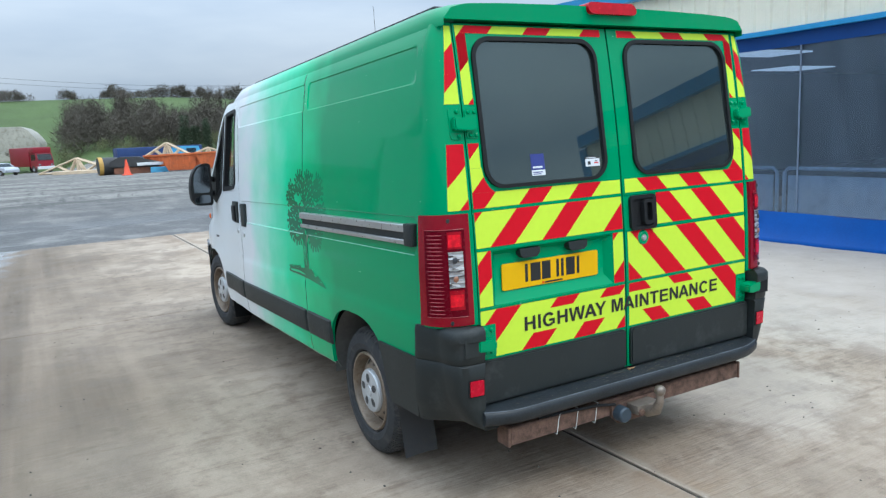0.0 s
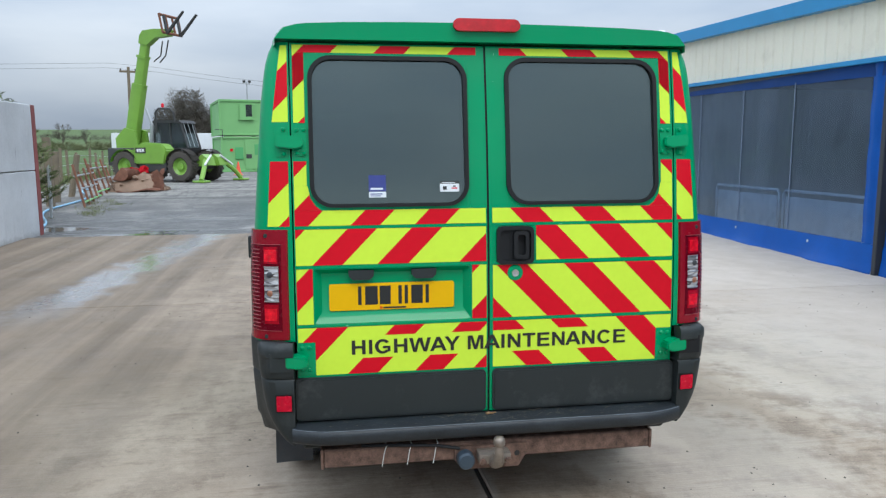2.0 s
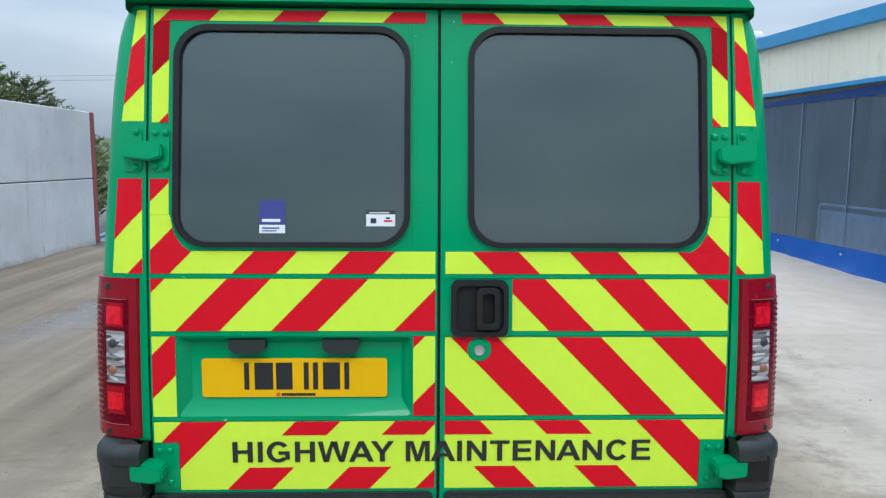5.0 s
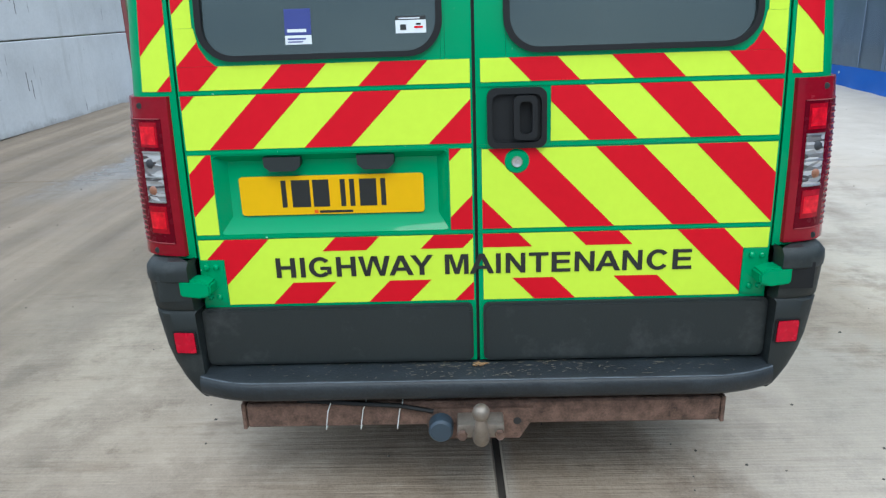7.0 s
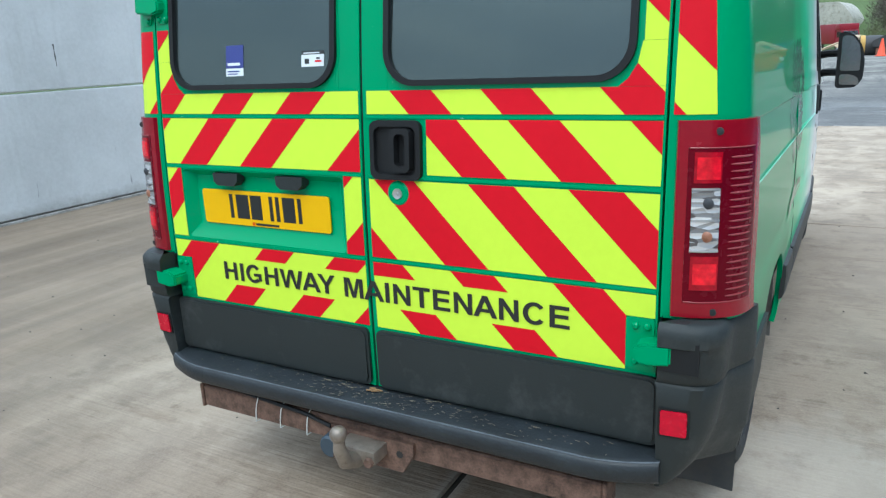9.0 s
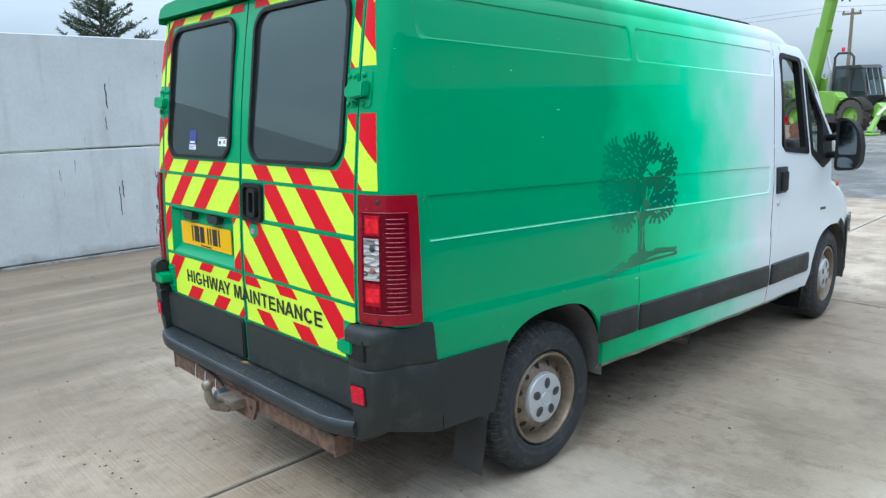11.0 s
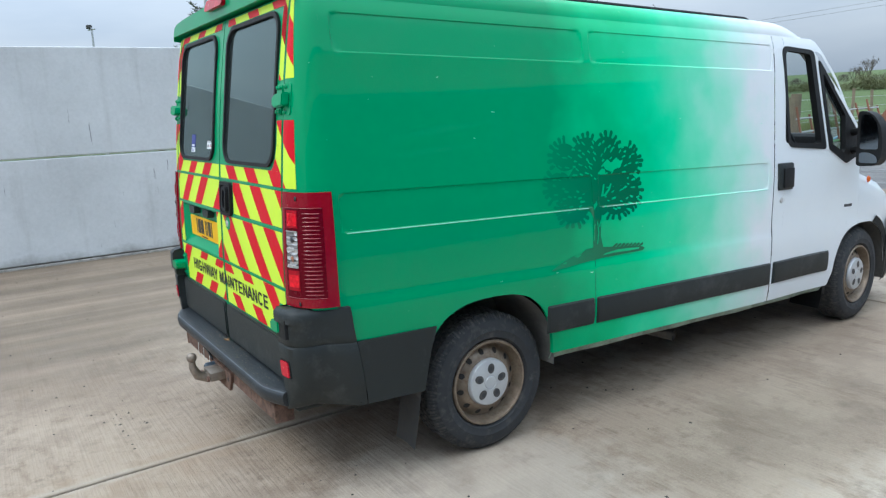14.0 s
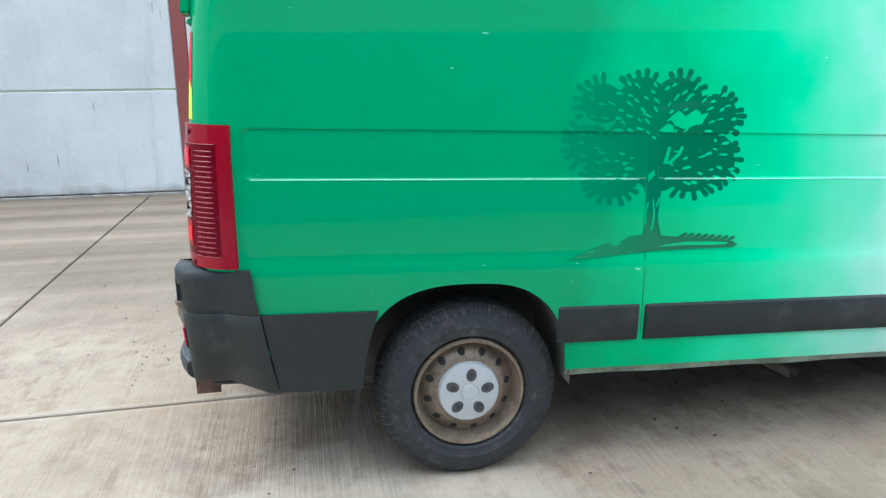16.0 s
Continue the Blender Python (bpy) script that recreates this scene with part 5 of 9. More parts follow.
vpart("maker_bar", prism(bmesh.new(), [(-0.455, 0.988), (-0.36, 0.988), (-0.36, 0.995), (-0.455, 0.995)], plate_y, 0.005, 0.006), M["black"], plate)
vpart("maker_bar", prism(bmesh.new(), [(-0.470, 0.987), (-0.459, 0.987), (-0.459, 0.997), (-0.470, 0.997)], plate_y, 0.005, 0.006), M["orange"], plate)
for x in (-0.545, -0.286):
    bm = bmesh.new()
    prism(bm, [(x - 0.052, 1.153), (x + 0.052, 1.153), (x + 0.050, 1.128), (x + 0.034, 1.114), (x - 0.034, 1.114), (x - 0.050, 1.128)], rear, -0.03, 0.004)
    vpart("plate_lamp", bm, M["plastic"], doors[-1], "dark plate lamp")

# rear handle and lock
bm = bmesh.new()
ring(bm, rrect(0.022, 0.182, 1.163, 1.322, 0.022, 5), rrect(0.036, 0.168, 1.178, 1.306, 0.02, 5), rear, 0.0, 0.016)
prism(bm, rrect(0.030, 0.172, 1.170, 1.314, 0.02, 5), rear, -0.028, 0.002)
hd = vpart("door_handle", bm, M["rubber"], doors[1], "black recessed rear handle")
vpart("grip", ring(bmesh.new(), rrect(0.092, 0.156, 1.186, 1.302, 0.016, 5), rrect(0.108, 0.142, 1.202, 1.287, 0.012, 5), rear, 0.004, 0.028), M["rubber"], hd)
vpart("lock_surround", lathe(bmesh.new(), [(0.0, 0.006), (0.030, 0.006), (0.036, 0.0)], (0.102, rear_y(1.124), 1.124), "y", 20, -1), M["paint"], doors[1])
vpart("lock_barrel", lathe(bmesh.new(), [(0.0, 0.012), (0.004, 0.012), (0.005, 0.008), (0.014, 0.010), (0.016, 0.005)], (0.102, rear_y(1.124), 1.124), "y", 16, -1), M["alloy"], doors[1])

# reflective chevrons: bands in x -/+ k z
K_SLANT = 0.98
LEFT_RED = [(-2.18, -2.065), (-1.895, -1.775), (-1.632, -1.505), (-1.315, -1.19), (-1.035, -0.915), (-0.785, -0.66)]
RIGHT_RED = [(0.86, 1.008), (1.16, 1.29), (1.453, 1.582), (1.725, 1.86), (2.03, 2.165)]
UP_LEFT = [(-2.50, -2.31), (-2.78, -2.645)]
UP_RIGHT = [(2.31, 2.50), (2.645, 2.78)]
TOP_LEFT = [(-2.78, -2.645), (-2.47, -2.345), (-2.165, -2.035)]
TOP_RIGHT = [(2.645, 2.78), (2.345, 2.475), (2.035, 2.165)]


def film(poly, reds, s, parent):
    """One piece of yellow film with its red bands; curved ones are laid in narrow slices."""
    slices = []
    us = [p[0] for p in poly]
    if max(abs(u) for u in us) > DOOR_X:
        cuts = span(min(us), max(us), 9)
        for p, q in zip(cuts, cuts[1:]):
            c = clip_poly(clip_poly(poly, 1, 0, p), -1, 0, -q)
            if len(c) > 2:
                slices.append(c)
    else:
        slices = [poly]
    rows = []
    for c in slices:
        lo, hi = min(p[1] for p in c), max(p[1] for p in c)
        cuts = span(lo, hi, max(1, math.ceil((hi - lo) / 0.08)))
        rows += [clip_poly(clip_poly(c, 0, 1, p), 0, -1, -q) for p, q in zip(cuts, cuts[1:])]
    slices = [c for c in rows if len(c) > 2]

    def lay(name, pieces, d, material, owner):
        bm = bmesh.new()
        for p in pieces:
            bm.faces.new([bm.verts.new(rear(u, v, d)) for u, v in p])
        bmesh.ops.remove_doubles(bm, verts=bm.verts, dist=0.0005)
        bmesh.ops.recalc_face_normals(bm, faces=bm.faces)
        return vpart(name, bm, material, owner)
    sheet = lay("yellow_film", slices, 0.0012, M["yellow"], parent)
    for c0, c1 in reds:
        bits = [clip_poly(clip_poly(c, 1, s * K_SLANT, c0), -1, -s * K_SLANT, -c1) for c in slices]
        bits = [r for r in bits if len(r) > 2]
        if bits:
            lay("red_band", bits, 0.0022, M["red"], sheet)


def rect(u0, u1, v0, v1):
    return [(u0, v0), (u1, v0), (u1, v1), (u0, v1)]


D = doors
for s, reds, up, top in ((-1, LEFT_RED, UP_LEFT, TOP_LEFT), (1, RIGHT_RED, UP_RIGHT, TOP_RIGHT)):
    e0, e1 = (0.806, 0.750)
    m0, m1 = (-0.806, -0.022) if s < 0 else (0.006, 0.806)
    # row below the window, with a corner piece that follows the seal
    a, b, c, d = RW[s]
    film(rect(m0, m1, 1.338, 1.400), reds, s, D[s])
    outer = [(s * 0.806, 1.400), (s * 0.70, 1.400)] + [(s * (0.748 + 0.004) - s * 0.098 * (1 - math.cos(radians(q))) , 1.398 + 0.098 * (1 - math.sin(radians(q)))) for q in (60, 40, 20, 0)] + [(s * 0.752, 1.598), (s * 0.806, 1.598)]
    if s > 0:
        outer = outer
    film(rect(min(s * 0.806, s * 0.755), max(s * 0.806, s * 0.755), 1.4995, 1.598), reds + up, s, D[s])
    tri = [(s * 0.806, 1.4005), (s * 0.700, 1.4005), (s * 0.722, 1.418), (s * 0.742, 1.450), (s * 0.752, 1.4990), (s * 0.806, 1.4990)]
    film(tri, reds + up, s, D[s])
    if s < 0:
        reds_bc = [r if r[0] != -1.315 else (-1.292, -1.165) for r in reds]
    else:
        reds_bc = reds
    # row with the handle, row with the plate or lock, lettered row
    film(rect(m0, m1, 1.178, 1.324) if s < 0 else rect(0.194, m1, 1.178, 1.324), reds_bc, s, D[s])
    if s < 0:
        film(rect(m0, -0.741, 0.936, 1.164), reds, s, D[s])
        film(rect(-0.083, m1, 0.936, 1.164), reds, s, D[s])
    else:
        film(rect(m0, m1, 0.936, 1.160), reds, s, D[s])
    cut = [(s * 0.806, 0.921), (s * 0.806, 0.862), (s * 0.737, 0.862), (s * 0.737, 0.722), (-0.022 if s < 0 else 0.006, 0.722), (-0.022 if s < 0 else 0.006, 0.921)]
    text_z = (0.787, 0.881)
    low_reds = reds if s < 0 else [(0.86, 0.977), (1.149, 1.272)] + reds[2:]
    outside = [r for r in reds if (r[0] < -1.5 if s < 0 else r[0] > 1.4)]
    inside_reds = [r for r in reds if r not in outside]
    film(rect(min(cut[0][0], cut[2][0]), max(cut[0][0], cut[2][0]), 0.862, 0.921), outside, s, D[s])
    mm = (min(cut[2][0], cut[3][0], m1 if s < 0 else m0), max(cut[2][0], cut[3][0], m1 if s < 0 else m0))
    film(rect(*mm, text_z[1], 0.921), reds, s, D[s])
    film(rect(*mm, *text_z), outside, s, D[s])
    film(rect(*mm, 0.722, text_z[0]), low_reds, s, D[s])
    # beside the window above the hinge, and along the top
    film(rect(min(s * 0.802, s * 0.757), max(s * 0.802, s * 0.757), 1.752, 2.0345), up + top[:1], s, D[s])
    film(rect(min(s * 0.802, s * 0.050), max(s * 0.802, s * 0.050), 2.0350, 2.066), top, s, D[s])
    # pillar
    o1 = s * (hw(1.6) - 0.058), s * (hw(1.338) - 0.062)
    film([(s * 0.827, 1.338), (o1[1], 1.338), (o1[0], 1.598), (s * 0.827, 1.598)], reds + up, s, van)
    o2 = s * (hw(2.05) - 0.045), s * (hw(1.755) - 0.055)
    film([(s * 0.823, 1.755), (o2[1], 1.755), (o2[0], 2.062), (s * 0.823, 2.062)], up, s, van)

# lettering: bold sans capitals, each letter its own part
def arc_band(cx, cy, rx, ry, q, a0, a1, n=22):
    """Curved stroke of a letter as quads."""
    out = []
    for k in range(n):
        p, r = (radians(a0 + (a1 - a0) * (k + e) / n) for e in (0, 1))
        out.append([(cx + rx * math.cos(p), cy + ry * math.sin(p)), (cx + rx * math.cos(r), cy + ry * math.sin(r)), (cx + (rx - q) * math.cos(r), cy + (ry - q * 0.86) * math.sin(r)), (cx + (rx - q) * math.cos(p), cy + (ry - q * 0.86) * math.sin(p))])
    return out


def glyph(ch):
    """Advance, kern before, and the strokes of a capital, in thousandths of its body."""
    h, q, t = 716, 148, 122
    bar = lambda x0, x1, y0, y1: [(x0, y0), (x1, y0), (x1, y1), (x0, y1)]
    if ch == "H":
        return 722, 0, [bar(73, 73 + q, 0, h), bar(501, 649, 0, h), bar(73 + q, 501, 303, 425)]
    if ch == "I":
        return 278, 0, [bar(68, 212, 0, h)]
    if ch == "G":
        return 778, 0, arc_band(375, 358, 330, 370, q, 38, 318) + [bar(380, 702, 258, 378), bar(572, 702, 92, 258)]
    if ch == "C":
        return 722, 0, arc_band(375, 358, 330, 370, q, 38, 322)
    if ch == "W":
        return 944, 0, [[(3, h), (155, h), (268, 0), (174, 0)], [(174, 0), (325, 0), (475, h), (384, h)], [(384, h), (562, h), (700, 0), (620, 0)], [(620, 0), (768, 0), (937, h), (788, h)]]
    if ch == "A":
        return 722, -46, [[(0, 0), (155, 0), (362, 560), (280, h)], [(280, h), (436, h), (719, 0), (562, 0)], bar(190, 535, 163, 283)]
    if ch == "Y":
        return 667, -72, [[(0, h), (168, h), (405, 301), (260, 301)], [(260, 301), (405, 301), (668, h), (503, h)], bar(260, 405, 0, 301)]
    if ch == "M":
        return 833, 0, [bar(71, 205, 0, h), bar(628, 762, 0, h), [(205, h), (287, h), (416, 228), (416, 0), (350, 0), (205, 560)], [(416, 0), (416, 228), (546, h), (628, h), (628, 560), (484, 0)]]
    if ch == "N":
        return 722, 0, [bar(73, 208, 0, h), bar(512, 646, 0, h), [(208, h), (208, 470), (512, 0), (512, 245)]]
    if ch == "T":
        return 611, 0, [bar(22, 591, 595, h), bar(233, 379, 0, 595)]
    return 667, 0, [bar(73, 73 + q, 0, h), bar(73 + q, 612, 595, h), bar(73 + q, 590, 312, 433), bar(73 + q, 624, 0, 121)]


pen, letters = 0.0, []
for ch in "HIGHWAY MAINTENANCE":
    if ch == " ":
        pen += 270
        continue
    wide, kern, strokes = glyph(ch)
    pen += kern
    letters.append((pen, strokes))
    pen += wide - (20 if ch == "A" else 0)
stretch = 1.186 / (pen - 116)
for x0, strokes in letters:
    bm = bmesh.new()
    for pts in strokes:
        bm.faces.new([bm.verts.new(rear(-0.590 + (x0 + u - 73) * stretch, 0.803 + v * 0.0600 / 716, 0.0036)) for u, v in pts])
    bmesh.ops.recalc_face_normals(bm, faces=bm.faces)
    vpart("letter", bm, M["black"], D[1], "black printed letter")

# window stickers
for u0, u1, z0, z1, m, nm in ((-0.507, -0.437, 1.474, 1.540, "blue_st", "blue sticker"), (-0.507, -0.437, 1.450, 1.473, "white", "white sticker"), (-0.214, -0.134, 1.470, 1.503, "white", "white sticker"), (-0.214, -0.134, 1.5035, 1.513, "black", "dark sticker edge")):
    st = vpart("sticker", prism(bmesh.new(), rect(u0, u1, z0, z1), pane_at, 0.0005, 0.0016), M[m], D[-1], nm)
for u0, u1, z0, z1, m in ((-0.500, -0.450, 1.481, 1.489, "white"), (-0.500, -0.452, 1.462, 1.466, "blue_st"), (-0.500, -0.460, 1.455, 1.458, "blue_st"), (-0.165, -0.142, 1.482, 1.487, "red"), (-0.160, -0.148, 1.490, 1.495, "black"), (-0.202, -0.186, 1.478, 1.492, "black"), (-0.206, -0.150, 1.506, 1.509, "white")):
    vpart("sticker_bar", prism(bmesh.new(), rect(u0, u1, z0, z1), pane_at, 0.0016, 0.0022), M[m], D[-1])

# hinges
for s in (-1, 1):
    for z, kind in ((1.677, "up"), (0.795, "low")):
        bm = bmesh.new()
        if kind == "up":
            prism(bm, rrect(min(s * 0.752, s * 0.806), max(s * 0.752, s * 0.806), z - 0.058, z + 0.058, 0.012, 4), rear, 0.0, 0.005)
        else:
            prism(bm, rrect(min(s * 0.738, s * 0.806), max(s * 0.738, s * 0.806), z - 0.066, z + 0.066, 0.006, 3), rear, 0.0, 0.005)
        hg = vpart("hinge", bm, M["paint"], D[s], "green painted door hinge")
        if kind == "up":
            vpart("hinge_plate", prism(bmesh.new(), rrect(min(s * 0.827, s * 0.878), max(s * 0.827, s * 0.878), z - 0.060, z + 0.060, 0.012, 4), rear, 0.0, 0.005), M["paint"], hg)
        bm = bmesh.new()
        r0, r1 = (0.766, 0.872) if kind == "up" else (0.768, 0.856)
        zz = z - 0.004
        poly = [(s * r0, zz - 0.018), (s * r0, zz + 0.014), (s * (r0 + 0.025), zz + 0.026), (s * r1, zz + 0.030), (s * r1, zz - 0.020), (s * (r0 + 0.03), zz - 0.028)]
        f2 = lambda u, v, d: (u, rear_y(v) - d, v)
        prism(bm, poly, f2, 0.0, 0.032 if kind == "up" else 0.062)
        bmesh.ops.bevel(bm, geom=list(bm.edges), offset=0.005, segments=2, affect="EDGES")
        vpart("arm", bm, M["paint"], hg)
        for du, dv in ((0.762, 0.046), (0.790, 0.046), (0.762, -0.046), (0.790, -0.046)) + (((0.842, 0.048), (0.842, -0.048)) if kind == "up" else ()):
            vpart("bolt", lathe(bmesh.new(), [(0.0, 0.009), (0.005, 0.009), (0.0085, 0.006), (0.0095, 0.0)], (s * du, corner_y(s * du, z + dv) - 0.004, z + dv), "y", 8, -1), M["paint"], hg)

# tail lamps
for s in (-1, 1):
    def shell(u0, u1, z0, z1, off, nu=12, nz=2):
        bm = bmesh.new()
        us, zz = span(u0, u1, nu), span(z0, z1, nz)
        grid(bm, nu + 1, nz + 1, lambda i, j: corner_point(s, us[i], zz[j], off))
        rim = [e for e in bm.edges if e.is_boundary]
        ext = bmesh.ops.extrude_edge_only(bm, edges=rim)
        c = Vector(corner_point(s, 0.5, 1.1, -0.3))
        for v in (g for g in ext["geom"] if isinstance(g, bmesh.types.BMVert)):
            d = Vector((c.x - v.co.x, c.y - v.co.y, 0)).normalized()
            v.co += d * 0.02
        return bm
    lamp = vpart("tail_lamp", shell(0.05, 0.93, 0.878, 1.326, 0.012, 18, 8), M["tail"], None, "red wraparound tail lamp")
    vpart("inset", shell(0.12, 0.79, 0.915, 1.268, 0.0132, 16, 4), M["tail_rib"], lamp, "dark red lens field")
    for z in (0.916, 1.267):
        vpart("bead", tube(bmesh.new(), [corner_point(s, u, z, 0.0135) for u in span(0.13, 0.78, 14)], 0.0016, 6), M["rib"], lamp, "thin moulded bead")
    for z0, z1 in ((1.190, 1.258), (0.945, 1.024)):
        lens = vpart("lens", shell(0.165, 0.385, z0, z1, 0.0150), M["tail_red"], lamp, "red lens")
        zm = (z0 + z1) / 2
        # brighter red patch: the glow in the lens's middle, given as colour
        vpart("hot_spot", shell(0.185, 0.370, zm - 0.026, zm + 0.023, 0.0165, 8), M["tail_hot"], lens, "faceted red reflector, its glow put into the colour")
    clear = vpart("lens", shell(0.155, 0.375, 1.036, 1.178, 0.0150), M["tail_clear"], lamp, "clear faceted lens")
    for z in (1.037, 1.107, 1.177):
        vpart("lens_divider", shell(0.155, 0.375, z - 0.0022, z + 0.0022, 0.0168, 6), M["alloy"], clear)
    for z, m in ((1.145, "post_grey"), (1.070, "bulb")):
        bx, by, _ = corner_point(s, 0.275, z, 0.0162)
        vpart("bulb", lathe(bmesh.new(), [(0.0, 0.004), (0.009, 0.003), (0.013, 0.0)], (bx, by, z), "y", 12, -1), M[m], clear)
    for k in range(21):
        z = 0.930 + 0.0158 * k
        bm = bmesh.new()
        us = span(0.47, 0.74, 5)
        tube(bm, [corner_point(s, u, z, 0.0128) for u in us], [0.0012, 0.0026, 0.0028, 0.0028, 0.0026, 0.0012], 6)
        vpart("rib", bm, M["rib"], lamp)
    for z in (0.892, 1.302):
        x, y, _ = corner_point(s, 0.36, z, 0.012)
        vpart("screw", lathe(bmesh.new(), [(0.0, 0.004), (0.008, 0.003), (0.009, 0.0)], (x, y, z), "y", 10, -1), M["plastic"], lamp)

# bumper: corners, step, side extensions
BUMP = [(0.440, 0.848), (0.448, 0.866), (0.465, 0.884), (0.50, 0.910), (0.55, 0.934), (0.60, 0.949), (0.70, 0.963), (0.80, 0.972), (0.845, 0.975), (0.862, 0.970), (0.872, 0.955)]


def bump_out(z):
    for (a, p), (b, q) in zip(BUMP, BUMP[1:]):
        if z <= b:
            return p + (q - p) * max(0, (z - a) / (b - a))
    return BUMP[-1][1]


def tail_out(z):
    """How far the bumper's corners reach back: a cap above, tapering in below."""
    if z > 0.815:
        return -0.044 + 0.9 * max(0.0, z - 0.855)
    return -0.034 + 0.05 * max(0.0, 0.74 - z) if z < 0.76 else -0.034


def seam_y(z):
    """The slanting seam between the bumper's corner and its side extension."""
    return 0.213 + 0.157 * (0.80 - z) if z < 0.80 else 0.213 - 0.008 * ((z - 0.80) / 0.073) ** 2


bumper = vpart("rear_bumper", box_bm(-0.80, 0.80, 0.03, 0.16, 0.40, 0.50, 0.01, 1), M["plastic"], None, "dark grey plastic rear bumper with a step")
for s in (-1, 1):
    bm = bmesh.new()
    zs = [0.440, 0.443, 0.448, 0.456, 0.465, 0.48, 0.50, 0.525, 0.55, 0.60, 0.66, 0.714, 0.722, 0.730, 0.76, 0.812, 0.818, 0.835, 0.855, 0.866, 0.873]

    def bp(i, j):
        z, n = zs[j], 18
        out = bump_out(z)
        groove = 0.006 if zs[j] == 0.722 else 0.0
        back = tail_out(z)
        a = math.pi / 2 * i / n
        if i <= n:
            x = 0.826 + (out - 0.826) * math.sin(a) ** 0.62
            y = back + (0.10 - back) * (1 - math.cos(a) ** 0.62)
        side_x = max(out, hw(max(z, 0.4)) + 0.010) if z > 0.50 else hw(z) + 0.002
        if i > n:
            k = (i - n) / 5
            x, y = out + (side_x + 0.006 - out) * min(1, k * 1.2), 0.10 + k * (seam_y(z) - 0.10)
        return (s * (x - groove), y + groove * (1 if i < 9 else 0), z)
    grid(bm, 24, len(zs), bp)
    top = [bp(i, len(zs) - 1) for i in range(24)]
    grid(bm, 24, 2, lambda i, j: top[i] if j == 0 else (s * 0.90, max(0.05, top[i][1]), 0.874))
    inner = [bp(0, j) for j in range(len(zs))]
    grid(bm, 2, len(zs), lambda i, j: (inner[j][0] - s * 0.004 * i, inner[j][1] + 0.06 * i, inner[j][2]))
    clean(bm)
    corner = vpart("bumper_corner", bm, M["plastic"], bumper, "", sharp=45)
    # reflector, and a dark block that stands for the shade in the hinge pocket
    def seat_f(u, v, d):
        k = min(1.0, max(0.0, (abs(u) - 0.826) / (bump_out(0.62) - 0.826))) ** (1 / 0.62)
        return (u, tail_out(v) + (0.10 - tail_out(v)) * (1 - math.cos(math.asin(k)) ** 0.62) - d, v)
    socket = vpart("reflector_socket", prism(bmesh.new(), rrect(min(s * 0.831, s * 0.903), max(s * 0.831, s * 0.903), 0.585, 0.661, 0.006, 3), seat_f, -0.02, 0.004), M["rubber"], bumper)
    vpart("reflector", prism(bmesh.new(), rrect(min(s * 0.837, s * 0.897), max(s * 0.837, s * 0.897), 0.591, 0.655, 0.004, 3), seat_f, 0.0, 0.008), M["reflector"], socket, "square red reflector")
    vpart("pocket", prism(bmesh.new(), rect(min(s * 0.826, s * 0.918), max(s * 0.826, s * 0.918), 0.756, 0.832), lambda u, v, d: (u, -0.020 - d, v), 0.0, 0.0165), M["rubber"] if s > 0 else M["plastic"], bumper)
    # side extension ahead of the bumper
    f = lambda u, v, d: (s * (hw(v) + d), u, v)
    bm = prism(bmesh.new(), [(seam_y(0.722) + 0.004, 0.722), (0.606, 0.722), (0.597, 0.69), (0.584, 0.65), (0.570, 0.60), (0.560, 0.55), (0.552, 0.49), (0.546, 0.437), (seam_y(0.442) + 0.004, 0.442), (seam_y(0.58) + 0.004, 0.58)], f, -0.01, 0.011)
    vpart("side_extension", bm, M["plastic"], bumper)
    vpart("seam_backing", prism(bmesh.new(), [(seam_y(0.722) - 0.03, 0.722), (seam_y(0.722) + 0.03, 0.722), (seam_y(0.45) + 0.03, 0.45), (seam_y(0.45) - 0.03, 0.45)], f, -0.01, 0.005), M["rubber"], bumper)
bm = bmesh.new()
prof = [(0.10, 0.522), (0.015, 0.524), (-0.062, 0.512), (-0.076, 0.508), (-0.084, 0.500), (-0.087, 0.485), (-0.083, 0.460), (-0.074, 0.449), (0.02, 0.440), (0.10, 0.440)]
xs = [-0.838, -0.826, -0.81, -0.79, -0.765, -0.73, -0.69, -0.65] + span(-0.6, 0.6, 8) + [0.65, 0.69, 0.73, 0.765, 0.79, 0.81, 0.826, 0.838]


def step_point(i, j):
    x, (y, z) = xs[i], prof[j]
    k = max(0.0, (abs(x) - 0.66) / 0.19)
    return (x, min(0.09, y + 0.052 * k ** 1.8) if y < 0.09 else y, z + 0.005 * k ** 2)


grid(bm, len(xs), len(prof), step_point)
for i in (0, len(xs) - 1):
    bm.faces.new([bm.verts.new(step_point(i, j)) for j in range(len(prof))])
clean(bm)
step = vpart("step", bm, M["step"], bumper, "scuffed dark step with dried mud", sharp=50)
# lighter strip along the scuffed lip: its highlight put in as colour
lip = [Vector(step_point(i, 3)) + Vector((0, 0.0005, -0.0004)) for i in range(len(xs))]
vpart("worn_lip", tube(bmesh.new(), lip, [0.0012 + 0.0018 * abs(math.sin(i * 1.9)) for i in range(len(xs))], 6), M["lip_pale"], step, "pale highlight painted along the scuffed edge")
blob = [(0.024 * math.cos(q) * (0.7 + 0.45 * math.sin(3.1 * q + 1) + 0.25 * math.sin(7 * q)), 0.013 * math.sin(q) * (0.8 + 0.4 * math.sin(5 * q))) for q in span(0, 6.1, 26)]
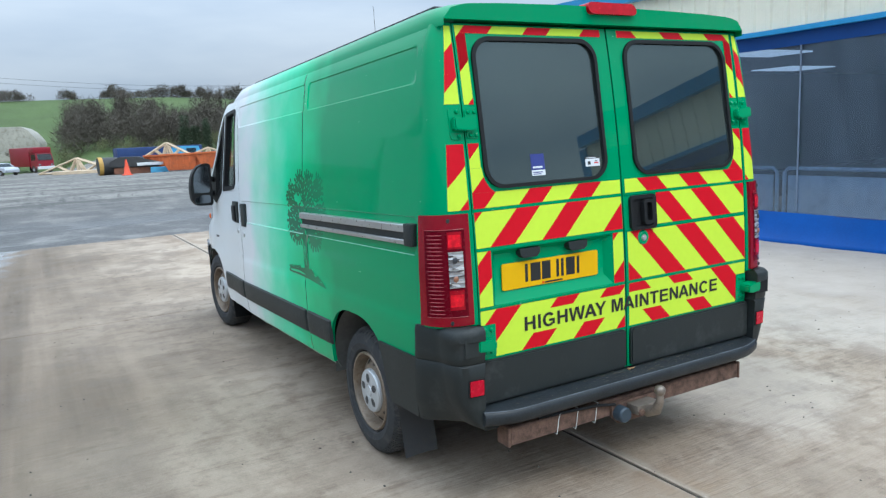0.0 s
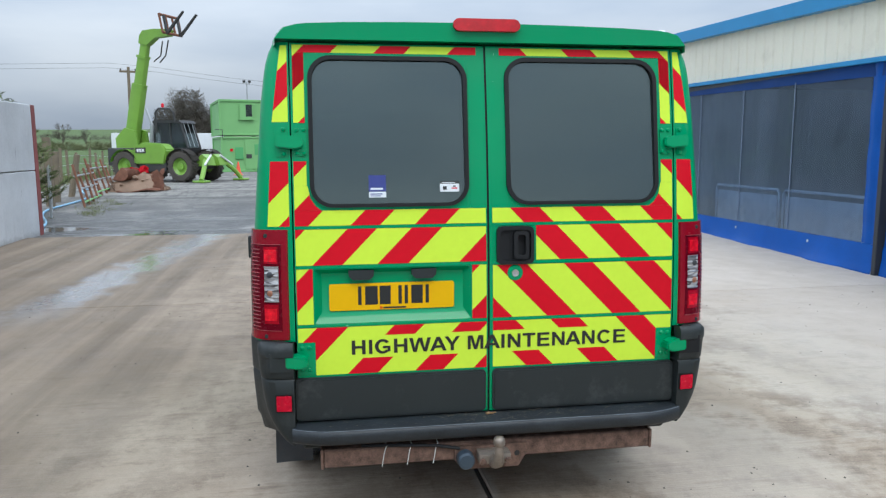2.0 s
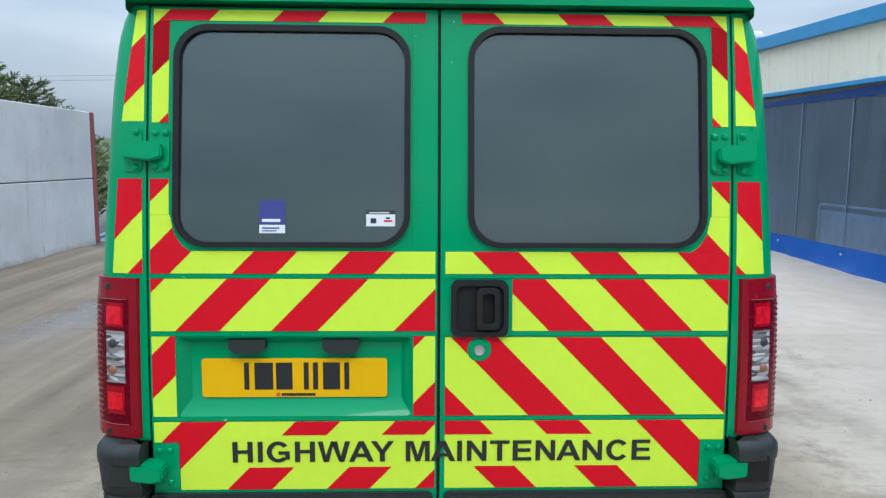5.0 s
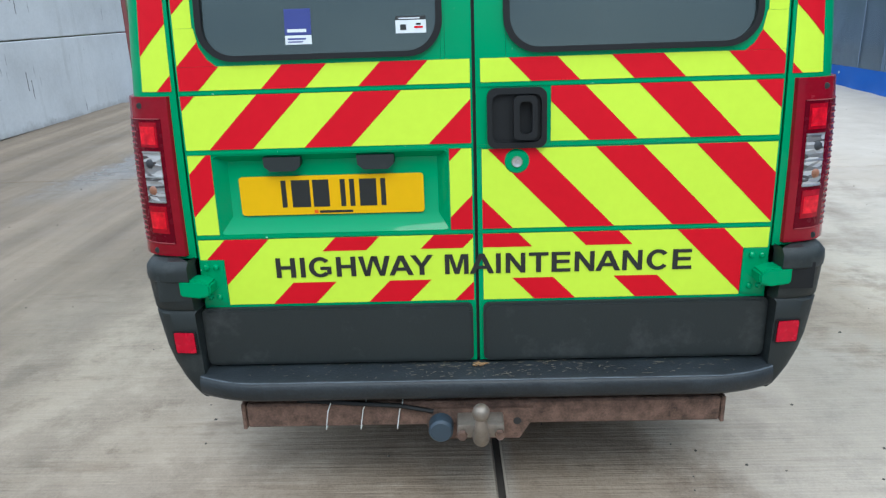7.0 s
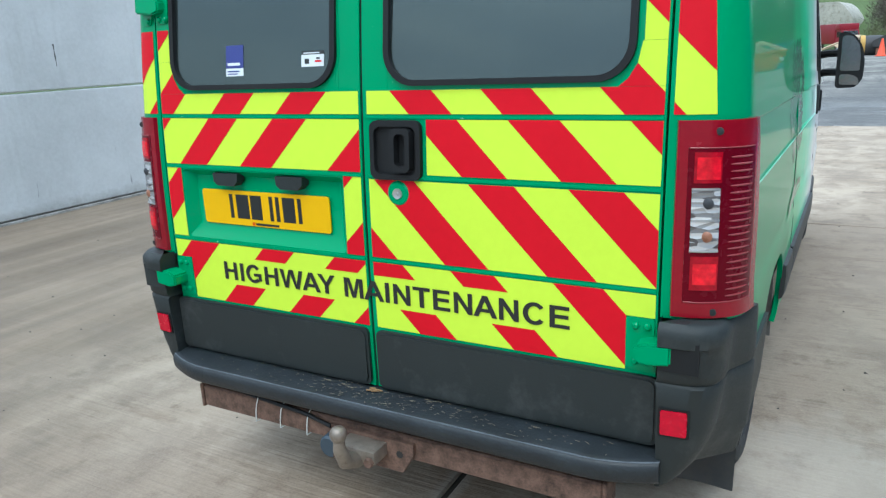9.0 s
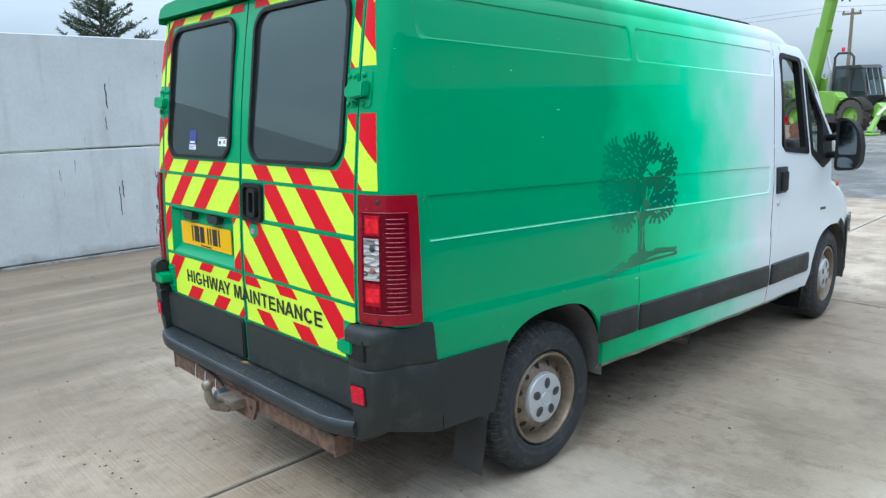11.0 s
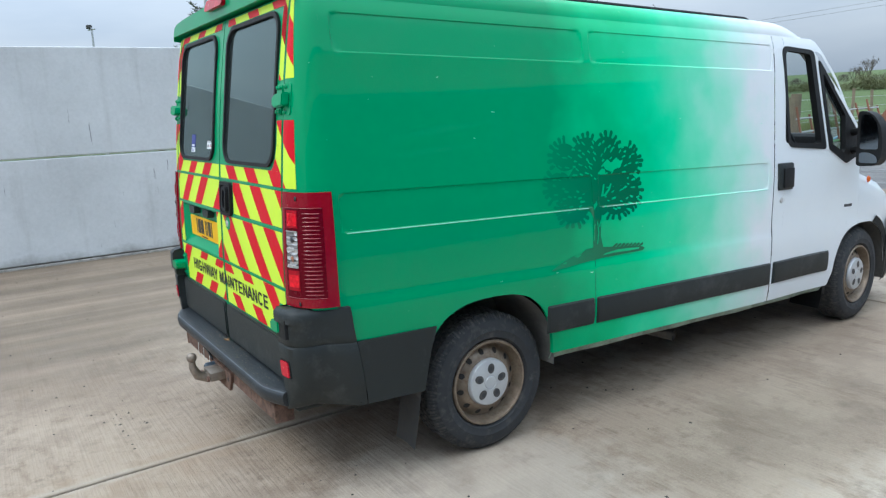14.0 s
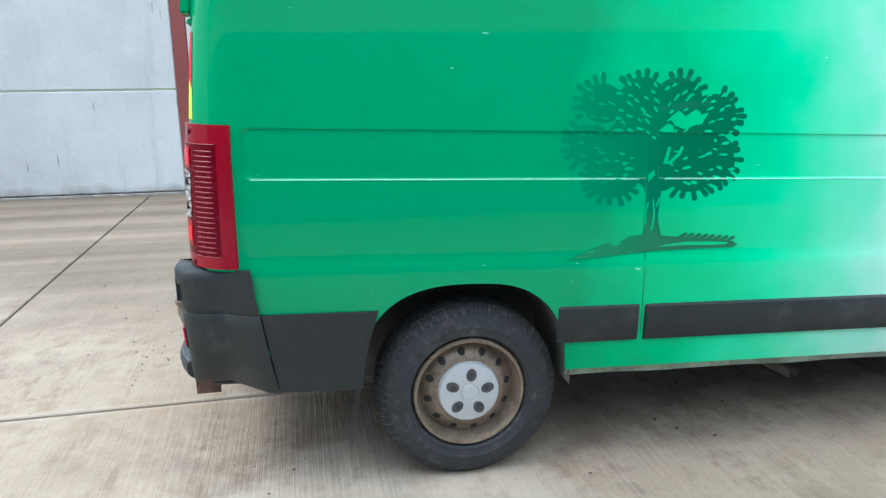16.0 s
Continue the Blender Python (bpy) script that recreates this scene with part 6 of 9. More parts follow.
vpart("mud_smear", prism(bmesh.new(), blob, lambda u, v, d: (u - 0.012, v - 0.004, 0.5235 + d), 0.0, 0.003), surface("dried_mud", (0.24, 0.135, 0.06), 0.9, vary=0.5, big=60, relief=0.5), bumper, "dried orange mud")

rng = random.Random(5)
bm = bmesh.new()
for k in range(260):
    x = rng.gauss(0.05, 0.20) if k < 170 else rng.uniform(-0.7, 0.72)
    y, q = rng.uniform(-0.07, 0.012), rng.uniform(0, 6.28)
    l, w = rng.uniform(0.0015, 0.008) * (2.2 if k % 9 == 0 else 1), rng.uniform(0.0006, 0.0017)
    z = 0.5245 + 0.0025 * rng.random() - max(0.0, -y - 0.015) * 0.155
    ca, sa = math.cos(q), math.sin(q)
    bm.faces.new([bm.verts.new((x + ca * u * l - sa * v * w, y + sa * u * l * 0.5 + ca * v * w, z)) for u, v in ((-1, -1), (1, -1), (1, 1), (-1, 1))])
straw = vpart("straw_bits", bm, surface("dry_straw", (0.21, 0.18, 0.13), 0.9, relief=0.0), bumper, "dry straw and dirt on the step")
straw["kind"] = "stuff"

# third brake lamp
bm = prism(bmesh.new(), rrect(-0.150, 0.130, 2.118, 2.170, 0.0255, 8), lambda u, v, d: (u, 0.120 - d + 0.3 * (v - 2.124), v + 0.006), -0.04, 0.034)
bmesh.ops.bevel(bm, geom=[e for e in bm.edges if e.calc_face_angle(0) > 1.0], offset=0.014, segments=4, affect="EDGES")
vpart("high_brake_lamp", bm, M["brake"], None, "red high-level brake lamp")

# wheels
WHEEL_R, HUB_Z = 0.331, 0.343


def wheel(s, y, steer=0.0):
    prof = [(0.200, -0.165), (0.206, -0.02), (0.214, -0.006), (0.221, 0.002), (0.227, 0.001), (0.252, 0.009), (0.258, 0.007), (0.282, 0.006), (0.299, -0.001), (0.302, -0.006), (0.313, -0.013), (0.322, -0.024), (0.3265, -0.036), (0.328, -0.10), (0.3265, -0.16), (0.308, -0.185), (0.265, -0.19), (0.200, -0.165)]
    bm = lathe(bmesh.new(), prof, (s * 0.930, y, HUB_Z), "x", 64, s)
    w = part("wheel", bm, M["tyre"], van, "worn black tyre on a steel rim")
    bm = bmesh.new()
    n = 62
    for k in range(n):
        a = 2 * math.pi * k / n
        # four rows of tread blocks, staggered, then chunky shoulder lugs
        for row, dx in enumerate((-0.050, -0.083, -0.118, -0.150)):
            c = a + (row % 2) * math.pi / n
            tx, up = Vector((0, -math.sin(c), math.cos(c))), Vector((0, math.cos(c), math.sin(c)))
            p = Vector((s * (0.93 + dx), y, HUB_Z)) + up * 0.3265
            v = [bm.verts.new(p + sx * Vector((0.0135, 0, 0)) + st * tx * 0.0125 + up * (0.0048 * su)) for su in (0, 1) for sx in (-1, 1) for st in (-1, 1)]
            for f in ((4, 5, 7, 6), (0, 4, 6, 2), (1, 3, 7, 5), (0, 1, 5, 4), (2, 6, 7, 3)):
                bm.faces.new([v[i] for i in f])
        for d, g in ((0.0, 0.66), (0.5, 0.40)):
            p, q = 2 * math.pi * (k + d) / n, 2 * math.pi * (k + d + g * 0.5) / n
            ring_at = [(0.296, -0.0005), (0.306, -0.0048), (0.318, -0.0150), (0.3312, -0.034)] if d == 0 else [(0.311, -0.0085), (0.3195, -0.0160), (0.3312, -0.034)]
            rows = [[bm.verts.new((s * (0.930 + e), y + r * math.cos(t), HUB_Z + r * math.sin(t))) for r, e in ring_at] for t in (p, q)]
            ends = [[bm.verts.new((s * (0.930 + e - 0.006), y + (r - 0.006) * math.cos(t), HUB_Z + (r - 0.006) * math.sin(t))) for r, e in ring_at] for t in (p, q)]
            for j in range(len(ring_at) - 1):
                bm.faces.new((rows[0][j], rows[1][j], rows[1][j + 1], rows[0][j + 1]))
                for e in (0, 1):
                    bm.faces.new((rows[e][j], rows[e][j + 1], ends[e][j + 1], ends[e][j]))
            bm.faces.new((rows[0][0], rows[1][0], ends[1][0], ends[0][0]))
    part("tread", bm, M["tread"], w, smooth=False)
    rim = part("rim", lathe(bmesh.new(), [(0.206, -0.165), (0.202, -0.03), (0.206, -0.008), (0.201, 0.000), (0.193, -0.001), (0.187, -0.014), (0.183, -0.048), (0.176, -0.060), (0.169, -0.057), (0.160, -0.046), (0.136, -0.030), (0.124, -0.025), (0.112, -0.026), (0.06, -0.026), (0.0, -0.026)], (s * 0.930, y, HUB_Z), "x", 48, s), M["rim"], w, "rust-stained steel rim")

    def oval(r, depth, slope, ang, long, wide, n=14):
        """Oval patch on the wheel's face: along the radius by long, across it by wide."""
        bm = bmesh.new()
        rad, tan = Vector((0, math.cos(ang), math.sin(ang))), Vector((0, -math.sin(ang), math.cos(ang)))
        mid = Vector((s * (0.930 + depth), y, HUB_Z)) + rad * r
        k = 1 / math.hypot(1, slope)
        along = (rad + Vector((s * slope, 0, 0))) * k
        bm.faces.new([bm.verts.new(mid + along * (long * math.cos(2 * math.pi * q / n)) + tan * (wide * math.sin(2 * math.pi * q / n))) for q in range(n)])
        return bm
    # no holes are cut: flat black ovals give the shade inside them
    for k in range(12):
        part("vent_hole", oval(0.150, -0.0370, -0.75, 2 * math.pi * (k + 0.3) / 12, 0.0165, 0.0135), M["under"], rim, smooth=False)
    cap = part("hub_trim", lathe(bmesh.new(), [(0.114, -0.028), (0.113, -0.013), (0.108, -0.006), (0.100, -0.004), (0.036, -0.001), (0.033, -0.004), (0.031, -0.004), (0.028, 0.001), (0.0, 0.002)], (s * 0.930, y, HUB_Z), "x", 40, s), M["cap"], w, "silver hub trim with five holes")
    for k in range(5):
        ang = 2 * math.pi * k / 5 + math.pi / 2 - 0.1
        # each well is a flat oval in the dark grey of its shade
        well = part("nut_well", oval(0.068, -0.0012, -0.05, ang, 0.0250, 0.0195), M["well"], cap, smooth=False)
        part("nut", oval(0.065, -0.0004, -0.05, ang + 0.05, 0.0135, 0.0120, 6), M["post_grey"], well, smooth=False)
    if steer:
        mid = Vector((s * 0.85, y, HUB_Z))
        w.matrix_world = Matrix.Translation(mid) @ Matrix.Rotation(radians(steer), 4, "Z") @ Matrix.Translation(-mid)
    return w


for s in (-1, 1):
    for y in (0.934, 4.165):
        wheel(s, y, 5.0 if y > 2 else 0.0)
        yc, half = (0.915, 0.385) if y < 2 else (4.16, 0.415)
        bm = bmesh.new()
        n = 24
        grid(bm, n + 1, 2, lambda i, j: (s * (0.55 if j else 0.962), yc + half * math.cos(math.pi * i / n), 0.40 + (0.42 if y < 2 else 0.475) * math.sin(math.pi * i / n) ** 0.75))
        grid(bm, 2, 2, lambda i, j: (s * 0.56, yc - half + 2 * half * i, 0.30 + 0.52 * j))
        vpart("wheel_liner", bm, M["liner"], None, "black wheel-arch liner")
    bm = bmesh.new()
    grid(bm, 5, 7, lambda i, j: (s * (0.775 + 0.175 * i / 4), 0.555 - 0.055 * (j / 6) ** 1.4 + 0.006 * math.sin(i), 0.50 - 0.355 * j / 6))
    bmesh.ops.solidify(bm, geom=bm.faces[:], thickness=0.006)
    part("mudflap", bm, M["flap"], van, "grey rubber mudflap")
    bm = bmesh.new()
    grid(bm, 5, 7, lambda i, j: (s * (0.72 + 0.21 * i / 4), 3.745 - 0.05 * (j / 6) ** 1.5, 0.44 - 0.26 * j / 6))
    bmesh.ops.solidify(bm, geom=bm.faces[:], thickness=0.006)
    part("mudflap", bm, M["rubber"], van, "black rubber mudflap")

# underbody, load space, exhaust
vpart("load_floor", box_bm(-0.53, 0.53, 0.10, 4.4, 0.56, 0.60), M["under"])
for s in (-1, 1):
    vpart("load_floor", box_bm(min(s * 0.54, s * 0.94), max(s * 0.54, s * 0.94), 1.31, 3.70, 0.56, 0.60), M["under"])
    vpart("load_floor", box_bm(min(s * 0.54, s * 0.94), max(s * 0.54, s * 0.94), 0.10, 1.31, 0.845, 0.86), M["under"])
    vpart("load_floor", box_bm(min(s * 0.54, s * 0.90), max(s * 0.54, s * 0.90), 3.70, 4.5, 0.885, 0.90), M["under"])
bm = bmesh.new()
box(bm, -0.55, -0.40, 0.15, 4.6, 0.36, 0.52)
box(bm, 0.40, 0.55, 0.15, 4.6, 0.36, 0.52)
box(bm, -0.38, 0.20, 1.7, 3.0, 0.30, 0.52, 0.04, 2)
vpart("chassis", bm, M["under"], None, "black chassis rails and tank")
bm = tube(bmesh.new(), [(-0.75, 0.934, 0.34), (0.75, 0.934, 0.34)], 0.045, 10)
tube(bm, [(-0.75, 4.134, 0.34), (0.75, 4.134, 0.34)], 0.04, 10)
part("axles", bm, M["under"], van)
bm = bmesh.new()
grid(bm, 2, 9, lambda i, j: (-(hw(0.86 + 1.10 * j / 8) - 0.055), 0.24 + 2.70 * i, 0.86 + 1.10 * j / 8))
grid(bm, 2, 9, lambda i, j: ((hw(0.86 + 1.10 * j / 8) - 0.055), 0.24 + 2.70 * i, 0.86 + 1.10 * j / 8))
box(bm, -0.82, 0.82, 2.93, 2.96, 0.61, 1.97)
vpart("load_lining", bm, M["dark"], None, "dark load-bay lining and bulkhead")
bm = bmesh.new()
tube(bm, [(0.30, 1.6, 0.33), (0.52, 2.03, 0.305), (0.66, 2.25, 0.285), (0.86, 2.31, 0.267)], 0.033, 14, caps=False)
tube(bm, [(0.66, 2.25, 0.285), (0.859, 2.3097, 0.267)], 0.028, 14, caps=False)
part("exhaust_pipe", bm, surface("worn_exhaust_steel", (0.17, 0.15, 0.13), 0.45, 0.5, vary=0.4, big=14, relief=0.2), van, "dark side exhaust pipe")
for s in (-1, 1):
    bm = bmesh.new()
    grid(bm, 14, 3, lambda i, j: (s * (0.955 - 0.012 * j), 1.29 + 2.44 * i / 13, 0.468 - 0.022 * j + 0.003 * math.sin(i * 2.2)))
    vpart("sill_flange", bm, M["sill_dirt"], None, "dirty chipped sill flange")

# tow bar
tow = part("tow_bar", box_bm(-0.715, 0.700, -0.034, 0.046, 0.338, 0.416, 0.006, 1), M["rust"], van, "rusty steel tow bar")
for x in (-0.722, 0.706):
    part("end_plate", box_bm(x - 0.006, x + 0.006, -0.037, 0.049, 0.334, 0.420, 0.003, 1), M["rust"], tow)
bm = prism(bmesh.new(), [(-0.17, 0.40), (0.145, 0.40), (0.145, 0.365), (0.105, 0.30), (-0.13, 0.30), (-0.17, 0.34)], lambda u, v, d: (u, -0.035 - d, v), 0.0, 0.014)
part("coupling_plate", bm, M["rust"], tow)
# a dark disc on the plate in place of the shaded hole
part("plate_hole", lathe(bmesh.new(), [(0.0, 0.001), (0.011, 0.001), (0.012, 0.0)], (0.098, -0.0495, 0.358), "y", 12, -1), M["under"], tow)
bm = box_bm(-0.080, 0.056, -0.120, -0.046, 0.346, 0.390, 0.008, 2)
tube(bm, [(-0.012, -0.11, 0.35), (-0.012, -0.166, 0.375), (-0.012, -0.186, 0.42), (-0.012, -0.186, 0.452)], [0.026, 0.024, 0.019, 0.016], 12)
lathe(bm, [(0.0, -0.026), (0.014, -0.022), (0.022, -0.013), (0.025, 0.0), (0.023, 0.011), (0.016, 0.02), (0.0, 0.025)], (-0.012, -0.186, 0.470), "z", 16)
part("tow_ball", bm, M["steel"], tow, "worn steel tow ball")
for x in (-0.066, 0.043):
    part("bolt", lathe(bmesh.new(), [(0.0, 0.012), (0.014, 0.012), (0.016, 0.0)], (x, -0.125, 0.362), "y", 6, -1), M["rust"], tow)
part("socket", lathe(bmesh.new(), [(0.0, 0.052), (0.030, 0.052), (0.036, 0.044), (0.037, 0.0), (0.0, 0.0)], (-0.128, -0.046, 0.352), "y", 20, -1), surface("blue_black_socket", (0.035, 0.055, 0.075), 0.5, relief=0.1), tow, "blue-black trailer socket")
part("cable", tube(bmesh.new(), [(-0.15, -0.05, 0.395), (-0.25, -0.044, 0.412), (-0.40, -0.038, 0.420), (-0.56, -0.02, 0.422)], 0.007, 6), M["rubber"], tow)
for x in (-0.47, -0.365, -0.255):
    bm = bmesh.new()
    pts = [(x - 0.006, -0.038, 0.332), (x - 0.001, -0.040, 0.365), (x + 0.004, -0.039, 0.395), (x + 0.014, -0.038, 0.421), (x + 0.010, 0.052, 0.422), (x, 0.052, 0.332), (x - 0.006, -0.038, 0.332)]
    tube(bm, pts, 0.0018, 5)
    part("cable_tie", bm, M["barrier"], tow, "white cable tie")

# front end, screen, cab
SEC = [(4.062, 1.30, 0.989), (4.25, 1.265, 0.987), (4.45, 1.21, 0.972), (4.65, 1.13, 0.935), (4.82, 1.03, 0.88), (4.94, 0.93, 0.82), (5.01, 0.82, 0.78), (5.03, 0.66, 0.75)]
prof = [(0.0, 0.0), (0.35, -0.006), (0.65, -0.02), (0.85, -0.055), (0.95, -0.10), (0.99, -0.16), (1.0, -0.24), (1.0, -0.40), (1.0, -0.60), (1.0, -0.90)]
half_p = [(u, dz) for u, dz in prof]
full_p = [(-u, dz) for u, dz in half_p[:0:-1]] + half_p


def nose(i, j):
    y, top, w = SEC[i]
    u, dz = full_p[j]
    z = max(top + dz, 0.44)
    x = u * w
    if abs(u) >= 1.0:
        z = max(z, sill(y) if y < 4.56 else 0.44)
        x = math.copysign(min(w, hw(z) + 0.002), u)
    return (x, y, z)


bm = bmesh.new()
fine = []
for (a, t0, w0), (b, t1, w1) in zip(SEC, SEC[1:]):
    fine += [(a + (b - a) * k / 4, t0 + (t1 - t0) * k / 4, w0 + (w1 - w0) * k / 4) for k in range(4)]
SEC = fine + [SEC[-1]]
grid(bm, len(SEC), len(full_p), nose)
clean(bm)
vpart("bonnet", bm, M["paint"], None, "white bonnet and front wings", sharp=50)
bm = bmesh.new()
ring_pts = [(-0.966, 4.555), (-0.930, 4.70), (-0.868, 4.86), (-0.80, 4.98), (-0.6, 5.05), (0.0, 5.08), (0.6, 5.05), (0.80, 4.98), (0.868, 4.86), (0.930, 4.70), (0.966, 4.555)]
grid(bm, len(ring_pts), 5, lambda i, j: (ring_pts[i][0] * (1, 1.006, 1.006, 1.0, 0.97)[j], ring_pts[i][1], (0.86, 0.83, 0.60, 0.45, 0.38)[j]))
vpart("front_bumper", bm, M["plastic"], None, "dark grey front bumper", sharp=50)
for s in (-1, 1):
    bm = bmesh.new()
    pts = [(4.16 + 0.405 * math.cos(a), 0.40 + 0.465 * math.sin(a) ** 0.74) for a in span(0.02, 1.25, 12)]
    grid(bm, len(pts), 2, lambda i, j: (s * (0.990 - 0.11 * max(0.0, pts[i][0] + 0.05 * j - 4.25) ** 1.3), pts[i][0] + 0.05 * j, pts[i][1] + 0.045 * j))
    bmesh.ops.solidify(bm, geom=bm.faces[:], thickness=0.012)
    vpart("arch_trim", bm, M["plastic"], None, "dark grey arch trim")
    vpart("headlamp", prism(bmesh.new(), [(4.70, 0.90), (4.93, 0.80), (4.90, 0.72), (4.70, 0.75)], lambda u, v, d: (s * (0.972 - (u - 4.6) * 0.42 + d), u, v), 0.0, 0.02), M["tail_clear"], None, "clear headlamp")
    vpart("indicator", lathe(bmesh.new(), [(0.0, 0.012), (0.016, 0.010), (0.024, 0.0)], (s * 0.985, 4.19, 1.155), "x", 14, s), M["orange"], None, "orange side indicator")
    # door mirror: a D-shaped head on two stubs
    w0, w1 = (1.075, 1.238) if s > 0 else (1.020, 1.200)
    head = round_poly([(w0, 1.262), (w1 - 0.045, 1.268), (w1 - 0.005, 1.315), (w1, 1.42), (w1 - 0.018, 1.52), (w1 - 0.060, 1.585), (w1 - 0.110, 1.612), (w0, 1.614)], (0.03, 0.05, 0.1, 0.2, 0.15, 0.1, 0.1, 0.03), 5)
    bm = prism(bmesh.new(), head, lambda u, v, d: (s * u, 3.83 + d, v), 0.0, 0.09)
    bmesh.ops.bevel(bm, geom=[e for e in bm.edges if e.calc_face_angle(0) > 1.0], offset=0.028, segments=3, affect="EDGES")
    mr = vpart("door_mirror", bm, M["rubber"], None, "large black door mirror")
    for z0, z1, r in ((1.372, 1.592, 0.12), (1.285, 1.352, 0.03)):
        gl = round_poly([(w0 + 0.022, z0), (w1 - 0.026, z0), (w1 - 0.026, z0 + 0.4 * (z1 - z0)), (w1 - 0.040, z0 + 0.75 * (z1 - z0)), (w1 - 0.085, z1), (w0 + 0.022, z1)], (0.02, 0.015, 0.05, 0.05, 0.05, 0.02), 4)
        vpart("mirror_glass", prism(bmesh.new(), gl, lambda u, v, d: (s * u, 3.829 - d, v), 0.0, 0.004), M["mirror"], mr, "mirror glass")
    for z in (1.365, 1.485):
        vpart("arm", tube(bmesh.new(), [(s * 0.96, 3.97, z - 0.01), (s * 1.02, 3.94, z), (s * (w0 + 0.03), 3.89, z)], 0.024, 8), M["rubber"], mr)
    # windscreen pillars
    vpart("screen_pillar", tube(bmesh.new(), [(s * 0.845, 3.46, 2.045), (s * 0.872, 3.54, 1.985), (s * 0.912, 3.78, 1.755), (s * 0.943, 4.075, 1.46), (s * 0.962, 4.22, 1.30)], 0.037, 10), M["paint"], None, "white screen pillar")
bm = bmesh.new()
grid(bm, 11, 6, lambda i, j: ((i - 5) / 5 * (0.87 + 0.085 * j / 5), 3.48 + 0.76 * j / 5 + 0.10 * (1 - ((i - 5) / 5) ** 2), 2.06 - 0.77 * j / 5))
screen = vpart("windscreen", bm, M["cab_glass"], None, "clear windscreen")
screen.visible_shadow = False
bm = bmesh.new()
grid(bm, 9, 8, lambda i, j: ((i - 4) / 4 * 0.93, 3.78 + 0.5 * (1 - math.cos(j / 7 * 1.57)), 1.02 + 0.27 * math.sin(j / 7 * 1.57) + 0.03 * math.sin(i * 1.9) * math.sin(j * 0.45)))
grid(bm, 2, 2, lambda i, j: (-0.93 + 1.86 * i, 3.78, 0.6 + 0.42 * j))
vpart("dashboard", bm, M["dark"], None, "dark grey dashboard", sharp=60)
wheel_pts = [(0.43 + 0.19 * math.cos(a), 3.86 - 0.10 * math.sin(a), 1.40 + 0.165 * math.sin(a)) for a in span(0, 2 * math.pi, 24)]
vpart("steering_wheel", tube(bmesh.new(), wheel_pts, 0.016, 8), M["rubber"], None, "black steering wheel")
bm = box_bm(0.14, 0.72, 4.00, 4.22, 1.24, 1.47, 0.05, 3)
vpart("instrument_hood", bm, M["dark"], None, "dark instrument hood")
vpart("steering_column", tube(bmesh.new(), [(0.43, 3.86, 1.37), (0.43, 4.1, 1.22)], 0.05, 10), M["dark"], None, "dark steering column")
for x in (-0.42, 0.42):
    vpart("sun_visor", box_bm(x - 0.22, x + 0.22, 3.62, 3.66, 1.88, 2.03, 0.015, 2), M["dark"], None, "dark folded sun visor")
for x in (-0.66, -0.30, 0.45):
    bm = box_bm(x - 0.23, x + 0.23, 3.02, 3.52, 0.86, 1.0, 0.04, 2)
    box(bm, x - 0.22, x + 0.22, 3.0, 3.12, 0.95, 1.62, 0.05, 2)
    st = vpart("cab_seat", bm, M["seat"], None, "grey cloth seat")
    vpart("headrest", box_bm(x - 0.13, x + 0.13, 3.02, 3.10, 1.66, 1.83, 0.035, 2), M["seat"], st)
vpart("aerial", tube(bmesh.new(), [(0.0, 2.57, 2.22), (0.0, 2.575, 2.45), (0.0, 2.585, 2.66)], [0.0025, 0.0018, 0.0012], 6), M["black"], None, "thin whip aerial")
vpart("aerial", tube(bmesh.new(), [(0.0, 3.28, 2.24), (0.0, 3.19, 2.285), (0.0, 3.10, 2.36)], [0.005, 0.003, 0.002], 6), M["black"], None, "short roof aerial")
for s in (1, -1):
    vpart("model_badge", prism(bmesh.new(), rect(3.88, 3.975, 0.985, 1.003), lambda u, v, d: (s * (hw(v) + d), u, v), 0.0, 0.002), M["post_grey"], None, "small grey badge bar")

# tree artwork on both flanks: u, v in hundredths of the picture, from its lower left corner
def art_point(s, u, v, d):
    y = 1.262 + 0.00655 * u
    z = 0.884 + 0.00627 * v
    x, _, _ = flank(1, y, z)
    return (s * (x + d), y, z)


def finger(cx, cy, ang, length, width, blunt=0.9):
    """A blunt finger leaf, narrow at its foot."""
    ca, sa = math.cos(ang), math.sin(ang)
    pts = [(0, 0.30), (0.45, 0.42), (0.75, 0.5), (0.93, 0.42 * blunt), (1.0, 0.12), (1.0, -0.12), (0.93, -0.42 * blunt), (0.75, -0.5), (0.45, -0.42), (0, -0.30)]
    return [(cx + ca * a * length - sa * b * width, cy + sa * a * length + ca * b * width) for a, b in pts]


# where the pressed panels have their edges
U_CUTS = [(y - 1.262) / 0.00655 for y in (1.5405, 1.545, 1.5495, 1.5805, 1.585, 1.5895)]
V_CUTS = [(z - 0.884) / 0.00627 for z in (1.1595, 1.1645, 1.24, 1.3135, 1.3185, 1.40, 1.48)]

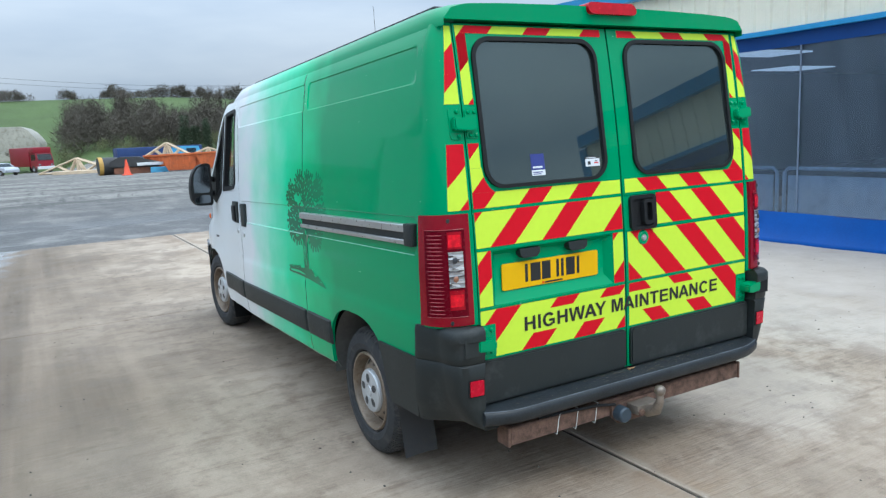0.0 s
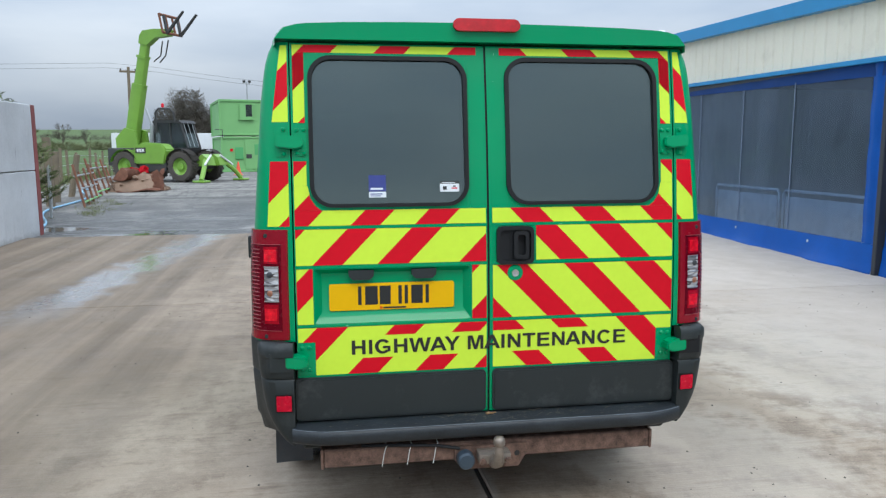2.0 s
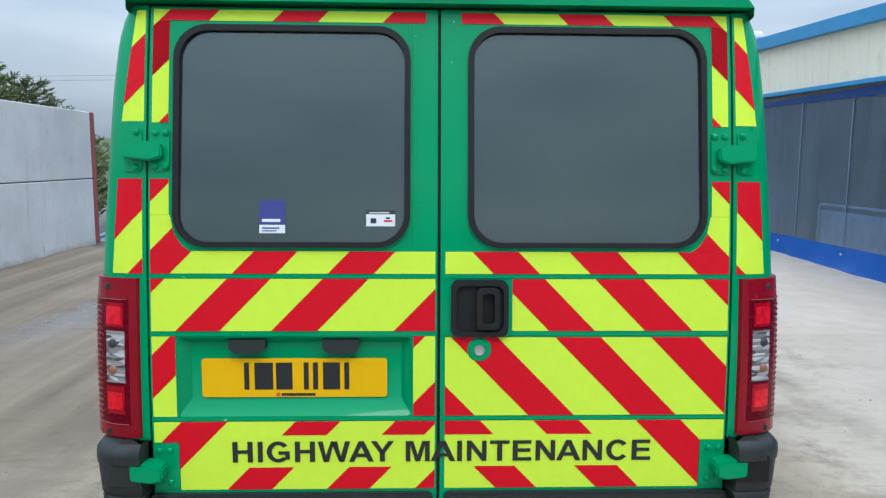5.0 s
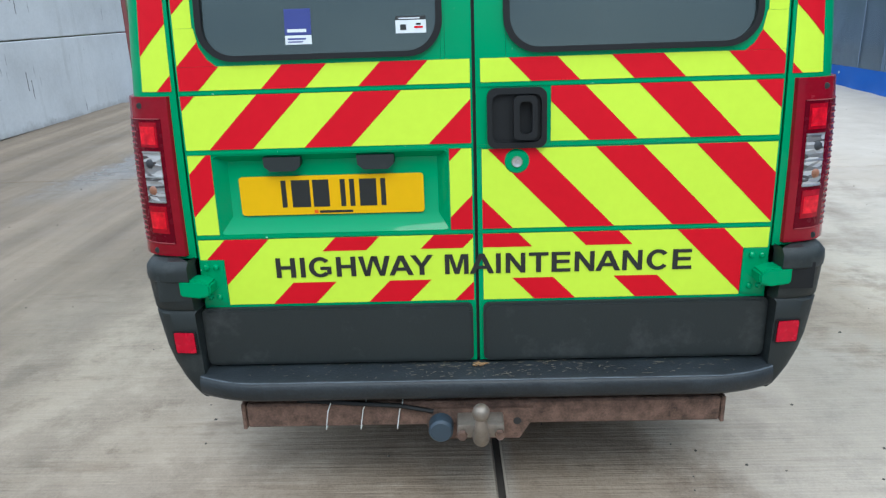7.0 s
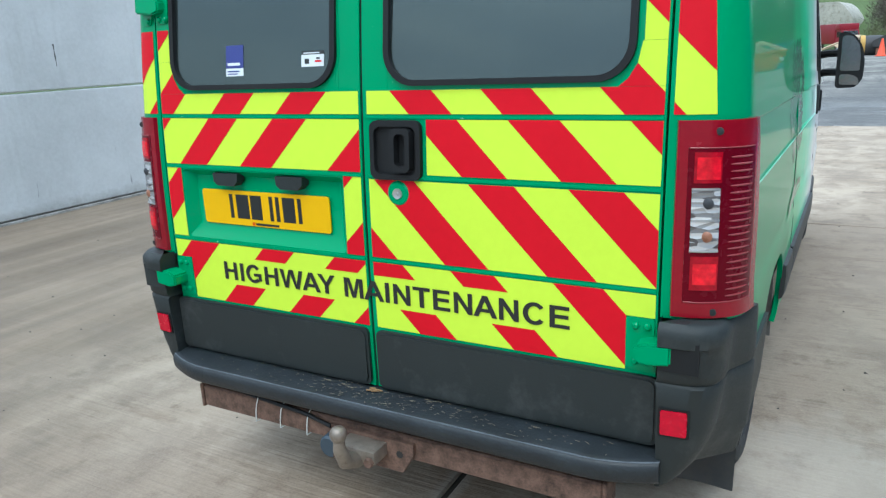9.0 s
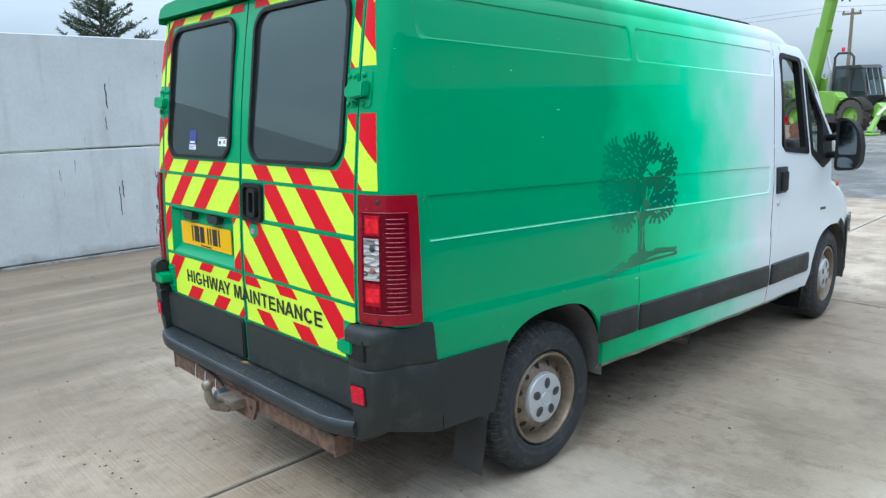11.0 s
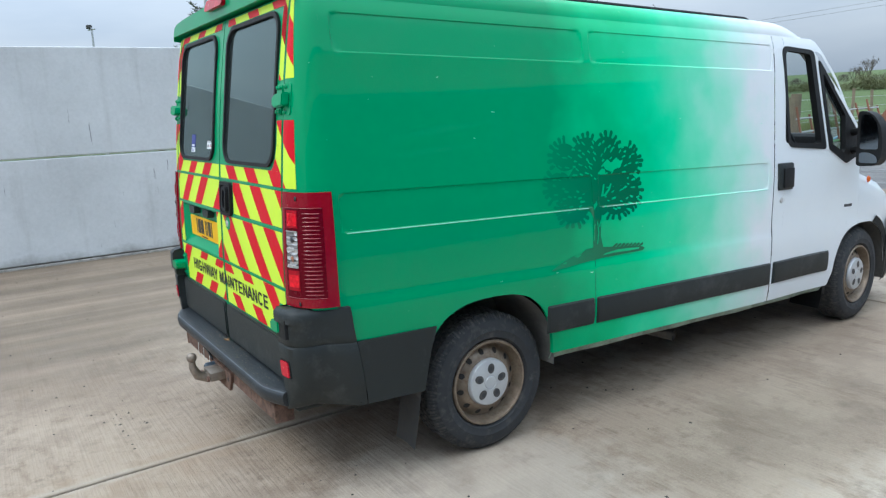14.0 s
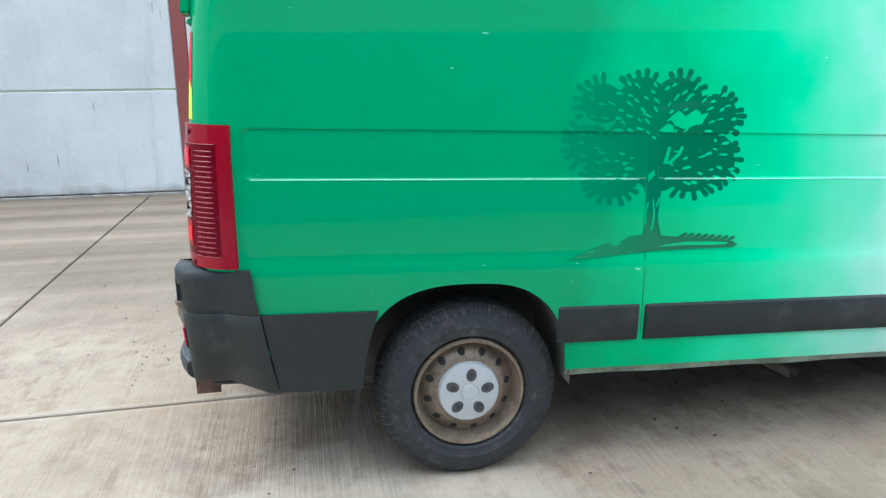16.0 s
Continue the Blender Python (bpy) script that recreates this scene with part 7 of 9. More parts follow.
# clumps: middle, half width and height, and the arc over which leaves stand out of the crown
CLUMPS = [(18, 84, 13, 11, 85, 215), (40, 86, 15, 13, 65, 140), (60, 88, 15, 11, 30, 120), (80, 78, 15, 13, -35, 75), (12, 62, 13, 12, 130, 250), (24, 44, 15, 11, 150, 330), (40, 62, 22, 22, 0, 0), (64, 66, 24, 22, 0, 0), (82, 55, 13, 15, -75, 40), (68, 46, 15, 10, 200, 345), (48, 50, 12, 14, 0, 0)]
for s in (1, -1):
    rng = random.Random(23)
    bm, gaps = bmesh.new(), bmesh.new()
    n = 0

    def lay(poly, into, base):
        global n
        n += 1
        bits = [poly]
        for a, q in [(1, u) for u in U_CUTS] + [(0, v) for v in V_CUTS]:
            bits = [c for p in bits for c in (clip_poly(p, a, 1 - a, q), clip_poly(p, -a, a - 1, -q)) if len(c) > 2]
        for p in bits:
            into.faces.new([into.verts.new(art_point(s, u, v, base + 0.000001 * n)) for u, v in p])
    for cx, cy, rx, ry, a0, a1 in CLUMPS:
        lay([(cx + rx * math.cos(radians(q)) * (0.92 + 0.06 * math.sin(3 * q)), cy + ry * math.sin(radians(q)) * 0.94) for q in range(0, 360, 12)], bm, 0.0006)
        step_a = 360.0 / (2 * math.pi * math.hypot(rx, ry) / 1.414 / 4.4)
        q = a0
        while q < a1:
            a = radians(q + rng.uniform(-3, 3))
            lay(finger(cx + 0.78 * rx * math.cos(a), cy + 0.78 * ry * math.sin(a), math.atan2(ry * math.sin(a), rx * math.cos(a)) + rng.uniform(-0.12, 0.12), rng.uniform(5.6, 8.0), rng.uniform(2.9, 3.7)), bm, 0.0006)
            q += step_a
    # slits of light between the leaves, fanning out of the crown's middle
    spots = []
    for k in range(900):
        if len(spots) > 118:
            break
        u, v = rng.uniform(8, 92), rng.uniform(42, 94)
        if not any(((u - cx) / (rx * 0.92)) ** 2 + ((v - cy) / (ry * 0.92)) ** 2 < 1 for cx, cy, rx, ry, _, _ in CLUMPS):
            continue
        dense = 0.55 + 0.45 * (math.hypot((u - 58) / 40, (v - 74) / 22) < 0.9)
        if (36 < u < 54 and v < 60) or (56 < u < 76 and 48 < v < 62 and rng.random() < 0.8) or rng.random() > dense:
            continue
        if all(math.hypot((u - p) * 0.75, v - r) > 3.3 for p, r in spots):
            spots.append((u, v))
    for u, v in spots:
        a = math.atan2((v - 52) * 1.1, u - 50) * 0.55 + rng.uniform(-0.35, 0.35) if u > 50 else math.pi - math.atan2((v - 50) * 0.7, 50 - u) * 0.5 + rng.uniform(-0.3, 0.3)
        w = rng.uniform(0.7, 1.0)
        lay(finger(u, v, a, rng.uniform(3.0, 5.6) * w, rng.uniform(1.3, 2.3) * w, 0.6), gaps, 0.0013)
    for poly in ([(55, 77), (60, 81), (64, 78), (70, 82), (73, 79), (77, 80), (74, 75), (69, 73), (63, 71), (58, 73)], [(49, 70), (54, 74), (57, 73), (58, 68), (55, 65), (53, 69)]):
        lay(poly, gaps, 0.0013)
    # trunk, forking limbs, ground with its grass
    for poly in ([(42.5, 12), (43.5, 26), (43.5, 36), (37, 47), (41, 47), (46, 41), (50, 47), (54, 47), (51.5, 36), (50.5, 22), (53, 12)],
                 [(0, -1), (12, 4.5), (22, 8), (30, 9), (35, 12), (46, 13), (58, 11.5), (70, 10.5), (84, 9.5), (96, 8.0), (99, 6), (96, 4.4), (84, 4.2), (66, 3.8), (48, 3.0), (30, 1.6), (14, 0.0)]):
        lay(poly, bm, 0.0019)
    for k in range(8):
        lay(finger(63 + 4.1 * k, 10.5 - 0.35 * k, 0.45, 6.0, 2.1), bm, 0.0019)
    for poly in ([(52, 46), (54.6, 52), (57.5, 66), (56.4, 67), (53.4, 56), (51.2, 48)], [(53, 49), (57, 52), (62, 57), (66, 66), (64.8, 66.5), (60.5, 58), (56, 54), (52.6, 51)], [(44, 42), (47.5, 46), (47, 49), (43.5, 46)],
                 [(46.6, 15), (47.6, 15), (48.8, 24), (47.6, 33), (46.8, 33), (47.8, 24)], [(43.2, 18), (44, 18), (43.8, 26), (45, 31), (44.2, 31.5), (43, 26)], [(49.6, 28), (51.4, 33), (50.4, 34), (48.8, 29)],
                 [(56, 6.8), (68, 8.2), (82, 8.0), (93, 7.4), (92, 6.2), (80, 6.0), (66, 6.2), (52, 5.4)], [(23, 7.6), (27, 9.2), (31, 8.2), (27, 6.4)], [(11, 3.4), (15, 4.6), (16, 3.4), (12, 2.4)]):
        lay(poly, gaps, 0.0026)
    for b in (bm, gaps):
        bmesh.ops.recalc_face_normals(b, faces=b.faces)
    art = vpart("tree_artwork", bm, M["tree_art"], None, "dark green printed tree picture")
    art["kind"] = "stuff"
    g = vpart("leaf_gap", gaps, M["paint"], art)
    g["kind"] = "stuff"

# ---- behind the yard: shared materials ----
B = dict(
    jgreen=surface("lime_machine_paint", (0.20, 0.385, 0.055), 0.4, vary=0.12, relief=0.05, dirt=(0.14, 0.20, 0.06), dirt_amount=0.6),
    jdark=surface("dark_machine_paint", (0.045, 0.045, 0.045), 0.6, vary=0.3, relief=0.1),
    mud=surface("dusty_black", (0.075, 0.065, 0.055), 0.85, vary=0.35, relief=0.3),
    rusty=surface("rusty_iron", (0.22, 0.095, 0.058), 0.85, vary=0.4, big=3, relief=0.4),
    cabin=surface("pale_green_cabin", (0.20, 0.46, 0.17), 0.55, vary=0.08, big=0.6, relief=0.05, dirt=(0.12, 0.33, 0.13), dirt_amount=0.62),
    cabin2=surface("mid_green_patch", (0.09, 0.38, 0.13), 0.55, vary=0.1, relief=0.05),
    pane=glass_mat("dark_window_glass", (0.38, 0.42, 0.43), 1.5, haze=0.05),
    galv=surface("galvanised_steel", (0.42, 0.44, 0.45), 0.4, 0.6, vary=0.15, relief=0.05),
    timber=surface("pale_timber", (0.60, 0.47, 0.33), 0.75, vary=0.2, big=2, relief=0.15),
    oldwood=surface("weathered_wood", (0.20, 0.16, 0.11), 0.85, vary=0.3, big=4, relief=0.3),
    cone=surface("orange_cone", (0.78, 0.085, 0.03), 0.5, vary=0.1, relief=0.05),
    orange=surface("orange_skip_paint", (0.55, 0.13, 0.035), 0.6, vary=0.25, relief=0.15, dirt=(0.24, 0.08, 0.04), dirt_amount=0.5),
    lorry=surface("dark_red_coachwork", (0.26, 0.012, 0.025), 0.35, vary=0.1, relief=0.02),
    silver=surface("silver_grey_sheet", (0.50, 0.53, 0.57), 0.4, 0.2, vary=0.08, relief=0.03),
    white=surface("white_sheet", (0.70, 0.72, 0.73), 0.45, vary=0.06, relief=0.03),
    blue=surface("royal_blue_sheet", (0.020, 0.050, 0.16), 0.45, vary=0.12, relief=0.03),
    sky=surface("light_blue_sheet", (0.09, 0.38, 0.62), 0.45, vary=0.12, relief=0.03),
    shed=surface("cream_shed_sheet", (0.46, 0.44, 0.38), 0.7, vary=0.25, big=0.5, fine=6, relief=0.05, dirt=(0.25, 0.225, 0.17), dirt_amount=0.48),
    bark=surface("grey_bark", (0.13, 0.11, 0.09), 0.9, vary=0.3, relief=0.3),
    twig=surface("brown_twigs", (0.105, 0.092, 0.072), 0.9, vary=0.35, big=0.5, relief=0.0),
    twig2=surface("olive_twigs", (0.15, 0.16, 0.075), 0.9, vary=0.35, big=0.5, relief=0.0),
    ever=surface("dark_evergreen", (0.045, 0.070, 0.035), 0.8, vary=0.35, big=2, relief=0.0),
    needle=surface("conifer_needles", (0.115, 0.150, 0.050), 0.75, vary=0.4, big=3, relief=0.0),
    needle2=surface("dark_conifer_needles", (0.060, 0.085, 0.048), 0.75, vary=0.4, big=3, relief=0.0),
    soil=surface("brown_soil", (0.24, 0.16, 0.11), 0.95, vary=0.3, big=2, relief=0.6),
    hose=surface("pale_blue_hose", (0.30, 0.55, 0.75), 0.5, vary=0.1, relief=0.0),
    straw=surface("dry_grass", (0.15, 0.17, 0.06), 0.9, vary=0.35, relief=0.0),
    tank=surface("yellow_ochre_paint", (0.50, 0.30, 0.07), 0.6, vary=0.25, relief=0.1),
)


def place(t, at, turn):
    t.matrix_world = pose(*at, 0, 0, turn)
    return t


def tyre_wheel(parent, x, y, r, w, s, rim_mat, name="wheel"):
    """A road or tractor wheel on the y-facing side s, axle along y."""
    k = part(name, lathe(bmesh.new(), [(0.55 * r, -w / 2), (0.92 * r, -w / 2), (r, -w * 0.36), (r, w * 0.36), (0.92 * r, w / 2), (0.62 * r, w / 2), (0.55 * r, w * 0.42)], (x, y, r), "y", 26, s), B["mud"], parent, "dusty black tyre")
    part("rim", lathe(bmesh.new(), [(0.58 * r, w * 0.40), (0.52 * r, w * 0.30), (0.40 * r, w * 0.12), (0.22 * r, w * 0.16), (0.20 * r, w * 0.30), (0.0, w * 0.30)], (x, y, r), "y", 22, s), rim_mat, k)
    return k


# ---- telehandler ----
def telehandler():
    t = thing("telehandler", "lime green telescopic handler with its boom raised on gravel", "telehandler")
    G_, K_ = B["jgreen"], B["jdark"]
    bm = box_bm(-1.0, 3.7, -0.62, 0.62, 0.55, 1.05, 0.05, 2)
    box(bm, -1.25, 0.2, -0.85, 0.85, 0.70, 1.55, 0.10, 2)
    part("chassis", bm, K_, t, "dark steel chassis")
    for x in (0.0, 3.15):
        for s in (-1, 1):
            w = tyre_wheel(t, x, s * 0.95, 0.69, 0.46, s, G_)
            bm = bmesh.new()
            for k in range(20):
                a = 2 * math.pi * k / 20
                for q in (-1, 1):
                    p = Vector((x + 0.69 * math.cos(a + q * 0.07), s * 0.95 + q * 0.11, 0.69 + 0.69 * math.sin(a + q * 0.07)))
                    tx, up = Vector((-math.sin(a), 0, math.cos(a))), Vector((math.cos(a), 0, math.sin(a)))
                    vs = [bm.verts.new(p + a1 * tx * 0.035 + Vector((0, a2 * 0.11, 0)) + a3 * up * 0.03 + tx * 0.05 * a2 * q) for a3 in (-1, 1) for a1 in (-1, 1) for a2 in (-1, 1)]
                    for f in ((4, 5, 7, 6), (0, 4, 6, 2), (1, 3, 7, 5), (0, 1, 5, 4), (2, 6, 7, 3)):
                        bm.faces.new([vs[i] for i in f])
            part("lugs", bm, B["mud"], w, smooth=False)
    # side engine cover, mudguards
    bm = prism(bmesh.new(), [(0.55, 0.80), (2.3, 0.80), (2.45, 1.45), (2.2, 1.72), (1.1, 1.80), (0.62, 1.58)], lambda u, v, d: (u, -0.55 - d, v), 0.0, 0.62)
    bmesh.ops.bevel(bm, geom=list(bm.edges), offset=0.05, segments=2, affect="EDGES")
    cover = part("engine_cover", bm, G_, t, "lime green engine cover")
    part("maker_mark", box_bm(0.72, 1.30, -1.185, -1.172, 1.30, 1.56, 0.02, 1), K_, cover, "dark plate with pale bars")
    for k in range(3):
        part("mark_bar", box_bm(0.80 + 0.15 * k, 0.92 + 0.15 * k, -1.192, -1.184, 1.36, 1.50), B["white"], cover)
    part("lower_tank", box_bm(0.85, 2.35, -1.10, -0.55, 0.45, 0.95, 0.05, 2), K_, t)
    for x in (0.0, 3.15):
        for s in (-1, 1):
            bm = bmesh.new()
            arc = span(20, 165, 12)
            grid(bm, 13, 2, lambda i, j: (x + 0.80 * math.cos(radians(arc[i])), s * (0.70 + 0.50 * j), 0.69 + 0.80 * math.sin(radians(arc[i]))))
            bmesh.ops.solidify(bm, geom=bm.faces[:], thickness=0.03)
            part("mudguard", bm, B["mud"] if x else G_, t)
    # cab on the far side
    bm = bmesh.new()
    prism(bm, [(1.75, 1.0), (3.55, 1.0), (3.75, 1.55), (1.75, 1.55)], lambda u, v, d: (u, 0.15 + d, v), 0.0, 0.95)
    cab = part("cab", bm, K_, t, "black cab with glazed sides")
    pil = [(1.78, 1.5), (1.85, 2.75), (2.7, 2.78), (3.35, 2.70), (3.72, 1.5)]
    bm = bmesh.new()
    for yy in (0.17, 1.08):
        tube(bm, [(u, yy, v) for u, v in pil], 0.045, 6)
        tube(bm, [(2.72, yy, 2.78), (2.78, yy, 1.5)], 0.04, 6)
    part("cab_frame", bm, K_, cab)
    part("cab_roof", prism(bmesh.new(), [(1.75, 2.74), (1.85, 2.86), (3.30, 2.84), (3.45, 2.70)], lambda u, v, d: (u, 0.10 + d, v), 0.0, 1.05), K_, cab)
    for yy in (0.17, 1.08):
        p = part("pane", prism(bmesh.new(), pil, lambda u, v, d: (u, yy + d, v), 0.0, 0.01), B["pane"], cab)
        p.visible_shadow = False
    bm = box_bm(2.0, 2.6, 0.35, 0.9, 1.5, 1.75, 0.05, 1)
    box(bm, 1.95, 2.12, 0.35, 0.9, 1.7, 2.4, 0.05, 1)
    part("driver_seat", bm, K_, cab)
    part("guard_bars", tube(tube(tube(bmesh.new(), [(3.4, 0.3, 2.74), (3.76, 0.3, 1.6)], 0.012, 5), [(3.4, 0.6, 2.74), (3.76, 0.6, 1.6)], 0.012, 5), [(3.4, 0.9, 2.74), (3.76, 0.9, 1.6)], 0.012, 5), B["galv"], cab)
    cab.location = (-1.1, 0, 0)
    part("roll_hoop", tube(bmesh.new(), [(1.25, -0.35, 2.2), (1.28, -0.35, 3.2), (1.45, -0.35, 3.36), (2.1, -0.35, 3.34), (2.3, -0.35, 3.15), (2.32, -0.35, 2.75)], 0.05, 8), K_, t)
    part("beacon", lathe(bmesh.new(), [(0.07, 0.0), (0.07, 0.12), (0.05, 0.17), (0.0, 0.18)], (1.7, -0.35, 3.42), "z", 12), M["tail_hot"], t, "red beacon")
    part("mirror_arm", tube(bmesh.new(), [(3.5, 1.05, 2.4), (3.7, 1.35, 2.4), (3.7, 1.35, 2.0)], 0.02, 6), K_, t)
    # boom: three telescoping sections
    a, b = Vector((-0.58, 0, 1.50)), Vector((0.62, 0, 6.50))
    d = (b - a).normalized()
    nrm = Vector((d.z, 0, -d.x))

    def section(name, t0, t1, w, h, shift=0.0):
        bm = bmesh.new()
        pr = rrect(-w / 2, w / 2, -h / 2, h / 2, 0.06, 3)
        p, q = a + (b - a) * t0, a + (b - a) * t1
        l0 = [bm.verts.new(p + Vector((0, u, 0)) + nrm * (v + shift)) for u, v in pr]
        l1 = [bm.verts.new(q + Vector((0, u, 0)) + nrm * (v + shift)) for u, v in pr]
        for i in range(len(pr)):
            bm.faces.new((l0[i], l0[(i + 1) % len(pr)], l1[(i + 1) % len(pr)], l1[i]))
        bm.faces.new(l0[::-1])
        bm.faces.new(l1)
        return part(name, bm, G_, t, "lime green boom section")
    section("boom_outer", -0.08, 0.60, 0.40, 0.64)
    section("boom_middle", 0.58, 0.86, 0.33, 0.49, 0.02)
    section("boom_inner", 0.84, 1.0, 0.28, 0.42, 0.03)
    for t0 in (0.598, 0.858):
        section("boom_collar", t0 - 0.012, t0 + 0.012, 0.42, 0.62 if t0 < 0.7 else 0.53, 0.01)
    hd = prism(bmesh.new(), [(0.36, 6.40), (0.82, 6.30), (1.30, 6.62), (2.06, 6.66), (2.14, 6.95), (1.30, 7.02), (0.62, 6.98), (0.42, 6.75)], lambda u, v, q: (u, -0.17 + q, v), 0.0, 0.34)
    part("boom_head", hd, G_, t)
    part("hoses", tube(tube(bmesh.new(), [(1.23, -0.2, 5.53), (1.63, -0.2, 5.78), (1.78, -0.2, 6.43)], 0.03, 6), [(1.23, 0.2, 5.53), (1.58, 0.2, 5.83), (1.78, 0.2, 6.53)], 0.03, 6), K_, t)
    part("lift_ram", tube(tube(bmesh.new(), [(0.55, 0.0, 1.0), (0.75, 0.0, 2.6)], 0.10, 10), [(0.75, 0.0, 2.6), (0.45, 0.0, 3.4)], 0.055, 10), B["galv"], t)
    bm = bmesh.new()
    prism(bm, [(-1.05, 1.1), (0.25, 1.1), (0.1, 2.35), (-0.55, 2.5), (-1.1, 2.0)], lambda u, v, q: (u, -0.42 + q, v), 0.0, 0.12)
    prism(bm, [(-1.05, 1.1), (0.25, 1.1), (0.1, 2.35), (-0.55, 2.5), (-1.1, 2.0)], lambda u, v, q: (u, 0.30 + q, v), 0.0, 0.12)
    part("boom_mount", bm, G_, t)
    # carriage and forks, tipped up
    bm = bmesh.new()
    for x, z in ((2.18, 6.75), (2.02, 7.55)):
        tube(bm, [(x, -0.66, z), (x, 0.66, z)], 0.065, 6)
    for yy in (-0.64, -0.22, 0.22, 0.64):
        tube(bm, [(2.18, yy, 6.75), (2.02, yy, 7.55)], 0.05, 6)
    part("carriage", bm, B["rusty"], t, "rusty fork carriage")
    for yy in (-0.46, 0.46):
        part("fork", prism(bmesh.new(), [(2.08, 7.53), (2.15, 7.54), (2.30, 6.81), (3.20, 7.65), (3.23, 7.60), (2.33, 6.69), (2.24, 6.69)], lambda u, v, q: (u, yy - 0.06 + q, v), 0.0, 0.12), K_, t, "dark steel fork")
    # stabilisers
    for s in (-1, 1):
        bm = prism(bmesh.new(), [(3.7, 0.95), (4.0, 1.25), (4.25, 1.1), (4.35, 0.75), (4.1, 0.7), (3.8, 0.7)], lambda u, v, q: (u, s * (0.15 + q), v), 0.0, 0.55)
        tube(bm, [(4.15, s * 0.6, 1.0), (4.45, s * 1.2, 0.45), (4.55, s * 1.5, 0.10)], 0.11, 8)
        st = part("stabiliser", bm, G_, t, "lime green stabiliser leg")
        part("ram", tube(bmesh.new(), [(4.25, s * 0.35, 1.2), (4.42, s * 1.05, 0.75)], 0.05, 8), B["white"], st)
        part("foot", box_bm(4.25, 4.85, s * 1.5 - 0.25, s * 1.5 + 0.25, 0.0, 0.09, 0.02, 1), G_, st)
    return t


machine = telehandler()
machine.matrix_world = pose(-8.42, 29.2, rise(-8.6, 29) + 0.02, 0, 0, -28) @ Matrix.Scale(0.865, 4)


# ---- site cabins ----
def cabin(at, turn, upper):
    c = thing("site_cabin", "pale green steel site cabin stacked on another" if upper else "pale green steel site cabin on the gravel", "cabin", "stacked green cabins")
    L, W, H = 3.05, 6.0, 2.50
    n = int(L / 0.28)
    bm = box_bm(0.03, L - 0.03, 0.03, W - 0.03, 0.05, H - 0.05)
    part("shell", bm, B["cabin"], c)
    bm = bmesh.new()
    for x in (0, L):
        for y in (0, W):
            box(bm, x - 0.06, x + 0.06, y - 0.06, y + 0.06, 0, H, 0.01, 1)
    for z in (0.0, H - 0.14):
        box(bm, 0, L, -0.05, 0.05, z, z + 0.14, 0.01, 1)
        box(bm, -0.05, 0.05, 0, W, z, z + 0.14, 0.01, 1)
        box(bm, L - 0.05, L + 0.05, 0, W, z, z + 0.14, 0.01, 1)
    part("frame", bm, B["cabin"], c)
    if upper:
        fr = part("window", ring(bmesh.new(), rect(1.35, 2.3, 1.15, 2.25), rect(1.78, 2.22, 1.32, 2.16), lambda u, v, d: (u, -0.02 - d, v), 0.0, 0.07), B["cabin"], c, "shuttered window")
        p = part("pane", box_bm(1.78, 2.22, -0.03, -0.02, 1.32, 2.16), B["pane"], fr)
        part("sill", box_bm(1.25, 2.35, -0.14, 0.0, 1.08, 1.15, 0.01, 1), B["cabin"], fr)
    else:
        for x0, x1, z0, z1, m in ((0.9, 1.45, 0.9, 1.75, "cabin2"), (2.25, 2.75, 1.2, 1.95, "cabin2"), (1.65, 2.05, 0.95, 1.25, "jdark")):
            part("patch", box_bm(x0, x1, -0.045, -0.01, z0, z1, 0.01, 1), B[m], c)
        part("door", box_bm(1.6, 2.7, -0.03, 0.0, 0.18, 2.3, 0.01, 1), B["cabin"], c, "flush steel door")
        part("notice", box_bm(0.55, 0.75, -0.05, -0.03, 1.45, 1.65), M["red"], c)
    place(c, at, turn)


cabin((-8.15, 50.6, rise(-8, 51)), 14, False)
cabin((-8.20, 50.55, rise(-8, 51) + 2.58), 14, True)


# ---- vehicles and trailers far behind ----
def road_wheels(t, xs, ys, r=0.42):
    for x in xs:
        for s, y in ys:
            tyre_wheel(t, x, y, r, 0.26, s, B["galv"])


def red_lorry():
    t = thing("horse_lorry", "dark red box lorry with a cab and Luton peak", "lorry")
    part("body", box_bm(-2.4, 2.0, -1.15, 1.15, 0.75, 3.1, 0.12, 2), B["lorry"], t)
    part("luton", box_bm(1.9, 3.1, -1.15, 1.15, 2.35, 3.1, 0.15, 2), B["lorry"], t)
    bm = prism(bmesh.new(), [(2.0, 0.55), (3.55, 0.55), (3.6, 1.45), (3.3, 2.35), (2.0, 2.35)], lambda u, v, d: (u, -1.02 + d, v), 0.0, 2.04)
    cab = part("cab", bm, B["lorry"], t)
    part("windscreen", prism(bmesh.new(), [(-0.92, 1.5), (0.92, 1.5), (0.85, 2.25), (-0.85, 2.25)], lambda u, v, d: (3.63 - (v - 1.45) * 0.333 + d, u, v), 0.0, 0.02), B["pane"], cab)
    part("bumper", box_bm(3.5, 3.75, -1.05, 1.05, 0.4, 0.75, 0.03, 1), B["white"], cab)
    for s in (-1, 1):
        part("headlamp", box_bm(3.6, 3.66, s * 0.75 - 0.15, s * 0.75 + 0.15, 0.85, 1.05, 0.02, 1), M["tail_clear"], cab)
        part("window", box_bm(2.3, 3.2, s * 1.03 - 0.01, s * 1.03 + 0.01, 1.5, 2.2, 0.004, 1), B["pane"], cab)
    road_wheels(t, (-1.4, 2.7), ((-1, -0.95), (1, 0.95)))
    return t


place(red_lorry(), (-1.6, 103.5, rise(-1.6, 103)), -62)


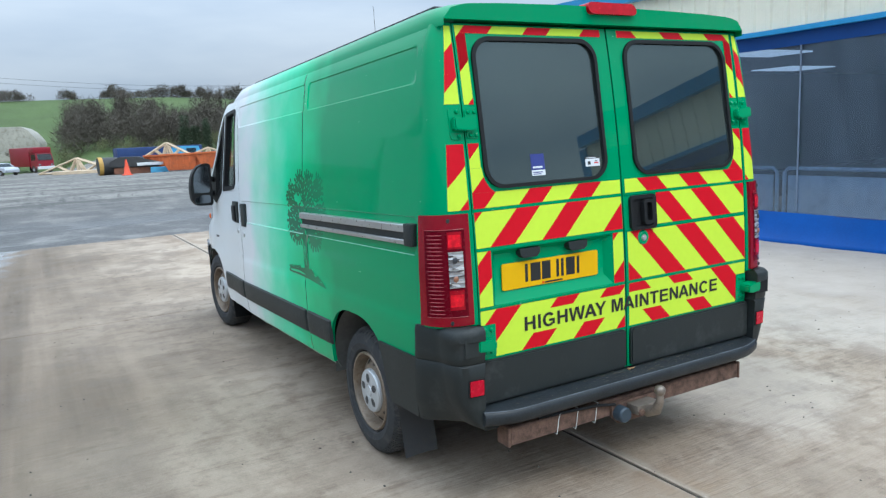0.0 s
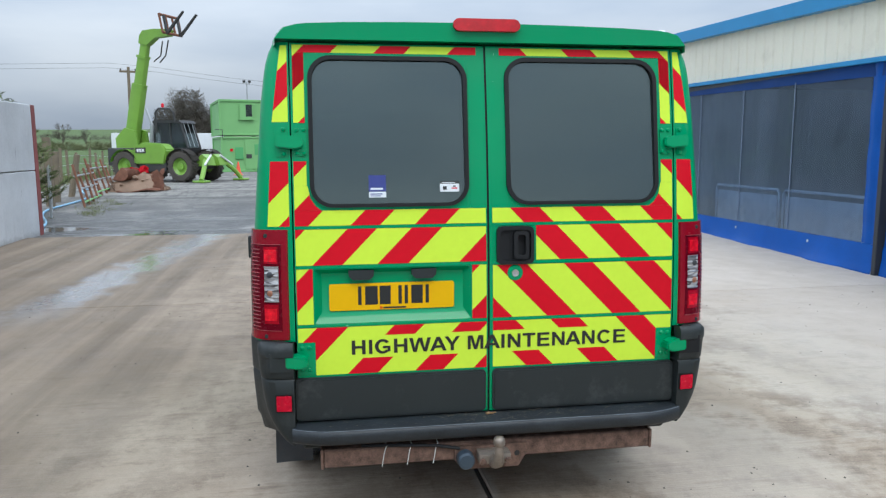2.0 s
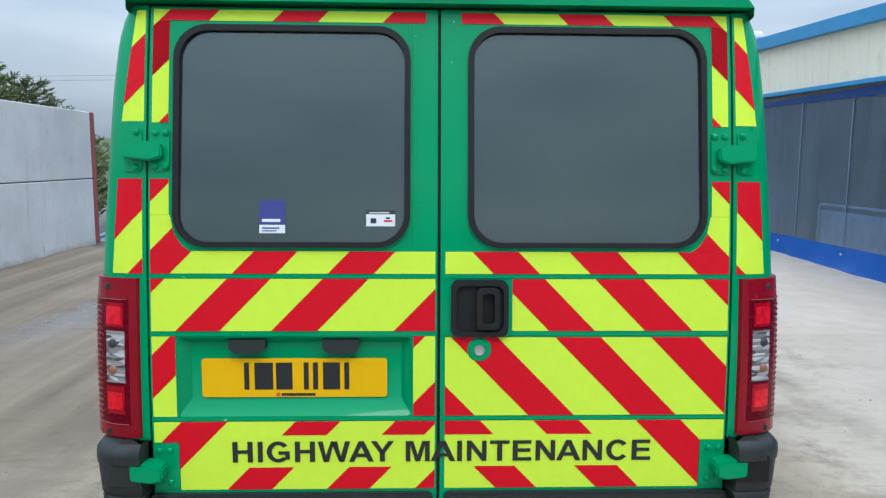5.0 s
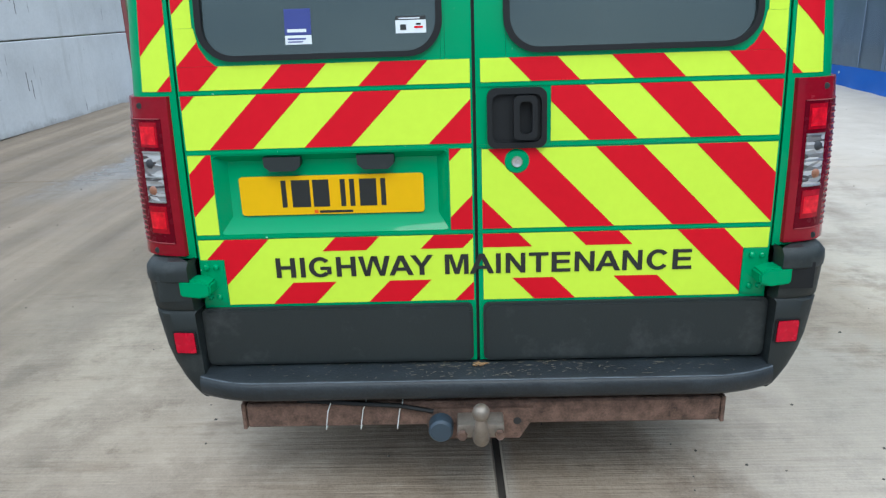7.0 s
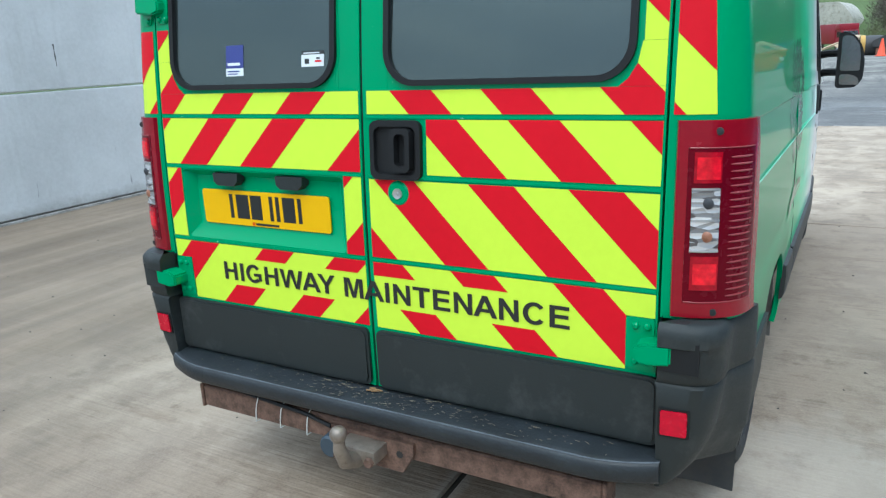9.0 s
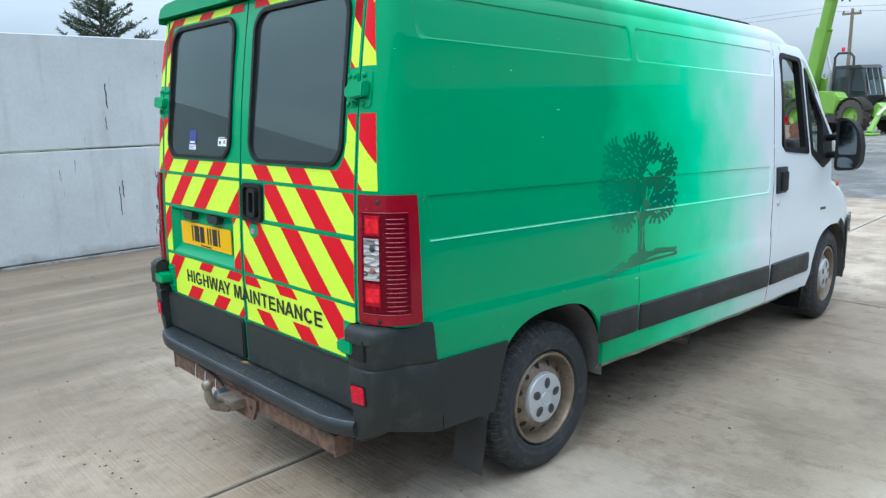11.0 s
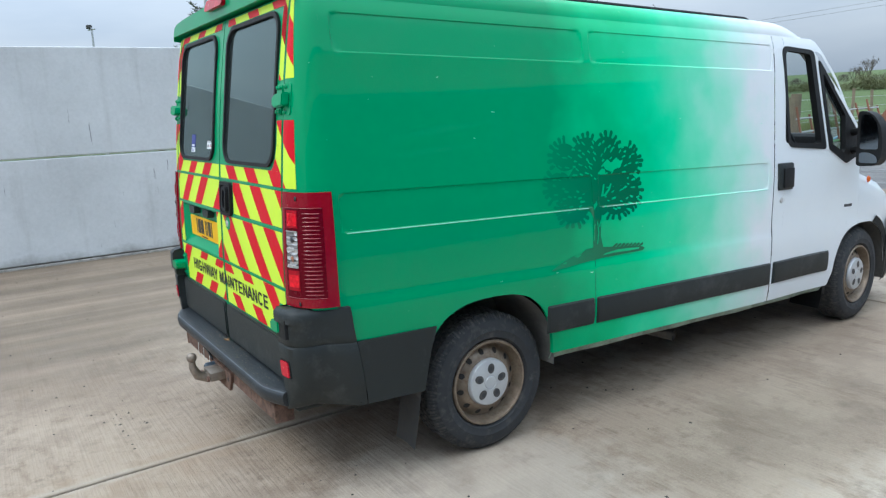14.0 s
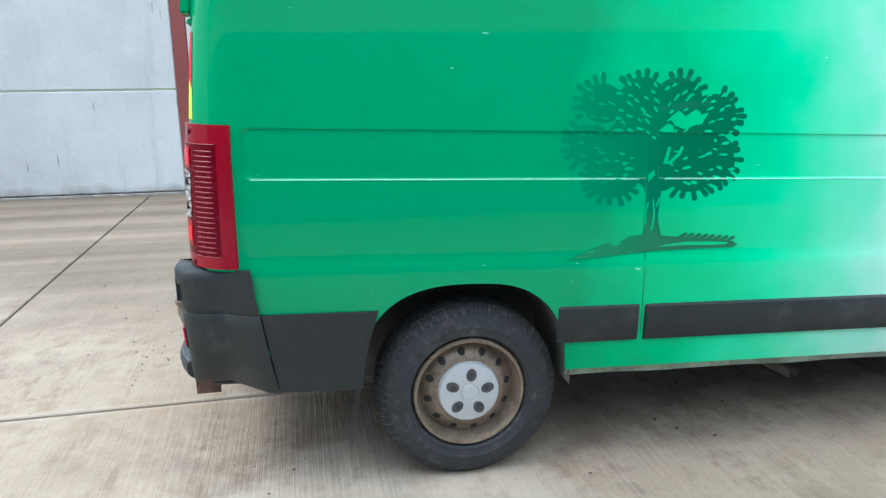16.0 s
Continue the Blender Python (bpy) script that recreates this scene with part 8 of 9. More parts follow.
def saloon(paint, label):
    t = thing("car", label, "car", "cars parked behind the yard")
    prof = [(-2.1, 0.35), (2.1, 0.35), (2.15, 0.65), (1.95, 0.85), (1.15, 0.95), (0.55, 1.42), (-0.9, 1.45), (-1.55, 1.0), (-2.1, 0.9)]
    bm = prism(bmesh.new(), prof, lambda u, v, d: (u, d * (1 - 0.12 * max(0, (v - 0.9) / 0.5)), v), -0.85, 0.85)
    bmesh.ops.bevel(bm, geom=list(bm.edges), offset=0.05, segments=2, affect="EDGES")
    b = part("body", bm, paint, t)
    for s in (-1, 1):
        part("side_glass", prism(bmesh.new(), [(-1.3, 1.0), (0.95, 1.0), (0.5, 1.36), (-0.85, 1.38)], lambda u, v, d: (u, s * (0.85 - 0.23 * (v - 0.9) + d), v), 0.0, 0.012), B["pane"], b)
    part("screen", prism(bmesh.new(), [(-0.7, 0.98), (0.7, 0.98), (0.62, 1.38), (-0.62, 1.38)], lambda u, v, d: (1.16 - (v - 0.95) * 1.27 + d, u, v), 0.0, 0.02), B["pane"], b)
    road_wheels(t, (-1.3, 1.3), ((-1, -0.78), (1, 0.78)), 0.31)
    return t


place(saloon(B["white"], "white hatchback parked on the gravel"), (-7.6, 94.5, rise(-7, 94)), -40)
place(saloon(B["silver"], "silver saloon parked on the gravel"), (-4.6, 95.5, rise(-4, 95)), -58)
place(saloon(B["white"], "white estate parked beside the silver one"), (-9.2, 97, rise(-9, 97)), -50)
place(saloon(B["jdark"], "dark hatchback parked on the gravel"), (-8.2, 92.5, rise(-8, 92)), -30)


def trailer(paint, length, z0, z1, label, width=2.4):
    t = thing("trailer", label, "trailer")
    part("body", box_bm(-length / 2, length / 2, -width / 2, width / 2, z0, z1, 0.06, 2), paint, t)
    n = int(length / 0.6)
    for k in range(n + 1):
        x = -length / 2 + length * k / n
        for s in (-1, 1):
            part("rib", box_bm(x - 0.03, x + 0.03, s * width / 2 - 0.02, s * width / 2 + 0.02, z0 + 0.05, z1 - 0.05), paint, t)
    part("chassis", box_bm(-length / 2, length / 2, -0.5, 0.5, z0 - 0.3, z0), B["jdark"], t)
    road_wheels(t, (-length / 2 + 0.9, -length / 2 + 2.0), ((-1, -width / 2 + 0.2), (1, width / 2 - 0.2)), 0.45)
    part("leg", box_bm(length / 2 - 0.8, length / 2 - 0.6, -0.5, 0.5, 0.0, z0 - 0.25), B["jdark"], t)
    return t


place(trailer(B["silver"], 6.5, 1.45, 4.3, "silver grey box trailer on a dark chassis"), (-6.0, 75.5, rise(-6, 75)), 84)
place(trailer(B["white"], 11.0, 1.3, 3.9, "white box trailer behind the cabins"), (-17.5, 79, rise(-17, 78)), 6)
place(trailer(B["blue"], 9.0, 0.95, 2.25, "royal blue curtain-sided trailer"), (11.0, 85, rise(12, 84) - 0.05), 4)


def tipper_cab():
    t = thing("truck_cab", "light blue lorry cab behind the skips", "lorry")
    b = part("body", prism(bmesh.new(), [(-1.2, 0.5), (1.2, 0.5), (1.25, 1.2), (0.9, 2.0), (-1.2, 2.05)], lambda u, v, d: (u, -1.0 + d, v), 0.0, 2.0), B["sky"], t)
    part("window", box_bm(-0.5, 0.6, -1.02, -1.0, 1.25, 1.8), B["pane"], b)
    part("deck", box_bm(-4.5, -1.2, -1.0, 1.0, 0.8, 1.2, 0.03, 1), B["sky"], t)
    road_wheels(t, (-3.4, 0.5), ((-1, -0.85), (1, 0.85)), 0.4)
    return t


place(tipper_cab(), (13.3, 81.0, rise(13, 81)), 15)


# ---- cream shed behind the lorry ----
def far_shed():
    t = thing("barn", "cream sheet barn behind the parked vehicles", "barn")
    prof = [(-16, 0), (4.2, 0), (4.2, 3.5), (3.8, 4.4), (3.0, 5.5), (2.2, 6.1), (-16, 6.2)]
    part("wall", prism(bmesh.new(), prof, lambda u, v, d: (u, d, v), 0.0, 14.0), B["shed"], t)
    bm = bmesh.new()
    for k in range(40):
        x = -15.9 + 0.5 * k
        box(bm, x - 0.03, x + 0.03, -0.03, 0.0, 0.1, 3.3 if x > 3.0 else 5.7)
    part("sheet_ribs", bm, B["shed"], t)
    part("door", box_bm(-3.2, -1.2, -0.05, 0.0, 0.0, 2.6, 0.01, 1), B["jdark"], t, "dark doorway")
    return t


place(far_shed(), (-4.2, 116, rise(-4, 116) - 1.4), -6)


# ---- timber trusses, skips, scrap, cones ----
def truss(w, h, at, turn, lean=0.0):
    t = thing("roof_truss", "pale timber roof truss standing on the gravel", "truss", "timber roof trusses")
    mem = [((-w / 2, 0.06), (w / 2, 0.06)), ((-w / 2, 0.06), (0, h)), ((0, h), (w / 2, 0.06)), ((0, h), (0.02 * w, 0.06)), ((-w * 0.25, h * 0.5), (-w * 0.1, 0.06)), ((w * 0.25, h * 0.5), (w * 0.1, 0.06)), ((0, h), (-w * 0.1, 0.06)), ((0, h), (w * 0.1, 0.06))]
    for (x0, z0), (x1, z1) in mem:
        part("timber", tube(bmesh.new(), [(x0, lean * z0, z0), (x1, lean * z1, z1)], 0.055, 4), B["timber"], t)
    place(t, at, turn)


for k in range(3):
    truss(4.9, 1.02, (0.75 + 0.12 * k, 53.2 + 0.7 * k, rise(0, 53) - 0.02), -22 + 6 * k, 0.15)
for k in range(2):
    truss(2.9, 0.92, (5.7 + 0.2 * k, 47.0 + 0.5 * k, rise(5, 47) + 0.80), -4, 0.1)
truss(2.2, 0.48, (7.9, 45.2, rise(7, 45) + 0.80), -6, 0.1)
part("board_stack", box_bm(-1.6, 1.7, -0.5, 0.5, -0.02, 0.20, 0.02, 1), B["timber"], place(thing("timber_pack", "pack of pale boards lying beside the trusses", "timber"), (0.9, 51.5, rise(1, 51)), -14))
part("board_stack", box_bm(-2.3, 2.3, -0.6, 0.6, 0.0, 0.84, 0.02, 1), B["oldwood"], place(thing("timber_pack", "stacked old timbers carrying roof trusses", "timber"), (6.3, 46.9, rise(6, 47)), -4))


def skip(at, turn, length=2.6, h=1.15):
    t = thing("skip", "rust-stained orange steel skip", "skip", "orange skips")
    outer = [(-length / 2 + 0.35, 0.08), (length / 2 - 0.35, 0.08), (length / 2, h), (-length / 2, h)]
    bm = bmesh.new()
    for yy in (-0.75, 0.72):
        prism(bm, outer, lambda u, v, d: (u, yy + d, v), 0.0, 0.03)
    for s in (-1, 1):
        prism(bm, [(s * (length / 2 - 0.35), 0.08), (s * (length / 2 - 0.31), 0.08), (s * (length / 2 + 0.02), h), (s * (length / 2 - 0.02), h)], lambda u, v, d: (u, -0.75 + d, v), 0.0, 1.5)
    box(bm, -length / 2 + 0.35, length / 2 - 0.35, -0.75, 0.75, 0.06, 0.10)
    part("shell", bm, B["orange"], t)
    for k in range(5):
        x = -length / 2 + 0.45 + (length - 0.9) * k / 4
        part("rib", box_bm(x - 0.04, x + 0.04, -0.81, -0.75, 0.1, h, 0.005, 1), B["orange"], t)
    part("rim", box_bm(-length / 2 - 0.04, length / 2 + 0.04, -0.82, -0.74, h - 0.07, h + 0.03, 0.01, 1), B["orange"], t)
    place(t, at, turn)


skip((4.75, 41.6, rise(5, 41)), -14, 2.2, 0.92)
skip((5.3, 39.3, rise(5, 39)), -16, 2.2, 0.92)
skip((6.9, 38.6, rise(6, 38)), -12, 2.2, 0.92)


def scrap_tank():
    t = thing("scrap_tank", "ochre and rusty black tank lying among scrap", "tank")
    part("drum", lathe(bmesh.new(), [(0.0, -0.7), (0.62, -0.7), (0.66, -0.62), (0.66, -0.25), (0.66, 0.3), (0.62, 0.7), (0.0, 0.72)], (0, 0, 0.66), "x", 20), B["jdark"], t)
    part("band", lathe(bmesh.new(), [(0.67, -0.70), (0.69, -0.68), (0.69, -0.42), (0.67, -0.40)], (0, 0, 0.66), "x", 20), B["tank"], t)
    return t


machine = scrap_tank()
machine.matrix_world = pose(1.62, 40.9, rise(2, 41), 0, 0, 5) @ Matrix.Scale(0.72, 4)


def scrap_car():
    t = thing("scrap_vehicle", "dark flattened vehicle body on rusty frames", "scrap")
    bm = prism(bmesh.new(), [(-1.9, 0.55), (1.9, 0.5), (1.95, 0.85), (0.9, 1.05), (0.4, 1.35), (-1.1, 1.4), (-1.9, 1.0)], lambda u, v, d: (u, -0.8 + d, v), 0.0, 1.6)
    bmesh.ops.bevel(bm, geom=list(bm.edges), offset=0.06, segments=2, affect="EDGES")
    part("shell", bm, B["jdark"], t)
    part("sheet", box_bm(0.2, 2.2, -1.1, -0.85, 0.62, 0.86, 0.02, 1), B["white"], t)
    part("stand", box_bm(-1.6, 1.6, -0.7, 0.7, 0.0, 0.5, 0.02, 1), B["rusty"], t)
    part("crate", box_bm(1.2, 2.6, -1.3, -0.7, 0.0, 0.45, 0.02, 1), B["sky"], t)
    return t


machine = scrap_car()
machine.matrix_world = pose(2.95, 40.6, rise(3, 40), 0, 0, -10) @ Matrix.Scale(0.66, 4)


def cone(x, y):
    t = thing("traffic_cone", "orange traffic cone standing on the gravel", "cone", "traffic cones")
    b = part("body", lathe(bmesh.new(), [(0.19, 0.03), (0.16, 0.06), (0.035, 0.74), (0.0, 0.75)], (0, 0, 0), "z", 18), B["cone"], t)
    part("base", box_bm(-0.23, 0.23, -0.23, 0.23, 0.0, 0.04, 0.01, 1), B["cone"], t)
    place(t, (x, y, rise(x, y)), 0)


cone(1.98, 35.9)
cone(-5.7, 39.1)
cone(-4.3, 51.2)


def rusty_rack(at, turn):
    t = thing("steel_rack", "rusty steel pallets and beams stacked on the gravel", "rack")
    for k in range(4):
        part("beam", box_bm(-0.9, 0.9, -0.5, -0.4, 0.05 + 0.14 * k, 0.12 + 0.14 * k, 0.01, 1), B["rusty"], t)
        part("beam", box_bm(-0.9, 0.9, 0.4, 0.5, 0.05 + 0.14 * k, 0.12 + 0.14 * k, 0.01, 1), B["jdark"], t)
        part("deck", box_bm(-0.85, 0.8, -0.5, 0.5, 0.12 + 0.14 * k, 0.145 + 0.14 * k), B["jdark"], t)
    for x in (-0.85, 0.85):
        part("leg", box_bm(x - 0.05, x + 0.05, -0.5, 0.5, 0.0, 0.60), B["rusty"], t)
    place(t, at, turn)


rusty_rack((-5.2, 51.6, rise(-4.7, 51)), -6)


# ---- poles and wires ----
def wood_pole(x, y, h, label):
    t = thing("utility_pole", label, "pole")
    part("shaft", tube(bmesh.new(), [(0, 0, -0.2), (0, 0, h * 0.5), (0.02, 0, h)], [0.13, 0.11, 0.085], 10), B["oldwood"], t)
    part("crossarm", box_bm(-0.5, 0.5, -0.05, 0.05, h - 0.35, h - 0.22, 0.01, 1), B["oldwood"], t)
    for dx in (-0.42, 0.42):
        part("insulator", lathe(bmesh.new(), [(0.03, 0), (0.05, 0.05), (0.03, 0.12), (0.0, 0.13)], (dx, 0, h - 0.22), "z", 8), B["jdark"], t)
    place(t, (x, y, rise(x, y)), 20)
    return t


wood_pole(-12.9, 45.7, 6.65, "weathered wooden utility pole with a crossarm")
wires = thing("overhead_wires", "thin dark overhead wires between poles", "wires")
for k, dz in enumerate((0.0, -0.28)):
    pts = []
    for x in span(-70, 90, 60):
        y = 45.7 + (x + 12.9) * 0.10
        dx = x + 12.9
        z = 7.0 + dz + (-0.15 * dx + 0.0035 * dx * dx if dx > 0 else 0.035 * dx)
        pts.append((x, y, z))
    part("wire", tube(bmesh.new(), pts, 0.007, 4), B["jdark"], wires)


def lamp_post(x, y, h, label, twin=True):
    t = thing("lamp_post", label, "lamp post")
    part("column", tube(bmesh.new(), [(0, 0, -0.1), (0, 0, h * 0.6), (0, 0, h)], [0.075, 0.06, 0.045], 8), B["galv"], t)
    part("bracket", tube(bmesh.new(), [(-0.3, 0, h - 0.1), (0.3, 0, h - 0.1)], 0.03, 6), B["galv"], t)
    for dx in ((-0.25, 0.25) if twin else (-0.16,)):
        part("floodlight", box_bm(dx - 0.11, dx + 0.11, -0.14, 0.10, h - 0.06, h + 0.14, 0.03, 1), B["jdark"], t, "dark floodlight")
    place(t, (x, y, rise(x, y)), 25)


lamp_post(-8.0, 67, 8.0, "galvanised lamp post with twin floodlights behind the cabins")
lamp_post(-25.0, 7.35, 7.5, "galvanised lamp post with a single floodlight beyond the wall", False)
lamp_post(-38.0, 5.28, 6.55, "galvanised lamp post with a single floodlight far beyond the wall", False)

# ---- gate, fence and clutter beyond the wall ----
def farm_gate():
    t = thing("farm_gate", "galvanised five-bar farm gate beyond the wall's end", "gate")
    L = 3.3
    for k, z in enumerate((0.18, 0.40, 0.62, 0.86, 1.12)):
        part("bar", tube(bmesh.new(), [(0, 0, z), (L, 0, z)], 0.022, 6), B["galv"], t)
    for x in (0.0, L * 0.5, L):
        part("upright", tube(bmesh.new(), [(x, 0, 0.12), (x, 0, 1.18)], 0.024, 6), B["galv"], t)
    part("brace", tube(bmesh.new(), [(0, 0.01, 0.18), (L, 0.01, 1.12)], 0.018, 6), B["galv"], t)
    return t


place(farm_gate(), (-6.55, 13.6, rise(-6.5, 14)), 109)


def wood_post(x, y, h, r, lean=0.0):
    t = thing("fence_post", "weathered wooden fence post", "fence post", "posts of the field fence")
    part("post", tube(bmesh.new(), [(0, 0, -0.1), (lean * 0.5, 0, h * 0.5), (lean, 0, h)], [r, r * 0.97, r * 0.92], 9), B["oldwood"], t)
    place(t, (x, y, rise(x, y)), 0)


wood_post(-7.75, 17.0, 1.75, 0.11)
wood_post(-8.0, 18.0, 1.35, 0.15, 0.05)
wood_post(-8.05, 19.4, 1.2, 0.09, 0.25)
rng = random.Random(4)
fence_pts = []
for k in range(15):
    y = 20.5 + 2.4 * k
    x = -6.2 - 0.165 * y + rng.uniform(-0.1, 0.1)
    wood_post(x, y, 1.25 + rng.uniform(-0.1, 0.15), 0.055, rng.uniform(-0.06, 0.06))
    fence_pts.append((x, y))
fw = thing("fence_wire", "thin galvanised stock wires along the field fence", "fence wire")
for z in (0.35, 0.7, 1.05):
    part("wire", tube(bmesh.new(), [(x, y, rise(x, y) + z) for x, y in fence_pts], 0.006, 4), B["galv"], fw)


def feed_barrier(at, turn, lean):
    t = thing("feed_barrier", "rusty steel feed barrier standing by the fence", "barrier", "feed barriers by the fence")
    for z in (0.12, 0.45, 0.78):
        part("rail", tube(bmesh.new(), [(-1.6, lean * z, z), (1.6, lean * z, z)], 0.026, 6), B["galv"] if z > 0.2 else B["cabin"], t)
    for x in span(-1.6, 1.6, 4):
        part("upright", tube(bmesh.new(), [(x, 0, 0.0), (x + 0.02, lean * 0.9, 0.95 + 0.12 * math.sin(x * 3))], 0.03, 6), B["rusty"], t)
    place(t, at, turn)


feed_barrier((-7.0, 18.0, rise(-7, 17)), 99, 0.25)
feed_barrier((-7.35, 20.4, rise(-7, 20)), 97, 0.3)
hose = thing("water_hose", "pale blue water hose lying along the ground", "hose")
pts = [(-6.45 - 0.16 * (y - 11.2) + 0.25 * math.sin(y * 1.1), y, rise(-7, y) + 0.03) for y in span(11.2, 22.0, 40)]
part("tube", tube(bmesh.new(), pts, 0.026, 6), B["hose"], hose)


def heap(at, w, d, h, material, name, label, seed):
    rng = random.Random(seed)
    t = thing(name, label, "heap")
    bm = bmesh.new()

    def f(i, j):
        a, r = 2 * math.pi * i / 26, j / 9
        k = h * (1 - r ** 1.4) * (1 + 0.25 * math.sin(3 * a + seed) * r)
        return (w * r * math.cos(a) + rng.uniform(-0.05, 0.05), d * r * math.sin(a) + rng.uniform(-0.05, 0.05), max(-0.02, k + rng.uniform(-0.05, 0.05) * (1 - r)))
    grid(bm, 26, 10, f, close_u=True)
    clean(bm, 0.02)
    part("soil", bm, material, t, sharp=25)
    for k in range(22):
        a, r = rng.uniform(0, 6.28), rng.uniform(0.2, 1.0)
        s = rng.uniform(0.03, 0.10)
        bmr = bmesh.new()
        bmesh.ops.create_icosphere(bmr, subdivisions=1, radius=s)
        for v in bmr.verts:
            v.co = Vector((v.co.x * rng.uniform(0.8, 1.3), v.co.y * rng.uniform(0.8, 1.3), v.co.z * 0.7)) + Vector((w * r * math.cos(a), d * r * math.sin(a), h * (1 - r ** 1.4) + 0.03))
        part("stone", bmr, material, t, smooth=False)
    place(t, at, 0)


heap((-6.75, 21.5, rise(-7, 21)), 0.95, 0.8, 0.68, B["soil"], "soil_heap", "brown soil and rubble heap beside the fence", 3)


def digger_bucket(at, turn, size):
    t = thing("digger_bucket", "rusty red digger bucket lying on the rubble", "bucket")
    bm = bmesh.new()
    arc = [(0.75 * math.cos(radians(a)), 0.5 + 0.5 * math.sin(radians(a))) for a in span(100, 330, 12)]
    grid(bm, len(arc), 5, lambda i, j: (arc[i][0], -0.75 + 1.5 * j / 4, arc[i][1]))
    bmesh.ops.solidify(bm, geom=bm.faces[:], thickness=0.03)
    part("scoop", bm, B["rusty"], t)
    for yy in (-0.75, 0.75):
        part("cheek", prism(bmesh.new(), arc, lambda u, v, d: (u, yy + d, v), -0.015, 0.015), B["rusty"], t)
    for k in range(5):
        yy = -0.62 + 0.31 * k
        part("tooth", prism(bmesh.new(), [(0.60, 0.02), (0.66, 0.26), (0.98, 0.08)], lambda u, v, d: (u, yy + d, v), -0.04, 0.04), B["rusty"], t)
    t.matrix_world = pose(*at, 0, 0, turn) @ Matrix.Scale(size, 4)


digger_bucket((-6.95, 21.3, rise(-6, 21) + 0.32), 150, 0.42)


def scrap_sheet(at, turn, w, h, tilt, material, label):
    t = thing("scrap_sheet", label, "scrap")
    rng = random.Random(int(at[0] * 100))
    bm = bmesh.new()
    grid(bm, 7, 5, lambda i, j: (w * (i / 6 - 0.5) + rng.uniform(-0.03, 0.03), rng.uniform(-0.03, 0.03) + 0.05 * math.sin(i), h * j / 4 * (0.8 + 0.2 * math.sin(i * 1.7))))
    bmesh.ops.solidify(bm, geom=bm.faces[:], thickness=0.02)
    part("sheet", bm, material, t, smooth=False)
    t.matrix_world = pose(*at, tilt, 0, turn)


scrap_sheet((-6.2, 21.0, rise(-6, 21) + 0.02), 20, 0.8, 0.75, -35, B["rusty"], "crumpled rusty steel sheet on the soil heap")
scrap_sheet((-6.9, 21.2, rise(-6, 21) + 0.25), -15, 0.7, 0.5, -50, B["rusty"], "torn rusty steel sheet on the soil heap")
scrap_sheet((-6.5, 20.6, rise(-6, 21) + 0.01), 5, 1.3, 0.35, -80, B["rusty"], "flat rusty offcut at the foot of the heap")
scrap_sheet((-6.25, 21.5, rise(-6, 21) + 0.30), -40, 0.7, 0.5, -40, B["rusty"], "buckled rusty plate on the soil heap")
scrap_sheet((-7.1, 21.0, rise(-6, 21) + 0.05), 60, 0.5, 0.5, -40, B["soil"], "mud-caked plate leaning on the soil heap")
scrap_sheet((-5.95, 21.3, rise(-6, 21) + 0.0), 30, 0.6, 0.35, -70, B["soil"], "mud-caked offcut beside the soil heap")
scrap_sheet((-6.6, 21.3, rise(-6, 21) + 0.55), 40, 0.6, 0.25, -20, M["red"], "bent bright red panel on top of the heap")


# ---- what shows between the van and the shed ----
def mesh_barrier(at, turn):
    t = thing("mesh_barrier", "galvanised pedestrian barrier with thin bars", "barrier", "pedestrian barriers by the shed")
    part("frame", tube(bmesh.new(), [(0, 0, 0.05), (0, 0, 1.02), (0.06, 0, 1.1), (2.2, 0, 1.1), (2.26, 0, 1.02), (2.26, 0, 0.05)], 0.02, 8), B["galv"], t)
    part("rail", tube(bmesh.new(), [(0, 0, 0.18), (2.26, 0, 0.18)], 0.014, 6), B["galv"], t)
    for k in range(1, 20):
        part("bar", tube(bmesh.new(), [(2.26 * k / 20, 0, 0.18), (2.26 * k / 20, 0, 1.09)], 0.008, 5), B["galv"], t)
    for x in (0.25, 2.0):
        part("foot", box_bm(x - 0.02, x + 0.02, -0.3, 0.3, 0.0, 0.04, 0.005, 1), B["galv"], t)
    place(t, at, turn)


mesh_barrier((3.95, 12.95, rise(4, 12.9)), -14)


def road_board(at, turn):
    t = thing("road_board", "grey road-works board with a red and white edge on a block", "sign")
    part("board", box_bm(-0.45, 0.45, -0.02, 0.02, 0.42, 1.35, 0.01, 1), B["silver"], t)
    for k in range(6):
        part("stripe", box_bm(-0.45 + 0.15 * k, -0.30 + 0.15 * k, -0.032, -0.018, 0.28, 0.42), M["red"] if k % 2 else B["white"], t)
    part("block", box_bm(-0.65, -0.15, -0.18, 0.18, 0.0, 0.26, 0.02, 1), M["barrier"], t)
    part("leg", box_bm(0.15, 0.3, -0.1, 0.1, 0.0, 0.3, 0.01, 1), B["jdark"], t)
    place(t, at, turn)


road_board((5.15, 15.2, rise(5, 15)), -20)


